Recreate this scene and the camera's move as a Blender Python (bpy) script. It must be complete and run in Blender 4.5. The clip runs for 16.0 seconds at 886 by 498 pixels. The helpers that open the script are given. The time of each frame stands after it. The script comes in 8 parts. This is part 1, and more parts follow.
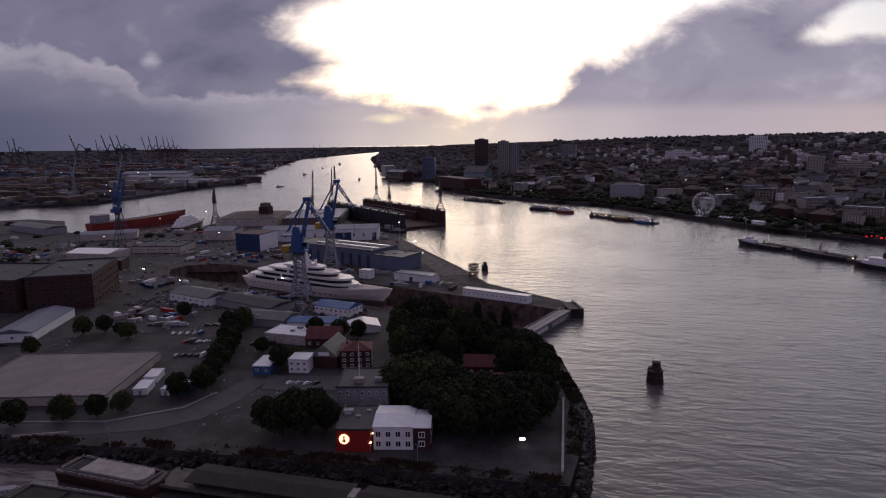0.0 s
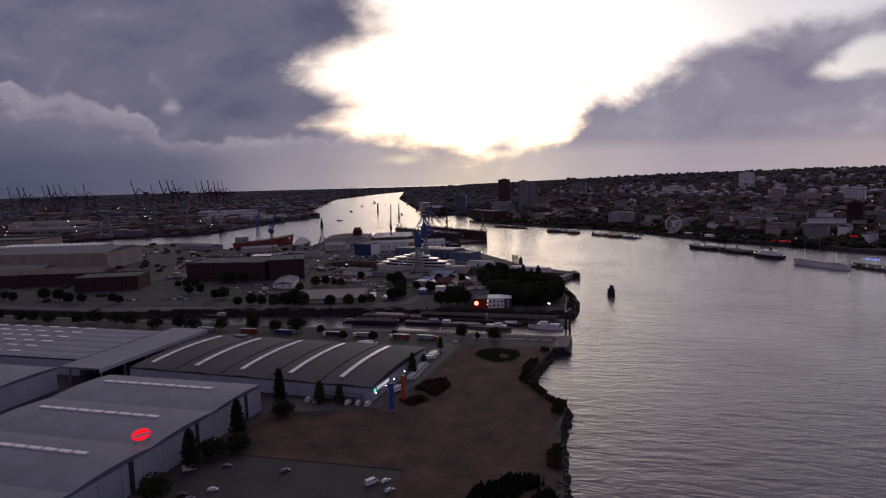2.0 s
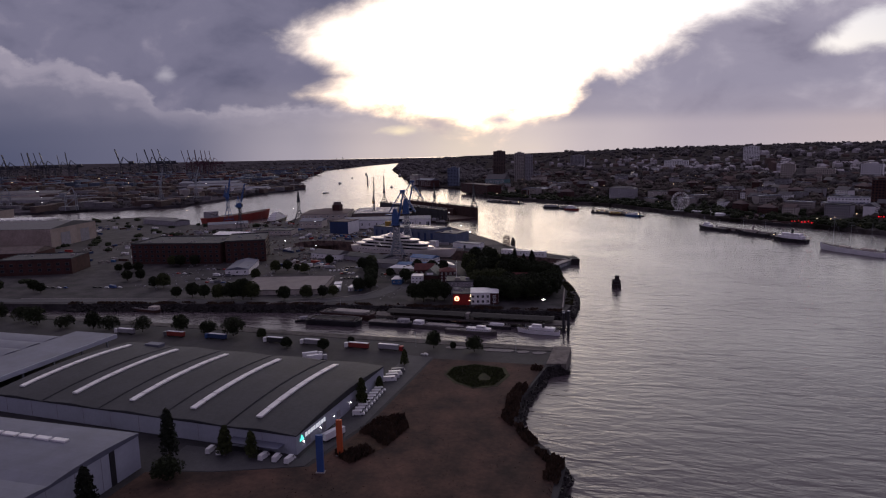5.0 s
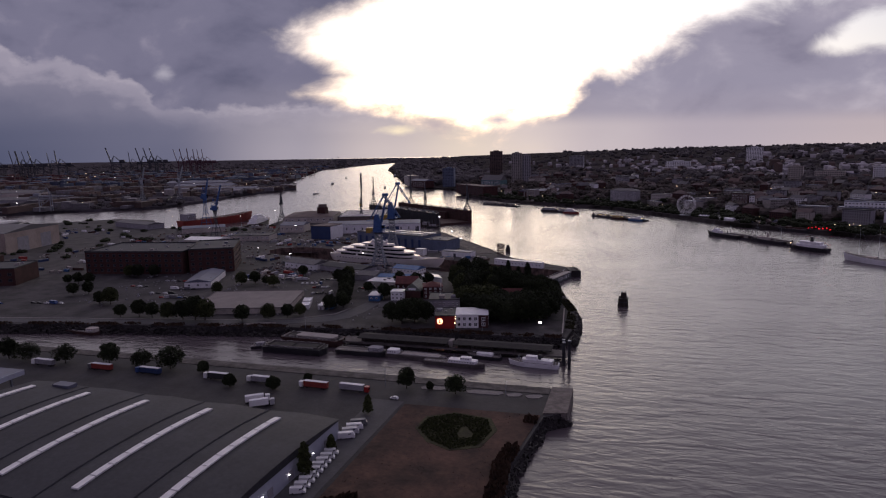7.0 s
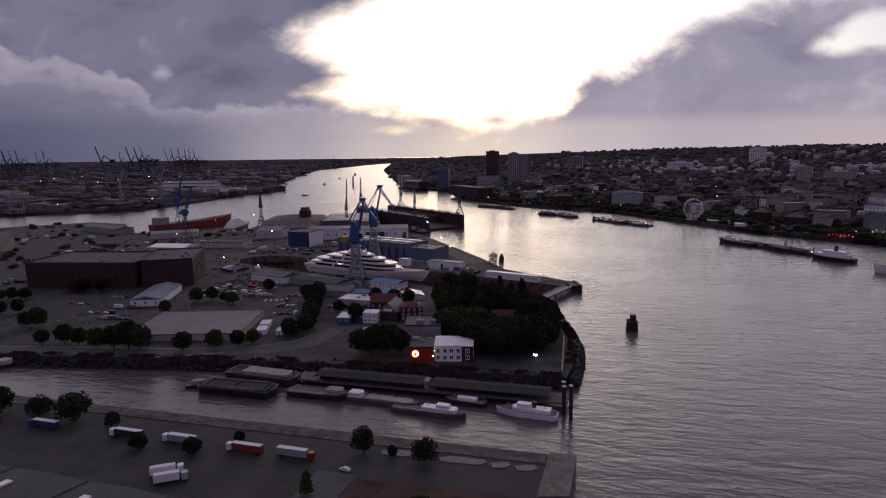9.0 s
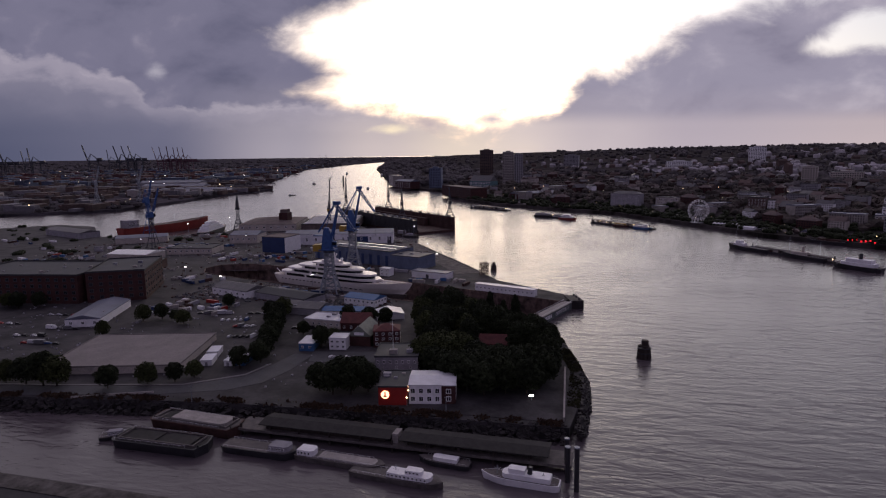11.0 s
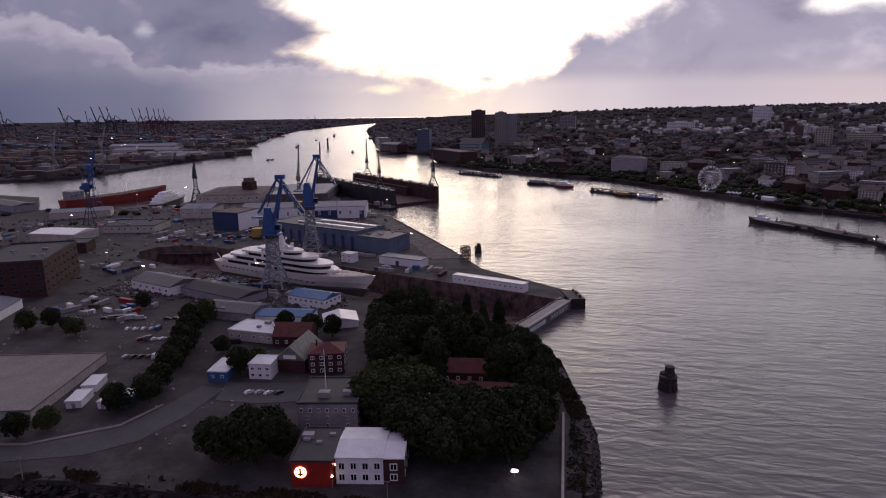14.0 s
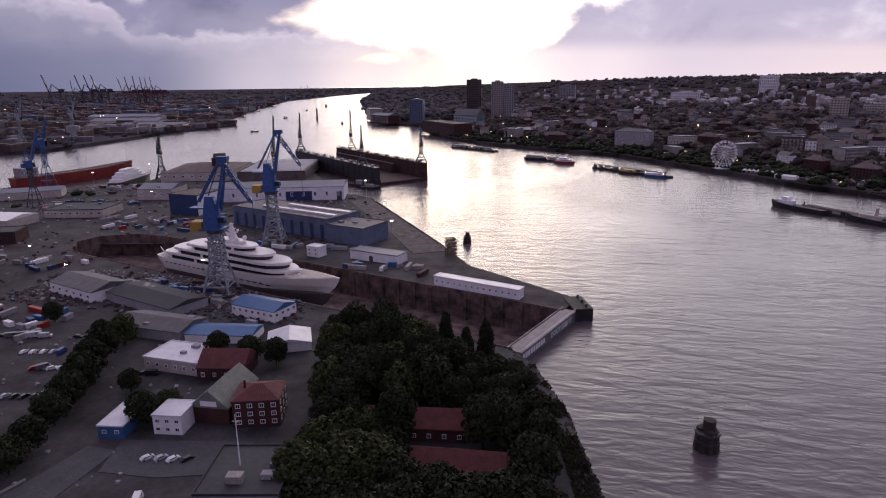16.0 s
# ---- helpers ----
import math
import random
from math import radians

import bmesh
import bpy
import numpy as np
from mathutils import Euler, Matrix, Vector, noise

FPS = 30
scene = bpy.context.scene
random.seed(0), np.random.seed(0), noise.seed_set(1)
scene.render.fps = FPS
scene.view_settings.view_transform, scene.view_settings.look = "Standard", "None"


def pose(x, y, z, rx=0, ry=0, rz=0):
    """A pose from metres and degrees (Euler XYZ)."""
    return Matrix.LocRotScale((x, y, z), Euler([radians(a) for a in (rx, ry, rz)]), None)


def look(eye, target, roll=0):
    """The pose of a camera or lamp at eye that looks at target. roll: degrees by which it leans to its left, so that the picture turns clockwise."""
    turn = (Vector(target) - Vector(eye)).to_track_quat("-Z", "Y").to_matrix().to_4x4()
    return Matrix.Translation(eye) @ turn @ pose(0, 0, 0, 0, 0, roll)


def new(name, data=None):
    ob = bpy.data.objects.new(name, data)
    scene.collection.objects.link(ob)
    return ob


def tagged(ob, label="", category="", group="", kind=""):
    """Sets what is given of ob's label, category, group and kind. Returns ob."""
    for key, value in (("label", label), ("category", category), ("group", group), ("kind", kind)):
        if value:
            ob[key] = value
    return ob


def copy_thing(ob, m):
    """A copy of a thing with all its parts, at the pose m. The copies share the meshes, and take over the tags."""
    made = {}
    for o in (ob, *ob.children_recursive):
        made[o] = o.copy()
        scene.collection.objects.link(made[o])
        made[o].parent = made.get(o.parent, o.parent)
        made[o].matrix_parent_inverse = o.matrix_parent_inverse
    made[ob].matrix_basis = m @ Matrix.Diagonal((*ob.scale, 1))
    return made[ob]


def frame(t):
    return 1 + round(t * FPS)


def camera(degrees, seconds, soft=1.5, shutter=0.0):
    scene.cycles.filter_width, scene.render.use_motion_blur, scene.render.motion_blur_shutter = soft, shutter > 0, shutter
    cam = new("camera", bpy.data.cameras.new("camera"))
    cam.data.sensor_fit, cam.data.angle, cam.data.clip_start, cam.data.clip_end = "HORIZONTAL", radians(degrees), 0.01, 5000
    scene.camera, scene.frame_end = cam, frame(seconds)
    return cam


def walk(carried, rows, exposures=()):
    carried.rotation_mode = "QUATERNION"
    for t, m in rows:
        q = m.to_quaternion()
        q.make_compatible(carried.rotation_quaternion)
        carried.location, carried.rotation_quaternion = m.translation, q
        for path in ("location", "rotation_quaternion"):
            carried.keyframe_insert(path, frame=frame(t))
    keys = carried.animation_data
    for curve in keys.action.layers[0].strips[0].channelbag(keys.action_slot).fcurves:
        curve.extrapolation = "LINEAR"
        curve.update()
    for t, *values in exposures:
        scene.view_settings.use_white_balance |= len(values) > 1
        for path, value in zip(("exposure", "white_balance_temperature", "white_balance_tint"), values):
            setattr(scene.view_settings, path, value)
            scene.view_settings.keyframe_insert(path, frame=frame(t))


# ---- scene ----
cam = camera(69.2, 16.0, soft=1.15)
METRES, EYE, TILT, LEAN, TURN = 120.0, 16.2, 0.0, 0.0, 14.9
ROWS = [
    (0.0, 0.0, 0.0, 0.0, -0.15, -9.73, 0.9),
    (0.5, -0.0201, -0.1355, 0.0016, 0.53, -8.7, 0.89),
    (1.0, -0.0426, -0.2842, 0.0033, 0.86, -8.71, 1.17),
    (1.2, -0.0515, -0.3425, 0.0042, 0.98, -7.7, 1.42),
    (1.4, -0.0604, -0.4005, 0.0053, 1.1, -6.5, 1.68),
    (1.5, -0.0644, -0.4261, 0.0058, 1.13, -6.14, 1.76),
    (2.0, -0.0636, -0.4211, 0.0057, 1.11, -6.22, 1.74),
    (2.5, -0.0606, -0.4016, 0.0054, 1.15, -7.42, 1.62),
    (3.0, -0.0577, -0.3818, 0.005, 1.1, -8.8, 1.56),
    (3.5, -0.0549, -0.3625, 0.0045, 1.01, -8.83, 1.46),
    (4.0, -0.0521, -0.3432, 0.0041, 0.92, -8.78, 1.39),
    (6.5, -0.0366, -0.2435, 0.0031, 0.79, -8.72, 1.04),
    (7.0, -0.0338, -0.2234, 0.0028, 0.72, -8.73, 1.01),
    (7.5, -0.0308, -0.203, 0.0026, 0.68, -8.75, 1.02),
    (8.0, -0.0276, -0.1817, 0.0023, 0.63, -8.75, 1.02),
    (8.5, -0.024, -0.1602, 0.002, 0.59, -8.75, 1.0),
    (9.0, -0.0206, -0.1399, 0.0017, 0.57, -8.72, 0.9),
    (9.5, -0.0178, -0.1211, 0.0013, 0.46, -8.69, 0.87),
    (10.0, -0.0159, -0.1011, 0.0008, 0.35, -8.73, 0.85),
    (12.5, -0.0014, -0.0103, 0.0, -0.1, -9.45, 0.89),
    (13.0, 0.0017, 0.0098, -0.0002, -0.17, -10.09, 0.92),
    (13.5, 0.0048, 0.0301, -0.0005, -0.27, -10.95, 0.94),
    (14.0, 0.0083, 0.0512, -0.0006, -0.32, -12.21, 0.95),
    (14.5, 0.0114, 0.0723, -0.0011, -0.42, -13.5, 0.91),
    (15.0, 0.0142, 0.093, -0.0012, -0.46, -14.72, 0.86),
    (15.5, 0.0174, 0.1147, -0.0019, -0.52, -14.74, 0.87),
    (16.0, 0.0207, 0.1365, -0.0023, -0.54, -14.79, 0.87),
]
EXPO = [(0.0, 0.06, 6500, 16), (0.9, 0.06, 6500, 16), (1.6, -0.2, 6500, 16), (2.3, -0.18, 6500, 16), (3.6, 0.04, 6500, 16), (12.5, 0.07, 6500, 16), (13.2, 0.16, 6500, 16), (14.2, 0.48, 6500, 17), (15.0, 0.74, 6500, 18), (16.0, 0.84, 6500, 18)]
walk(cam, [(t, pose(0, 0, EYE, TILT, LEAN, TURN) @ pose(METRES * x, METRES * y, METRES * z, 90 + pitch, roll, yaw)) for t, x, y, z, yaw, pitch, roll in ROWS], EXPO)

# ---- world: low sun behind broken evening clouds ----
HEAD = radians(15.9)
world = bpy.data.worlds.new("evening_sky")
scene.world = world
world.use_nodes = True
wt = world.node_tree
wt.nodes.clear()


def wnode(kind, **props):
    n = wt.nodes.new(kind)
    for k, v in props.items():
        setattr(n, k, v)
    return n


def wmath(op, a, b=None, clamp=False):
    n = wnode("ShaderNodeMath", operation=op, use_clamp=clamp)
    for i, v in enumerate((a, b)):
        if v is None:
            continue
        if isinstance(v, (int, float)):
            n.inputs[i].default_value = v
        else:
            wt.links.new(v, n.inputs[i])
    return n.outputs[0]


def wramp(value, lo, hi, stops, interp="EASE"):
    """A curve of value from lo to hi, given as (value, grey or colour) stops."""
    f = wmath("DIVIDE", wmath("SUBTRACT", value, lo), hi - lo, True)
    n = wnode("ShaderNodeValToRGB")
    r = n.color_ramp
    r.interpolation = interp
    while len(r.elements) < len(stops):
        r.elements.new(0.5)
    for e, (p, c) in zip(r.elements, stops):
        e.position = (p - lo) / (hi - lo)
        e.color = (*c, 1) if isinstance(c, tuple) else (c, c, c, 1)
    wt.links.new(f, n.inputs[0])
    return n.outputs[0]


def wmix(f, a, b):
    n = wnode("ShaderNodeMix", data_type="RGBA")
    for sock, v in ((n.inputs[0], f), (n.inputs[6], a), (n.inputs[7], b)):
        if isinstance(v, (int, float)):
            sock.default_value = v
        elif isinstance(v, tuple):
            sock.default_value = (*v, 1)
        else:
            wt.links.new(v, sock)
    return n.outputs[2]


def smooth(value, lo, hi):
    n = wnode("ShaderNodeMapRange", interpolation_type="SMOOTHSTEP")
    wt.links.new(value, n.inputs[0])
    n.inputs[1].default_value, n.inputs[2].default_value = lo, hi
    return n.outputs[0]


way = wnode("ShaderNodeTexCoord").outputs["Generated"]
split = wnode("ShaderNodeSeparateXYZ")
wt.links.new(way, split.inputs[0])
dx, dy, dz = split.outputs
ahead = wmath("ADD", wmath("MULTIPLY", dx, -math.sin(HEAD)), wmath("MULTIPLY", dy, math.cos(HEAD)))
right = wmath("ADD", wmath("MULTIPLY", dx, math.cos(HEAD)), wmath("MULTIPLY", dy, math.sin(HEAD)))
front = wmath("MAXIMUM", ahead, 0.12)
su = wmath("DIVIDE", right, front)
sv = wmath("DIVIDE", dz, front)
facing = smooth(ahead, 0.15, 0.6)
flat = wnode("ShaderNodeCombineXYZ")
wt.links.new(su, flat.inputs[0])
wt.links.new(wmath("MULTIPLY", sv, 1.7), flat.inputs[1])


def wnoise(scale, detail, rough, shift, distort=0.0):
    add = wnode("ShaderNodeVectorMath", operation="ADD")
    wt.links.new(flat.outputs[0], add.inputs[0])
    add.inputs[1].default_value = shift
    n = wnode("ShaderNodeTexNoise")
    wt.links.new(add.outputs[0], n.inputs["Vector"])
    for k, v in (("Scale", scale), ("Detail", detail), ("Roughness", rough), ("Distortion", distort)):
        n.inputs[k].default_value = v
    return n.outputs["Fac"]


n_edge = wmath("SUBTRACT", wnoise(11, 7, 0.6, (3.1, 0.4, 0.0), 0.3), 0.5)
n_big = wnoise(4.2, 6, 0.55, (1.7, 2.2, 0.0), 0.4)
n_billow = wnoise(6.5, 6, 0.52, (7.3, 0.9, 0.0), 0.25)
# the dark bank on the left: how far right it reaches at each height
left_edge = wramp(sv, 0.0, 0.5, [(0.0, 0.62), (0.03, 0.56), (0.048, 0.5), (0.055, 0.46), (0.073, 0.385), (0.088, 0.36), (0.115, 0.42), (0.128, 0.39), (0.15, 0.335), (0.18, 0.326), (0.225, 0.42), (0.3, 0.44), (0.5, 0.48)], "LINEAR")
left_gap = wmath("SUBTRACT", wmath("ADD", wmath("SUBTRACT", left_edge, 0.5), wmath("MULTIPLY", n_edge, 0.16)), wmath("ADD", su, 0.008))
left_mask = smooth(left_gap, -0.085, 0.085)
# the bank on the right: its upper edge along the picture
top_edge = wramp(su, 0.1, 0.9, [(0.1, 0.03), (0.16, 0.05), (0.195, 0.068), (0.22, 0.105), (0.242, 0.124), (0.275, 0.11), (0.33, 0.146), (0.40, 0.182), (0.46, 0.2), (0.6, 0.215), (0.69, 0.23), (0.9, 0.4)], "LINEAR")
top_gap = wmath("SUBTRACT", wmath("ADD", top_edge, wmath("MULTIPLY", n_edge, 0.085)), wmath("SUBTRACT", sv, 0.005))
right_mask = smooth(top_gap, -0.022, 0.03)
hole_low = wramp(su, 0.5, 0.9, [(0.5, 0.3), (0.545, 0.135), (0.6, 0.124), (0.9, 0.12)], "LINEAR")
hole_high = wramp(su, 0.5, 0.9, [(0.5, 0.0), (0.545, 0.14), (0.575, 0.172), (0.65, 0.208), (0.9, 0.24)], "LINEAR")
wob = wmath("MULTIPLY", n_edge, 0.05)
hole = wmath("MULTIPLY", smooth(wmath("SUBTRACT", wmath("ADD", sv, wob), hole_low), 0.0, 0.03), smooth(wmath("SUBTRACT", hole_high, wmath("ADD", sv, wob)), 0.0, 0.03))
right_mask = wmath("MULTIPLY", right_mask, wmath("SUBTRACT", 1.0, hole))
# small clouds and veil before the gap, low over the river
low_mask = smooth(wmath("ADD", wmath("MULTIPLY", wmath("SUBTRACT", 0.062, sv), 9.0), wmath("MULTIPLY", n_edge, 1.8)), -0.3, 0.6)

sky = wnode("ShaderNodeTexSky", sky_type="NISHITA")
sky.sun_disc = False
sky.sun_elevation, sky.sun_rotation = radians(9.0), -HEAD
sky_dim = wmix(1.0, (0.0, 0.0, 0.0), sky.outputs[0])
scale_sky = wnode("ShaderNodeVectorMath", operation="SCALE")
wt.links.new(sky_dim, scale_sky.inputs[0])
scale_sky.inputs["Scale"].default_value = 0.05
# thin bright cloud in the gap, brightest at its middle
gu = wmath("SUBTRACT", su, 0.03)
gv = wmath("MULTIPLY", wmath("SUBTRACT", sv, 0.13), 1.6)
gap_r = wmath("SQRT", wmath("ADD", wmath("MULTIPLY", gu, gu), wmath("MULTIPLY", gv, gv)))
glow = wramp(gap_r, 0.0, 1.0, [(0.0, (1.0, 0.97, 0.96)), (0.25, (0.80, 0.75, 0.73)), (0.5, (0.42, 0.40, 0.42)), (1.0, (0.16, 0.16, 0.2))])
glow_up = wnode("ShaderNodeVectorMath", operation="SCALE")
wt.links.new(glow, glow_up.inputs[0])
glow_up.inputs["Scale"].default_value = 1.4
gap = wnode("ShaderNodeVectorMath", operation="ADD")
wt.links.new(glow_up.outputs[0], gap.inputs[0])
wt.links.new(scale_sky.outputs[0], gap.inputs[1])

# cloud colours: lit crests on the left bank, smooth grey on the right one, veil low down
shade = wmath("ADD", wmath("MULTIPLY", n_billow, 0.75), wmath("MULTIPLY", n_big, 0.45))
band = wramp(wmath("ADD", sv, wmath("MULTIPLY", wmath("SUBTRACT", n_big, 0.5), 0.16)), 0.0, 0.3, [(0.0, 0.0), (0.05, 0.3), (0.085, 1.0), (0.1, 0.85), (0.115, 0.25), (0.2, 0.0)])
left_shade = wmath("ADD", wmath("SUBTRACT", shade, 0.08), wmath("MULTIPLY", band, 0.06))
left_dark = wramp(left_shade, 0.35, 0.85, [(0.35, (0.105, 0.108, 0.168)), (0.58, (0.175, 0.172, 0.245)), (0.72, (0.29, 0.272, 0.345)), (0.85, (0.43, 0.4, 0.46))])
left_low = wramp(su, -0.75, 0.05, [(-0.75, (0.075, 0.086, 0.145)), (-0.42, (0.13, 0.135, 0.2)), (-0.22, (0.36, 0.335, 0.38)), (-0.08, (0.58, 0.51, 0.49)), (0.05, (0.74, 0.64, 0.53))])
low_share = wramp(sv, 0.0, 0.12, [(0.0, 1.0), (0.03, 0.85), (0.075, 0.25), (0.12, 0.0)])
# a bank of heaped cloud with lit crests stands before it
heap_top = wramp(su, -0.8, 0.1, [(-0.8, 0.18), (-0.646, 0.16), (-0.558, 0.137), (-0.465, 0.118), (-0.432, 0.078), (-0.338, 0.066), (-0.25, 0.073), (-0.144, 0.07), (0.0, 0.045)], "LINEAR")
n_heap = wmath("SUBTRACT", wnoise(15, 6, 0.55, (5.2, 3.3, 0.0), 0.2), 0.5)
heap_gap = wmath("SUBTRACT", wmath("ADD", heap_top, wmath("MULTIPLY", n_heap, 0.085)), sv)
heap_mask = smooth(heap_gap, -0.004, 0.012)
heap_col = wramp(wmath("ADD", heap_gap, wmath("MULTIPLY", wmath("SUBTRACT", n_billow, 0.5), 0.06)), 0.0, 0.1, [(0.0, (0.46, 0.425, 0.48)), (0.016, (0.32, 0.3, 0.365)), (0.045, (0.2, 0.195, 0.26)), (0.1, (0.15, 0.152, 0.215))])
left_dark = wmix(wmath("MULTIPLY", heap_mask, 0.9), left_dark, heap_col)
left_col = wmix(low_share, left_dark, left_low)
right_dark = wramp(shade, 0.35, 0.85, [(0.35, (0.18, 0.172, 0.24)), (0.6, (0.295, 0.28, 0.355)), (0.85, (0.5, 0.47, 0.53))])
right_low = wramp(su, -0.05, 0.7, [(-0.05, (0.78, 0.67, 0.55)), (0.12, (0.7, 0.61, 0.56)), (0.25, (0.54, 0.48, 0.49)), (0.4, (0.45, 0.4, 0.44)), (0.7, (0.5, 0.43, 0.44))])
right_col = wmix(wramp(sv, 0.0, 0.1, [(0.0, 1.0), (0.03, 0.9), (0.06, 0.2), (0.1, 0.0)]), right_dark, right_low)
front_col = wmix(wmath("MULTIPLY", low_mask, 0.93), gap.outputs[0], right_low)
front_col = wmix(right_mask, front_col, right_col)
front_col = wmix(left_mask, front_col, left_col)
# small torn clouds before the gap and the left bank, and the yellow slit under it


def puff(col, pu, pv, ru, rv, back):
    u, v = wmath("DIVIDE", wmath("SUBTRACT", su, pu), ru), wmath("DIVIDE", wmath("SUBTRACT", sv, pv), rv)
    r2 = wmath("ADD", wmath("MULTIPLY", u, u), wmath("MULTIPLY", v, v))
    m = smooth(wmath("ADD", wmath("SUBTRACT", 1.0, wmath("SQRT", r2)), wmath("MULTIPLY", n_heap, 3.2)), 0.0, 1.5)
    return wmix(m, back, col)


for col_, pu_, pv_, ru_, rv_ in (((0.95, 0.82, 0.58), -0.06, 0.03, 0.06, 0.009), ((0.52, 0.44, 0.44), -0.005, 0.038, 0.034, 0.02), ((0.6, 0.54, 0.56), 0.09, 0.045, 0.06, 0.014), ((0.72, 0.66, 0.68), 0.225, 0.14, 0.016, 0.02), ((0.36, 0.35, 0.41), -0.415, 0.122, 0.02, 0.014)):
    front_col = puff(col_, pu_, pv_, ru_, rv_, front_col)
# overhead and behind: even grey-violet cloud
n_all = wnode("ShaderNodeTexNoise")
wt.links.new(way, n_all.inputs["Vector"])
n_all.inputs["Scale"].default_value, n_all.inputs["Detail"].default_value = 2.6, 5
over_col = wramp(n_all.outputs["Fac"], 0.3, 0.7, [(0.3, (0.142, 0.126, 0.195)), (0.7, (0.26, 0.232, 0.345))])
reach = wmath("MULTIPLY", facing, wmath("SUBTRACT", 1.0, smooth(dz, 0.4, 0.75)))
all_col = wmix(reach, over_col, front_col)
bg = wnode("ShaderNodeBackground")
wt.links.new(all_col, bg.inputs[0])
bg.inputs[1].default_value = 1.0
wt.links.new(bg.outputs[0], wnode("ShaderNodeOutputWorld").inputs[0])

sun = new("sun", bpy.data.lights.new("sun", "SUN"))
sun.data.energy, sun.data.angle, sun.data.color = 0.6, radians(85), (1.0, 0.93, 0.9)
sun.matrix_world = look((0, 0, 60), (math.sin(HEAD) * 60, -math.cos(HEAD) * 60, 60 - 60 * math.tan(radians(30))))

# ---- materials ----
M = 0.135  # one metre: the harbour stands at a scale of about 1 to 7.4


def material(name, col, rough=0.8, metal=0.0, vary=0.25, size=4.0, bump=0.15, other=None, spec=0.4, emit=None, power=0.0, ribs=None, island=0.0):
    """A painted, stained or stone-like surface: broad stains, fine grain, small relief. size: metres of the broad stains. ribs: (axis, metres) of corrugation."""
    m = bpy.data.materials.new(name)
    m.use_nodes = True
    t = m.node_tree
    b = t.nodes["Principled BSDF"]
    tc = t.nodes.new("ShaderNodeTexCoord").outputs["Object"]
    big, fine = t.nodes.new("ShaderNodeTexNoise"), t.nodes.new("ShaderNodeTexNoise")
    for n, sc, det in ((big, 1 / (size * M), 6), (fine, 9 / (size * M), 4)):
        t.links.new(tc, n.inputs["Vector"])
        n.inputs["Scale"].default_value, n.inputs["Detail"].default_value, n.inputs["Roughness"].default_value = sc, det, 0.62
    ramp = t.nodes.new("ShaderNodeValToRGB")
    ramp.color_ramp.elements[0].position, ramp.color_ramp.elements[1].position = 0.34, 0.68
    lo = tuple(c * (1 - vary) for c in (other or col))
    hi = tuple(min(1, c * (1 + vary * 0.6)) for c in col)
    ramp.color_ramp.elements[0].color, ramp.color_ramp.elements[1].color = (*lo, 1), (*hi, 1)
    t.links.new(big.outputs["Fac"], ramp.inputs[0])
    grain = t.nodes.new("ShaderNodeMix")
    grain.data_type, grain.blend_type = "RGBA", "MULTIPLY"
    grain.inputs[0].default_value = 0.12 if rough < 0.6 else 0.5
    t.links.new(ramp.outputs[0], grain.inputs[6])
    g2 = t.nodes.new("ShaderNodeMapRange")
    t.links.new(fine.outputs["Fac"], g2.inputs[0])
    g2.inputs[1].default_value, g2.inputs[2].default_value, g2.inputs[3].default_value, g2.inputs[4].default_value = 0.3, 0.7, 0.45, 1.25
    t.links.new(g2.outputs[0], grain.inputs[7])
    last = grain.outputs[2]
    if island:
        inf = t.nodes.new("ShaderNodeObjectInfo")
        geo = t.nodes.new("ShaderNodeNewGeometry")
        both = t.nodes.new("ShaderNodeMath")
        both.operation = "ADD"
        t.links.new(inf.outputs["Random"], both.inputs[0])
        t.links.new(geo.outputs["Random Per Island"], both.inputs[1])
        hsv = t.nodes.new("ShaderNodeHueSaturation")
        mr = t.nodes.new("ShaderNodeMapRange")
        t.links.new(both.outputs[0], mr.inputs[0])
        mr.inputs[1].default_value, mr.inputs[2].default_value = 0.0, 2.0
        mr.inputs[3].default_value, mr.inputs[4].default_value = 1 - island, 1 + island
        t.links.new(mr.outputs[0], hsv.inputs["Value"])
        t.links.new(last, hsv.inputs["Color"])
        last = hsv.outputs[0]
    t.links.new(last, b.inputs["Base Color"])
    b.inputs["Roughness"].default_value, b.inputs["Metallic"].default_value = rough, metal
    b.inputs["Specular IOR Level"].default_value = spec
    bn = t.nodes.new("ShaderNodeBump")
    bn.inputs["Strength"].default_value, bn.inputs["Distance"].default_value = bump, 0.02
    if ribs:
        w = t.nodes.new("ShaderNodeTexWave")
        w.bands_direction = ribs[0]
        w.inputs["Scale"].default_value = 0.314 / (ribs[1] * M)
        t.links.new(tc, w.inputs["Vector"])
        t.links.new(w.outputs["Fac"], bn.inputs["Height"])
        bn.inputs["Strength"].default_value = 0.5
    else:
        t.links.new(fine.outputs["Fac"], bn.inputs["Height"])
    t.links.new(bn.outputs[0], b.inputs["Normal"])
    if emit:
        b.inputs["Emission Color"].default_value = (*emit, 1)
        b.inputs["Emission Strength"].default_value = power
    return m


def lamp_material(name, col, power):
    m = bpy.data.materials.new(name)
    m.use_nodes = True
    b = m.node_tree.nodes["Principled BSDF"]
    b.inputs["Base Color"].default_value = (*col, 1)
    b.inputs["Emission Color"].default_value = (*col, 1)
    b.inputs["Emission Strength"].default_value = power
    return m


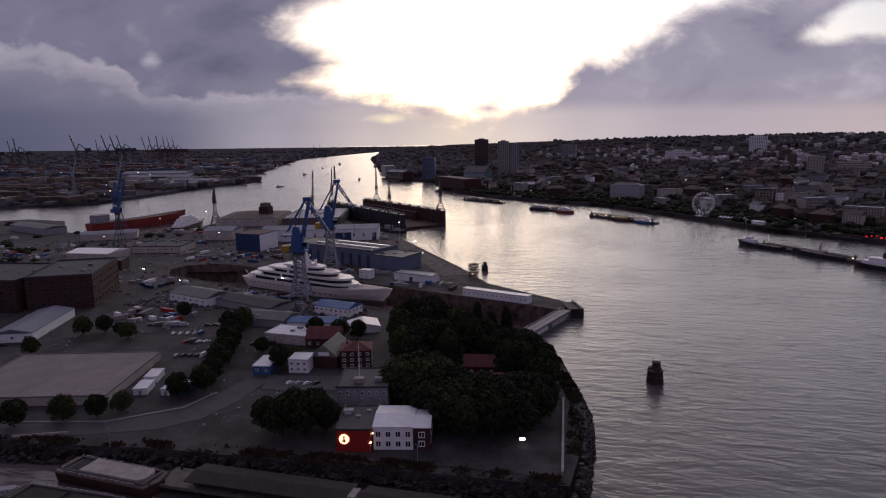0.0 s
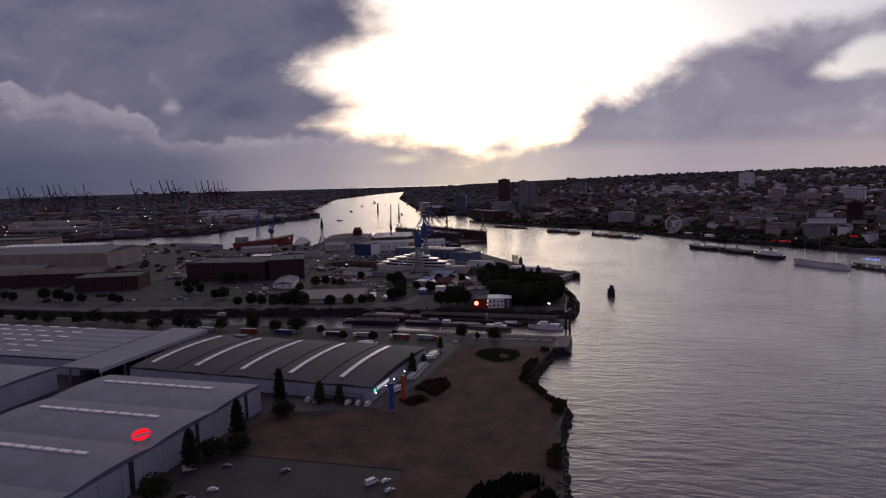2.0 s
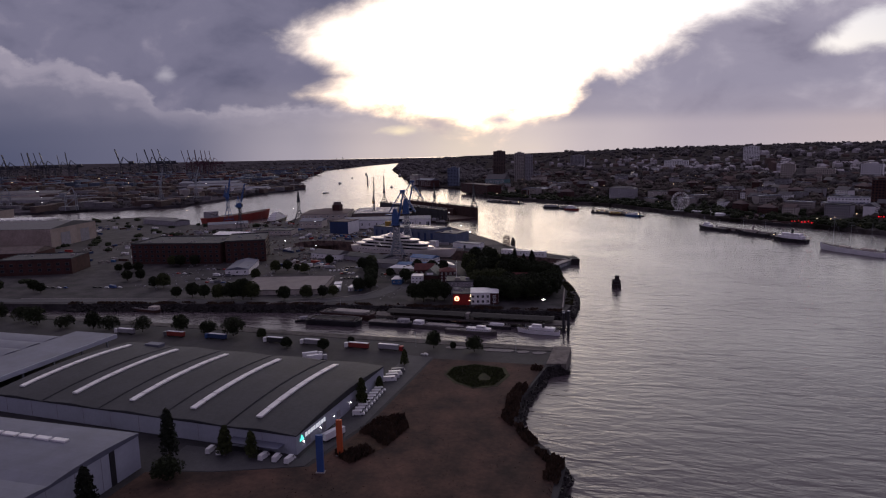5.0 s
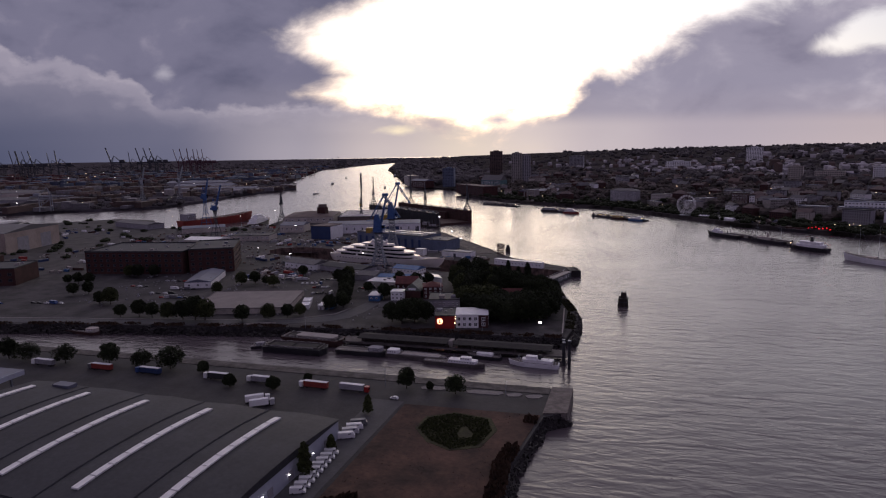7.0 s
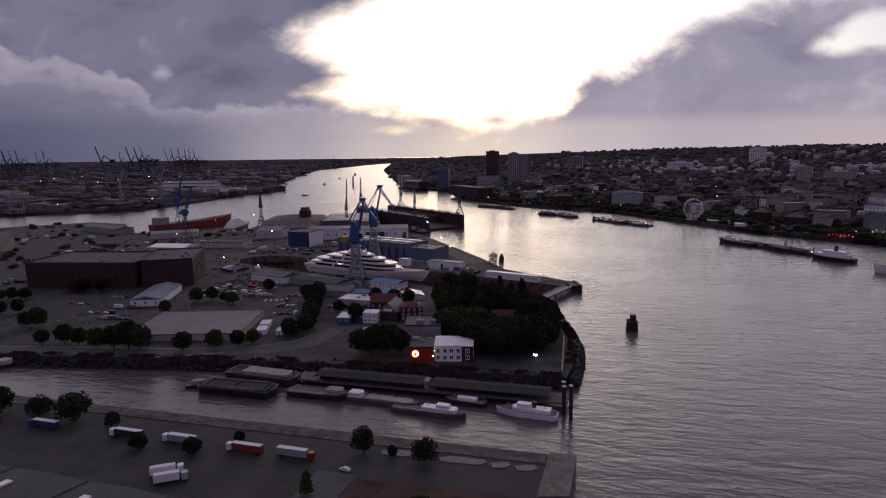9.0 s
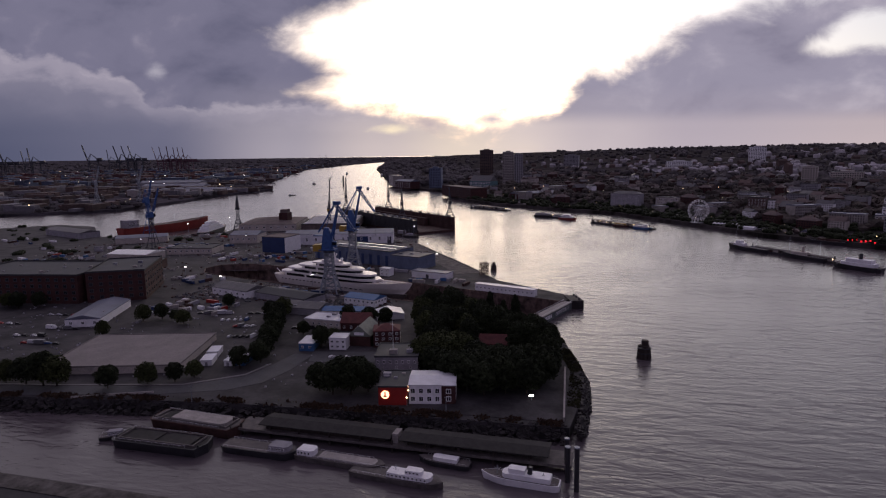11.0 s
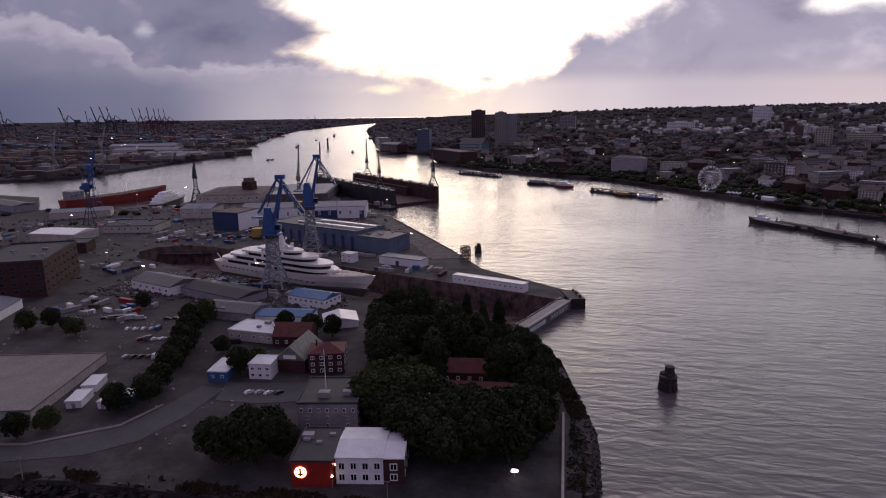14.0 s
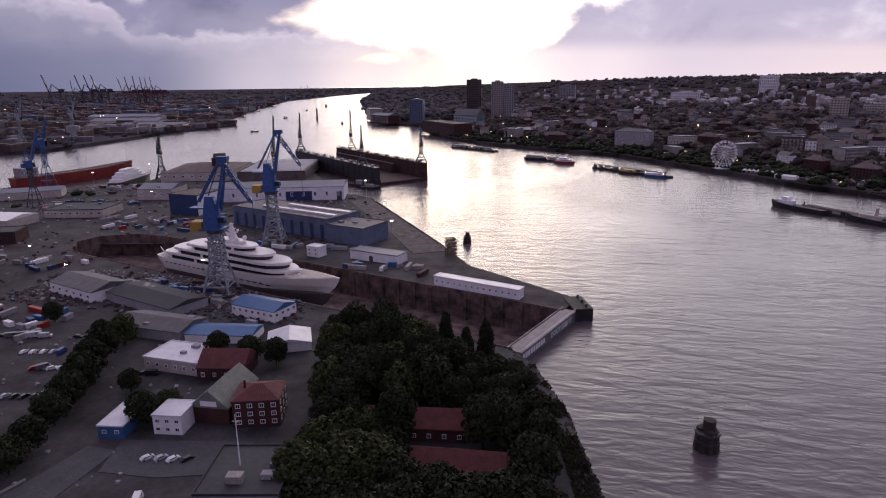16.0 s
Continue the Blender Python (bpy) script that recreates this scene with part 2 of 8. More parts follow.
def water_material():
    m = bpy.data.materials.new("river_water")
    m.use_nodes = True
    t = m.node_tree
    b = t.nodes["Principled BSDF"]
    b.inputs["Base Color"].default_value = (0.088, 0.073, 0.08, 1)
    b.inputs["Roughness"].default_value = 0.2
    b.inputs["IOR"].default_value = 1.33
    tc = t.nodes.new("ShaderNodeTexCoord").outputs["Object"]
    total = None
    # long swell from the wakes, wind waves, small ripples; calmer and rougher fields between
    calm = t.nodes.new("ShaderNodeTexNoise")
    t.links.new(tc, calm.inputs["Vector"])
    calm.inputs["Scale"].default_value, calm.inputs["Detail"].default_value = 0.06, 3
    for turn, stretch, sc, det, amp, warp in ((-24, 0.33, 0.8, 2, 1.15, 0.7), (-8, 0.42, 1.7, 3, 0.6, 0.6), (24, 0.5, 3.4, 3, 0.26, 0.4), (-40, 0.55, 7.0, 3, 0.1, 0.2)):
        mp = t.nodes.new("ShaderNodeMapping")
        mp.inputs["Rotation"].default_value = (0, 0, radians(turn))
        mp.inputs["Scale"].default_value = (stretch, 1, 1)
        t.links.new(tc, mp.inputs["Vector"])
        n = t.nodes.new("ShaderNodeTexNoise")
        t.links.new(mp.outputs[0], n.inputs["Vector"])
        n.inputs["Scale"].default_value, n.inputs["Detail"].default_value, n.inputs["Distortion"].default_value = sc, det, warp
        mul = t.nodes.new("ShaderNodeMath")
        mul.operation = "MULTIPLY"
        mul.inputs[1].default_value = amp
        t.links.new(n.outputs["Fac"], mul.inputs[0])
        if total is None:
            total = mul.outputs[0]
        else:
            add = t.nodes.new("ShaderNodeMath")
            t.links.new(total, add.inputs[0])
            t.links.new(mul.outputs[0], add.inputs[1])
            total = add.outputs[0]
    str_ = t.nodes.new("ShaderNodeMapRange")
    t.links.new(calm.outputs["Fac"], str_.inputs[0])
    str_.inputs[1].default_value, str_.inputs[2].default_value, str_.inputs[3].default_value, str_.inputs[4].default_value = 0.3, 0.7, 0.34, 0.85
    bn = t.nodes.new("ShaderNodeBump")
    bn.inputs["Distance"].default_value = 0.16
    t.links.new(str_.outputs[0], bn.inputs["Strength"])
    t.links.new(total, bn.inputs["Height"])
    t.links.new(bn.outputs[0], b.inputs["Normal"])
    return m


def glass_material(name, col, rough=0.08):
    m = bpy.data.materials.new(name)
    m.use_nodes = True
    b = m.node_tree.nodes["Principled BSDF"]
    b.inputs["Base Color"].default_value = (*col, 1)
    b.inputs["Roughness"].default_value = rough
    b.inputs["IOR"].default_value = 1.5
    return m


WATER = water_material()
ASPHALT = material("worn_asphalt", (0.036, 0.034, 0.036), 0.85, vary=0.35, size=14, bump=0.2)
YARD = material("yard_concrete", (0.053, 0.048, 0.05), 0.9, vary=0.55, size=18, other=(0.03, 0.027, 0.028), bump=0.25)
ROAD = material("road_asphalt", (0.066, 0.065, 0.07), 0.8, vary=0.2, size=8)
QUAY = material("quay_concrete", (0.115, 0.098, 0.094), 0.9, vary=0.45, size=6, other=(0.07, 0.06, 0.058), bump=0.3)
KERB = material("pale_kerb", (0.2, 0.185, 0.18), 0.85, vary=0.2, size=2)
FIELD = material("dry_field", (0.088, 0.048, 0.034), 1.0, vary=0.4, size=20, other=(0.045, 0.03, 0.022), bump=0.7)
GRASS = material("rough_grass", (0.05, 0.052, 0.02), 1.0, vary=0.5, size=6, other=(0.035, 0.03, 0.015), bump=0.8)
SCRUB = material("brown_scrub", (0.06, 0.035, 0.02), 1.0, vary=0.5, size=4, bump=0.8)
CITYLAND = material("wooded_city_ground", (0.085, 0.076, 0.075), 1.0, vary=0.6, size=60, other=(0.03, 0.03, 0.022), bump=0.6, spec=0.0)
# Far ground colour is raised and greyed to stand in for distance haze.
FARLAND = material("harbour_flats", (0.1, 0.09, 0.1), 1.0, vary=0.6, size=120, other=(0.07, 0.068, 0.07), bump=0.6, spec=0.0)
STONE = material("quay_stone", (0.16, 0.14, 0.125), 0.9, vary=0.4, size=3, bump=0.5, island=0.3)
DARKSTONE = material("wet_quay_wall", (0.03, 0.026, 0.025), 0.75, vary=0.5, size=5, bump=0.5)
DOCKWALL = material("dock_concrete", (0.155, 0.105, 0.09), 0.9, vary=0.5, size=7, other=(0.06, 0.043, 0.038), bump=0.4)
WHITEWALL = material("white_corrugated_steel", (0.37, 0.39, 0.45), 0.55, vary=0.12, size=20, ribs=("X", 0.9))
GREYROOF = material("dark_bitumen_roof", (0.04, 0.041, 0.047), 0.75, vary=0.25, size=16, bump=0.2)
PALEROOF = material("pale_membrane_roof", (0.125, 0.133, 0.178), 0.55, vary=0.2, size=14, bump=0.1)
SKYLIGHT = material("skylight_plastic", (0.75, 0.74, 0.72), 0.3, vary=0.15, size=3)
WHITEROOF = material("white_roof_sheet", (0.6, 0.6, 0.64), 0.4, vary=0.15, size=6)
WHITE = material("white_paint", (0.8, 0.79, 0.79), 0.5, vary=0.12, size=4)
CREAM = material("cream_render", (0.5, 0.45, 0.4), 0.85, vary=0.2, size=6)
GREYWALL = material("grey_render", (0.3, 0.29, 0.31), 0.85, vary=0.2, size=5)
BRICK = material("dark_red_brick", (0.065, 0.026, 0.023), 0.9, vary=0.35, size=5, bump=0.4)
REDPAINT = material("signal_red_panel", (0.28, 0.02, 0.016), 0.5, vary=0.15, size=4)
REDTILE = material("red_roof_tile", (0.115, 0.03, 0.029), 0.8, vary=0.3, size=3, ribs=("X", 0.7))
BROWNROOF = material("brown_roof", (0.14, 0.105, 0.098), 0.85, vary=0.35, size=8)
GREENROOF = material("weathered_green_roof", (0.17, 0.185, 0.155), 0.7, vary=0.25, size=5, ribs=("Y", 0.8))
SLATE = material("slate_roof", (0.11, 0.105, 0.11), 0.65, vary=0.25, size=5)
BLUESHEET = material("blue_steel_sheet", (0.022, 0.045, 0.125), 0.5, vary=0.2, size=8, ribs=("X", 1.0))
BLUEROOF = material("bright_blue_roof", (0.04, 0.12, 0.27), 0.45, vary=0.15, size=6)
BLUEGREY = material("blue_grey_cladding", (0.12, 0.15, 0.225), 0.55, vary=0.25, size=7, ribs=("X", 1.2))
CRANEBLUE = material("crane_blue_paint", (0.03, 0.085, 0.24), 0.45, vary=0.25, size=3)
CRANEGREY = material("crane_grey_paint", (0.25, 0.27, 0.3), 0.5, vary=0.25, size=3)
CRANEDARK = material("dark_crane_steel", (0.06, 0.062, 0.075), 0.6, vary=0.25, size=3)
CRANERED = material("crane_red_paint", (0.1, 0.04, 0.055), 0.5, vary=0.25, size=3)
YELLOW = material("yellow_paint", (0.36, 0.22, 0.03), 0.5, vary=0.15, size=2)
RUST = material("rusty_hull", (0.065, 0.03, 0.025), 0.8, vary=0.45, size=6, bump=0.3)
SHIPRED = material("ship_red_paint", (0.26, 0.04, 0.03), 0.55, vary=0.25, size=8)
SHIPDARK = material("black_hull_paint", (0.03, 0.03, 0.034), 0.5, vary=0.3, size=5)
DECK = material("deck_grey", (0.12, 0.105, 0.1), 0.8, vary=0.35, size=3)
TEAK = material("pale_teak_deck", (0.5, 0.43, 0.37), 0.7, vary=0.12, size=2)
YACHT = material("glossy_cream_paint", (0.78, 0.74, 0.7), 0.25, vary=0.06, size=10, bump=0.02)
CONCRETE = material("pale_concrete", (0.34, 0.31, 0.29), 0.85, vary=0.25, size=5)
BEIGE = material("beige_cladding", (0.36, 0.29, 0.25), 0.7, vary=0.2, size=12, ribs=("X", 2.0))
DARKWOOD = material("dark_timber", (0.045, 0.035, 0.03), 0.9, vary=0.3, size=1.5, bump=0.4)
BARK = material("bark", (0.05, 0.038, 0.03), 0.95, vary=0.3, size=1, bump=0.5)
LEAF = material("dark_leaves", (0.022, 0.029, 0.012), 0.85, vary=0.45, size=2.0, island=0.5, bump=0.0, spec=0.2)
LEAFB = material("olive_leaves", (0.042, 0.051, 0.017), 0.85, vary=0.4, size=2.0, island=0.5, bump=0.0, spec=0.2)
# Pale and grey: the haze of distance is put into the leaf colour.
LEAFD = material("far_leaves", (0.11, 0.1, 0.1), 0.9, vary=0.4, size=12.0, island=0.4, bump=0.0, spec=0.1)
# Paler and browner than the near leaves, for trees among the town houses.
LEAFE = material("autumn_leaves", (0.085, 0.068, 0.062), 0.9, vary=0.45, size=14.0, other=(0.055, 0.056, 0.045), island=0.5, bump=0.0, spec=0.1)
LEAFC = material("conifer_leaves", (0.017, 0.021, 0.013), 0.85, vary=0.4, size=2.0, island=0.5, bump=0.0, spec=0.2)
TAR = material("tarred_felt", (0.03, 0.027, 0.026), 0.9, vary=0.4, size=3, bump=0.3)
TYRE = material("tyre_rubber", (0.02, 0.02, 0.02), 0.9, vary=0.2, size=1)
GLASS = glass_material("dark_window_glass", (0.012, 0.014, 0.018))
ORANGE = material("orange_panel", (0.5, 0.1, 0.03), 0.5, vary=0.1, size=4)
PYLONBLUE = material("blue_panel", (0.04, 0.09, 0.25), 0.5, vary=0.1, size=4)
CARS = [material("car_%s" % n, c, 0.3, vary=0.08, size=3, bump=0.0) for n, c in (("white", (0.7, 0.7, 0.7)), ("silver", (0.4, 0.4, 0.42)), ("black", (0.02, 0.02, 0.022)), ("blue", (0.03, 0.07, 0.2)), ("red", (0.3, 0.02, 0.02)), ("grey", (0.12, 0.12, 0.13)))]
WARM = lamp_material("warm_lamp", (1.0, 0.72, 0.4), 6.0)
COOL = lamp_material("white_lamp", (1.0, 0.95, 0.9), 8.0)
SIGNRED = lamp_material("red_neon", (1.0, 0.01, 0.02), 1.0)
SIGNDISC = lamp_material("lit_sign_disc", (1.0, 0.45, 0.25), 3.0)
SIGNGREEN = lamp_material("green_sign", (0.1, 0.75, 0.6), 1.2)
SIGNWHITE = lamp_material("white_sign", (0.9, 0.95, 1.0), 0.5)
SIGNBLUE = lamp_material("blue_sign", (0.1, 0.2, 1.0), 2.5)


# ---- building blocks ----
def box(bm, x0, x1, y0, y1, z0, z1):
    v = [bm.verts.new(p) for p in ((x0, y0, z0), (x1, y0, z0), (x1, y1, z0), (x0, y1, z0), (x0, y0, z1), (x1, y0, z1), (x1, y1, z1), (x0, y1, z1))]
    for f in ((3, 2, 1, 0), (4, 5, 6, 7), (0, 1, 5, 4), (1, 2, 6, 5), (2, 3, 7, 6), (3, 0, 4, 7)):
        bm.faces.new([v[i] for i in f])
    return bm


def prism(bm, pts, z0, z1):
    if sum(a[0] * b[1] - b[0] * a[1] for a, b in zip(pts, pts[1:] + pts[:1])) < 0:
        pts = pts[::-1]
    lo, hi = [bm.verts.new((*p[:2], z0)) for p in pts], [bm.verts.new((*p[:2], z1)) for p in pts]
    bm.faces.new(hi)
    bm.faces.new(lo[::-1])
    n = len(pts)
    for i in range(n):
        bm.faces.new((lo[i], lo[(i + 1) % n], hi[(i + 1) % n], hi[i]))
    return bm


def beam(bm, a, b, r, r2=None, n=4):
    """A bar of n sides from a to b."""
    a, b = Vector(a), Vector(b)
    d = b - a
    q = d.to_track_quat("Z", "Y").to_matrix()
    r2 = r if r2 is None else r2
    rings = []
    for c, rr in ((a, r), (b, r2)):
        rings.append([bm.verts.new(c + q @ Vector((rr * math.cos(2 * math.pi * (i + 0.5) / n), rr * math.sin(2 * math.pi * (i + 0.5) / n), 0))) for i in range(n)])
    for i in range(n):
        j = (i + 1) % n
        bm.faces.new((rings[0][i], rings[0][j], rings[1][j], rings[1][i]))
    bm.faces.new(rings[0][::-1])
    bm.faces.new(rings[1])
    return bm


CORNERS = [(i, j, k) for i in (-1, 1) for j in (-1, 1) for k in (-1, 1)]


def lattice(bm, a, b, w0, w1, bays, r):
    """A square lattice mast from a to b, w0 wide at a and w1 at b, its bars joined at small cubic nodes."""
    a, b = Vector(a), Vector(b)
    q = (b - a).to_track_quat("Z", "Y").to_matrix()
    at = {}
    for k in range(bays + 1):
        w = (w0 + (w1 - w0) * k / bays) / 2
        for i, (sx, sy) in enumerate(((-1, -1), (1, -1), (1, 1), (-1, 1))):
            c = a.lerp(b, k / bays) + q @ Vector((sx * w, sy * w, 0))
            at[k, i] = Vector((sx * w, sy * w, (b - a).length * k / bays)), {e: bm.verts.new(c + q @ (Vector(e) * r * 0.75)) for e in CORNERS}

    def link(m, n):
        d = at[n][0] - at[m][0]
        ax = max(range(3), key=lambda t: abs(d[t]))
        sg = 1 if d[ax] > 0 else -1
        u, v = [t for t in range(3) if t != ax]
        lo, hi = [], []
        for su_, sv_ in ((-1, -1), (1, -1), (1, 1), (-1, 1)):
            e = [0, 0, 0]
            e[u], e[v], e[ax] = su_, sv_, sg
            lo.append(at[m][1][tuple(e)])
            e[ax] = -sg
            hi.append(at[n][1][tuple(e)])
        for t in range(4):
            bm.faces.new((lo[t], lo[(t + 1) % 4], hi[(t + 1) % 4], hi[t]))

    for k in range(bays):
        for i in range(4):
            j = (i + 1) % 4
            link((k, i), (k + 1, i))
            link((k, i), (k + 1, j)) if (k + i) % 2 else link((k, j), (k + 1, i))
            link((k + 1, i), (k + 1, j))
    return bm


def part(name, bm, mat, parent=None, label="", round_=False):
    me = bpy.data.meshes.new(name)
    bm.to_mesh(me)
    bm.free()
    me.materials.append(mat)
    if round_:
        for p in me.polygons:
            p.use_smooth = True
    ob = new(name, me)
    ob.parent = parent
    if label:
        tagged(ob, label)
    return ob


def again(name, ob, parent, m):
    """A further piece on the same mesh."""
    o = new(name, ob.data)
    o.parent = parent
    o.matrix_basis = m
    return o


def thing(name, label, category, x, y, z=0.0, turn=0.0, group=""):
    e = new(name)
    e.empty_display_size = 0.2
    e.matrix_basis = pose(x, y, z, 0, 0, turn)
    return tagged(e, label, category, group)


def structure(name, bm, mat, label, category="ground", kind="structure"):
    ob = part(name, bm, mat)
    return tagged(ob, label, category, kind=kind)


def slab(name, pts, z0, z1, mat, label, category="ground", tops=None):
    bm = prism(bmesh.new(), [tuple(p) for p in pts], z0, z1)
    bm.normal_update()
    bmesh.ops.triangulate(bm, faces=[f for f in bm.faces if len(f.verts) > 4], ngon_method="EAR_CLIP")
    bm.normal_update()
    return structure(name, bm, mat, label, category)


# ---- water and land ----
WZ = -0.8
# the dry dock: its near and far edges run side by side from the head to the gate
DN0, DN1, DF0, DF1 = (-50.5, 65.9), (-7.0, 52.6), (-45.5, 73.6), (-4.4, 60.1)
bm = bmesh.new()
inner = [(-7.2, 52.5), (-4.3, 60.2), (-46, 74.6), (-57, 72), (-52, 65.5)]
far_w = [(300, -400), (900, 1700), (-900, 1700), (-1700, 100), (-900, -500)]
vi, vo = [bm.verts.new((*p, WZ)) for p in inner], [bm.verts.new((*p, WZ)) for p in far_w]
for i in range(5):
    j = (i + 1) % 5
    bm.faces.new((vo[i], vo[j], vi[j], vi[i]))
bmesh.ops.recalc_face_normals(bm, faces=bm.faces)
if next(iter(bm.faces)).normal.z < 0:
    bmesh.ops.reverse_faces(bm, faces=bm.faces)
structure("water", bm, WATER, "rippled grey-violet river reflecting the evening sky", "water")

SOUTH = [(10, -400), (7, -60), (4, -30), (2.6, -20), (2.0, -15), (1.2, -8.5), (1.3, -4.2), (-0.9, -1.2), (-2.2, 1), (-2.4, 4.5), (-1.5, 11.2), (-0.2, 12.2), (-0.1, 16.2), (-140, 16.6), (-300, 10), (-900, -100), (-900, -400)]
slab("ground_south", SOUTH, -2.4, 0, ASPHALT, "dark worn asphalt ground of the warehouse yards")
head = [(-53.8, 67.3), (-55.6, 70.2), (-55.0, 73.0), (-51.5, 74.7), (-48, 74.4)]
NORTH = [(-300, 13), (-140, 18.5), (-66, 20), (-58, 21.3), (-50, 23), (-37.5, 25.0), (-24, 27.2), (-10, 28), (-1.6, 28.4), (-1.0, 34.6), (-1.3, 38), (-2.3, 42), (-3.6, 46.5), (-5.5, 50.6), DN1, DN0] + head + [DF0, DF1, (-3.6, 62.8), (-8.0, 66), (-13.3, 69.8), (-18, 77.3), (-28, 91.7), (-34, 100.2), (-44, 106), (-50, 118), (-63, 136), (-74, 134), (-80, 121), (-77, 107), (-86, 99), (-99, 97), (-114, 112), (-126, 114), (-140, 100), (-220, 55), (-300, 30)]
slab("ground_shipyard", NORTH, -2.4, 0, YARD, "stained concrete ground of the shipyard peninsula")
dock_floor = [DN1, DN0] + head + [DF0, DF1]
slab("dock_floor", dock_floor, -2.6, -2.2, DOCKWALL, "wet brown concrete floor of the dry dock", "dock floor")
FARLEFT = [(-1600, -100), (-400, 30), (-240, 85), (-172, 130), (-143, 151), (-145, 176), (-150, 213), (-147, 249), (-158, 262), (-174, 287), (-230, 415), (-284, 556), (-316, 756), (-332, 950), (-430, 1500), (-1600, 1500)]
slab("ground_container_port", FARLEFT, -2.4, 0, FARLAND, "flat hazy land of the far container port")

# the right bank: a quay and a slope that rises into the town
RSHORE = [(230, -300), (140, -40), (95, 52), (72, 76), (55, 95), (44, 107), (35, 115), (27, 121), (19.6, 132.8), (9.8, 146), (-0.8, 160), (-18, 171), (-34, 183), (-45, 195), (-57, 215), (-68, 244), (-90, 262), (-106, 290), (-145, 385), (-205, 530), (-296, 800), (-320, 950), (-400, 1500)]
INLAND = [(0, 0), (0, 0.001), (4, 0.02), (9, 0.15), (14, 1.2), (22, 2.0), (45, 2.6), (90, 3.4), (180, 5.0), (330, 7.5), (520, 10.5), (800, 13.0), (1200, 13.0)]


def rise(d):
    for (d0, z0), (d1, z1) in zip(INLAND[1:], INLAND[2:]):
        if d <= d1:
            return z0 + (z1 - z0) * max(0, d - d0) / (d1 - d0)
    return INLAND[-1][1]


def bank(k, d):
    """A place on the right bank: k from 0 to 1 along the shore, d inland."""
    k = k * (len(RSHORE) - 1)
    i = min(int(k), len(RSHORE) - 2)
    p = Vector(RSHORE[i]).lerp(Vector(RSHORE[i + 1]), k - i)
    x, y = p.x + d * 0.88, p.y + d * 0.47
    return x, y, rise(d) + (noise.noise((x * 0.012, y * 0.012, 0)) * min(d, 300) * 0.006 if d > 4 else 0)


bm = bmesh.new()
rows = []
for d, _ in INLAND:
    rows.append([bm.verts.new(bank(i / 110, d)) for i in range(111)])
for i, v in enumerate(rows[0]):
    v.co.z = -2.4
for a, b in zip(rows, rows[1:]):
    for i in range(110):
        bm.faces.new((a[i], b[i], b[i + 1], a[i + 1]))
bmesh.ops.recalc_face_normals(bm, faces=bm.faces)
structure("ground_town", bm, CITYLAND, "dark wooded slope under the town on the far bank")

lining = [DN1, DN0] + head + [DF0, DF1]
inner_c = Vector((-30, 66.5))
for (ax, ay), (bx, by) in zip(lining, lining[1:]):
    a, c = Vector((ax, ay)), Vector((bx, by))
    n = Vector((-(c - a).y, (c - a).x)).normalized()
    if n.dot(inner_c - (a + c) / 2) < 0:
        n = -n
    bm = prism(bmesh.new(), [tuple(a), tuple(c), tuple(c + n * 0.12), tuple(a + n * 0.12)], -2.25, 0.05)
    w_ = structure("dock_wall", bm, DOCKWALL, "brown stained concrete side wall of the dry dock", "dock wall")
    seg = int((c - a).length / 1.6)
    for k in range(1, seg):
        p = a.lerp(c, k / seg)
        part("buttress", box(bmesh.new(), p.x + n.x * 0.2 - 0.08, p.x + n.x * 0.2 + 0.08, p.y + n.y * 0.2 - 0.08, p.y + n.y * 0.2 + 0.08, -2.25, -0.05), DOCKWALL, w_)


# ---- kinds of things ----
def window_meshes(w, h, frame_mat, bars):
    """A window that stands a little proud: frame with glazing bars, and dark glass. It faces -y, centred on its own place."""
    f = min(w, h) * 0.13
    bm = bmesh.new()
    xs = [-w / 2] + [-w / 2 + w * (k + 1) / (bars + 1) for k in range(bars)] + [w / 2]
    outer = [bm.verts.new((x, -0.024, z)) for x, z in ((-w / 2, -h / 2), (w / 2, -h / 2), (w / 2, h / 2), (-w / 2, h / 2))]
    back_ = [bm.verts.new((v.co.x, 0.0, v.co.z)) for v in outer]
    for i in range(4):
        bm.faces.new((back_[i], back_[(i + 1) % 4], outer[(i + 1) % 4], outer[i]))
    inner_ = [bm.verts.new((x, -0.024, z)) for x, z in ((-w / 2 + f, -h / 2 + f), (w / 2 - f, -h / 2 + f), (w / 2 - f, h / 2 - f), (-w / 2 + f, h / 2 - f))]
    for i in range(4):
        bm.faces.new((outer[i], outer[(i + 1) % 4], inner_[(i + 1) % 4], inner_[i]))
    if bars:
        x = 0.0
        q = [bm.verts.new((x + sx * f / 3, -0.024, z)) for sx, z in ((-1, -h / 2 + f), (1, -h / 2 + f), (1, h / 2 - f), (-1, h / 2 - f))]
        bm.faces.new(q)
    fr = bpy.data.meshes.new("window")
    bm.to_mesh(fr)
    bm.free()
    fr.materials.append(frame_mat)
    bm = box(bmesh.new(), -w / 2 + f * 0.5, w / 2 - f * 0.5, -0.014, -0.002, -h / 2 + f * 0.5, h / 2 - f * 0.5)
    gl = bpy.data.meshes.new("pane")
    bm.to_mesh(gl)
    bm.free()
    gl.materials.append(GLASS)
    return fr, gl


PANES = {}


def window(parent, x, y, z, turn, w, h, frame_mat=WHITE, bars=1, name="window"):
    key = (round(w, 3), round(h, 3), frame_mat.name, bars)
    if key not in PANES:
        PANES[key] = window_meshes(w, h, frame_mat, bars)
    o = new(name, PANES[key][0])
    o.parent = parent
    o.matrix_basis = pose(x, y, z, 0, 0, turn)
    new("pane", PANES[key][1]).parent = o
    return o


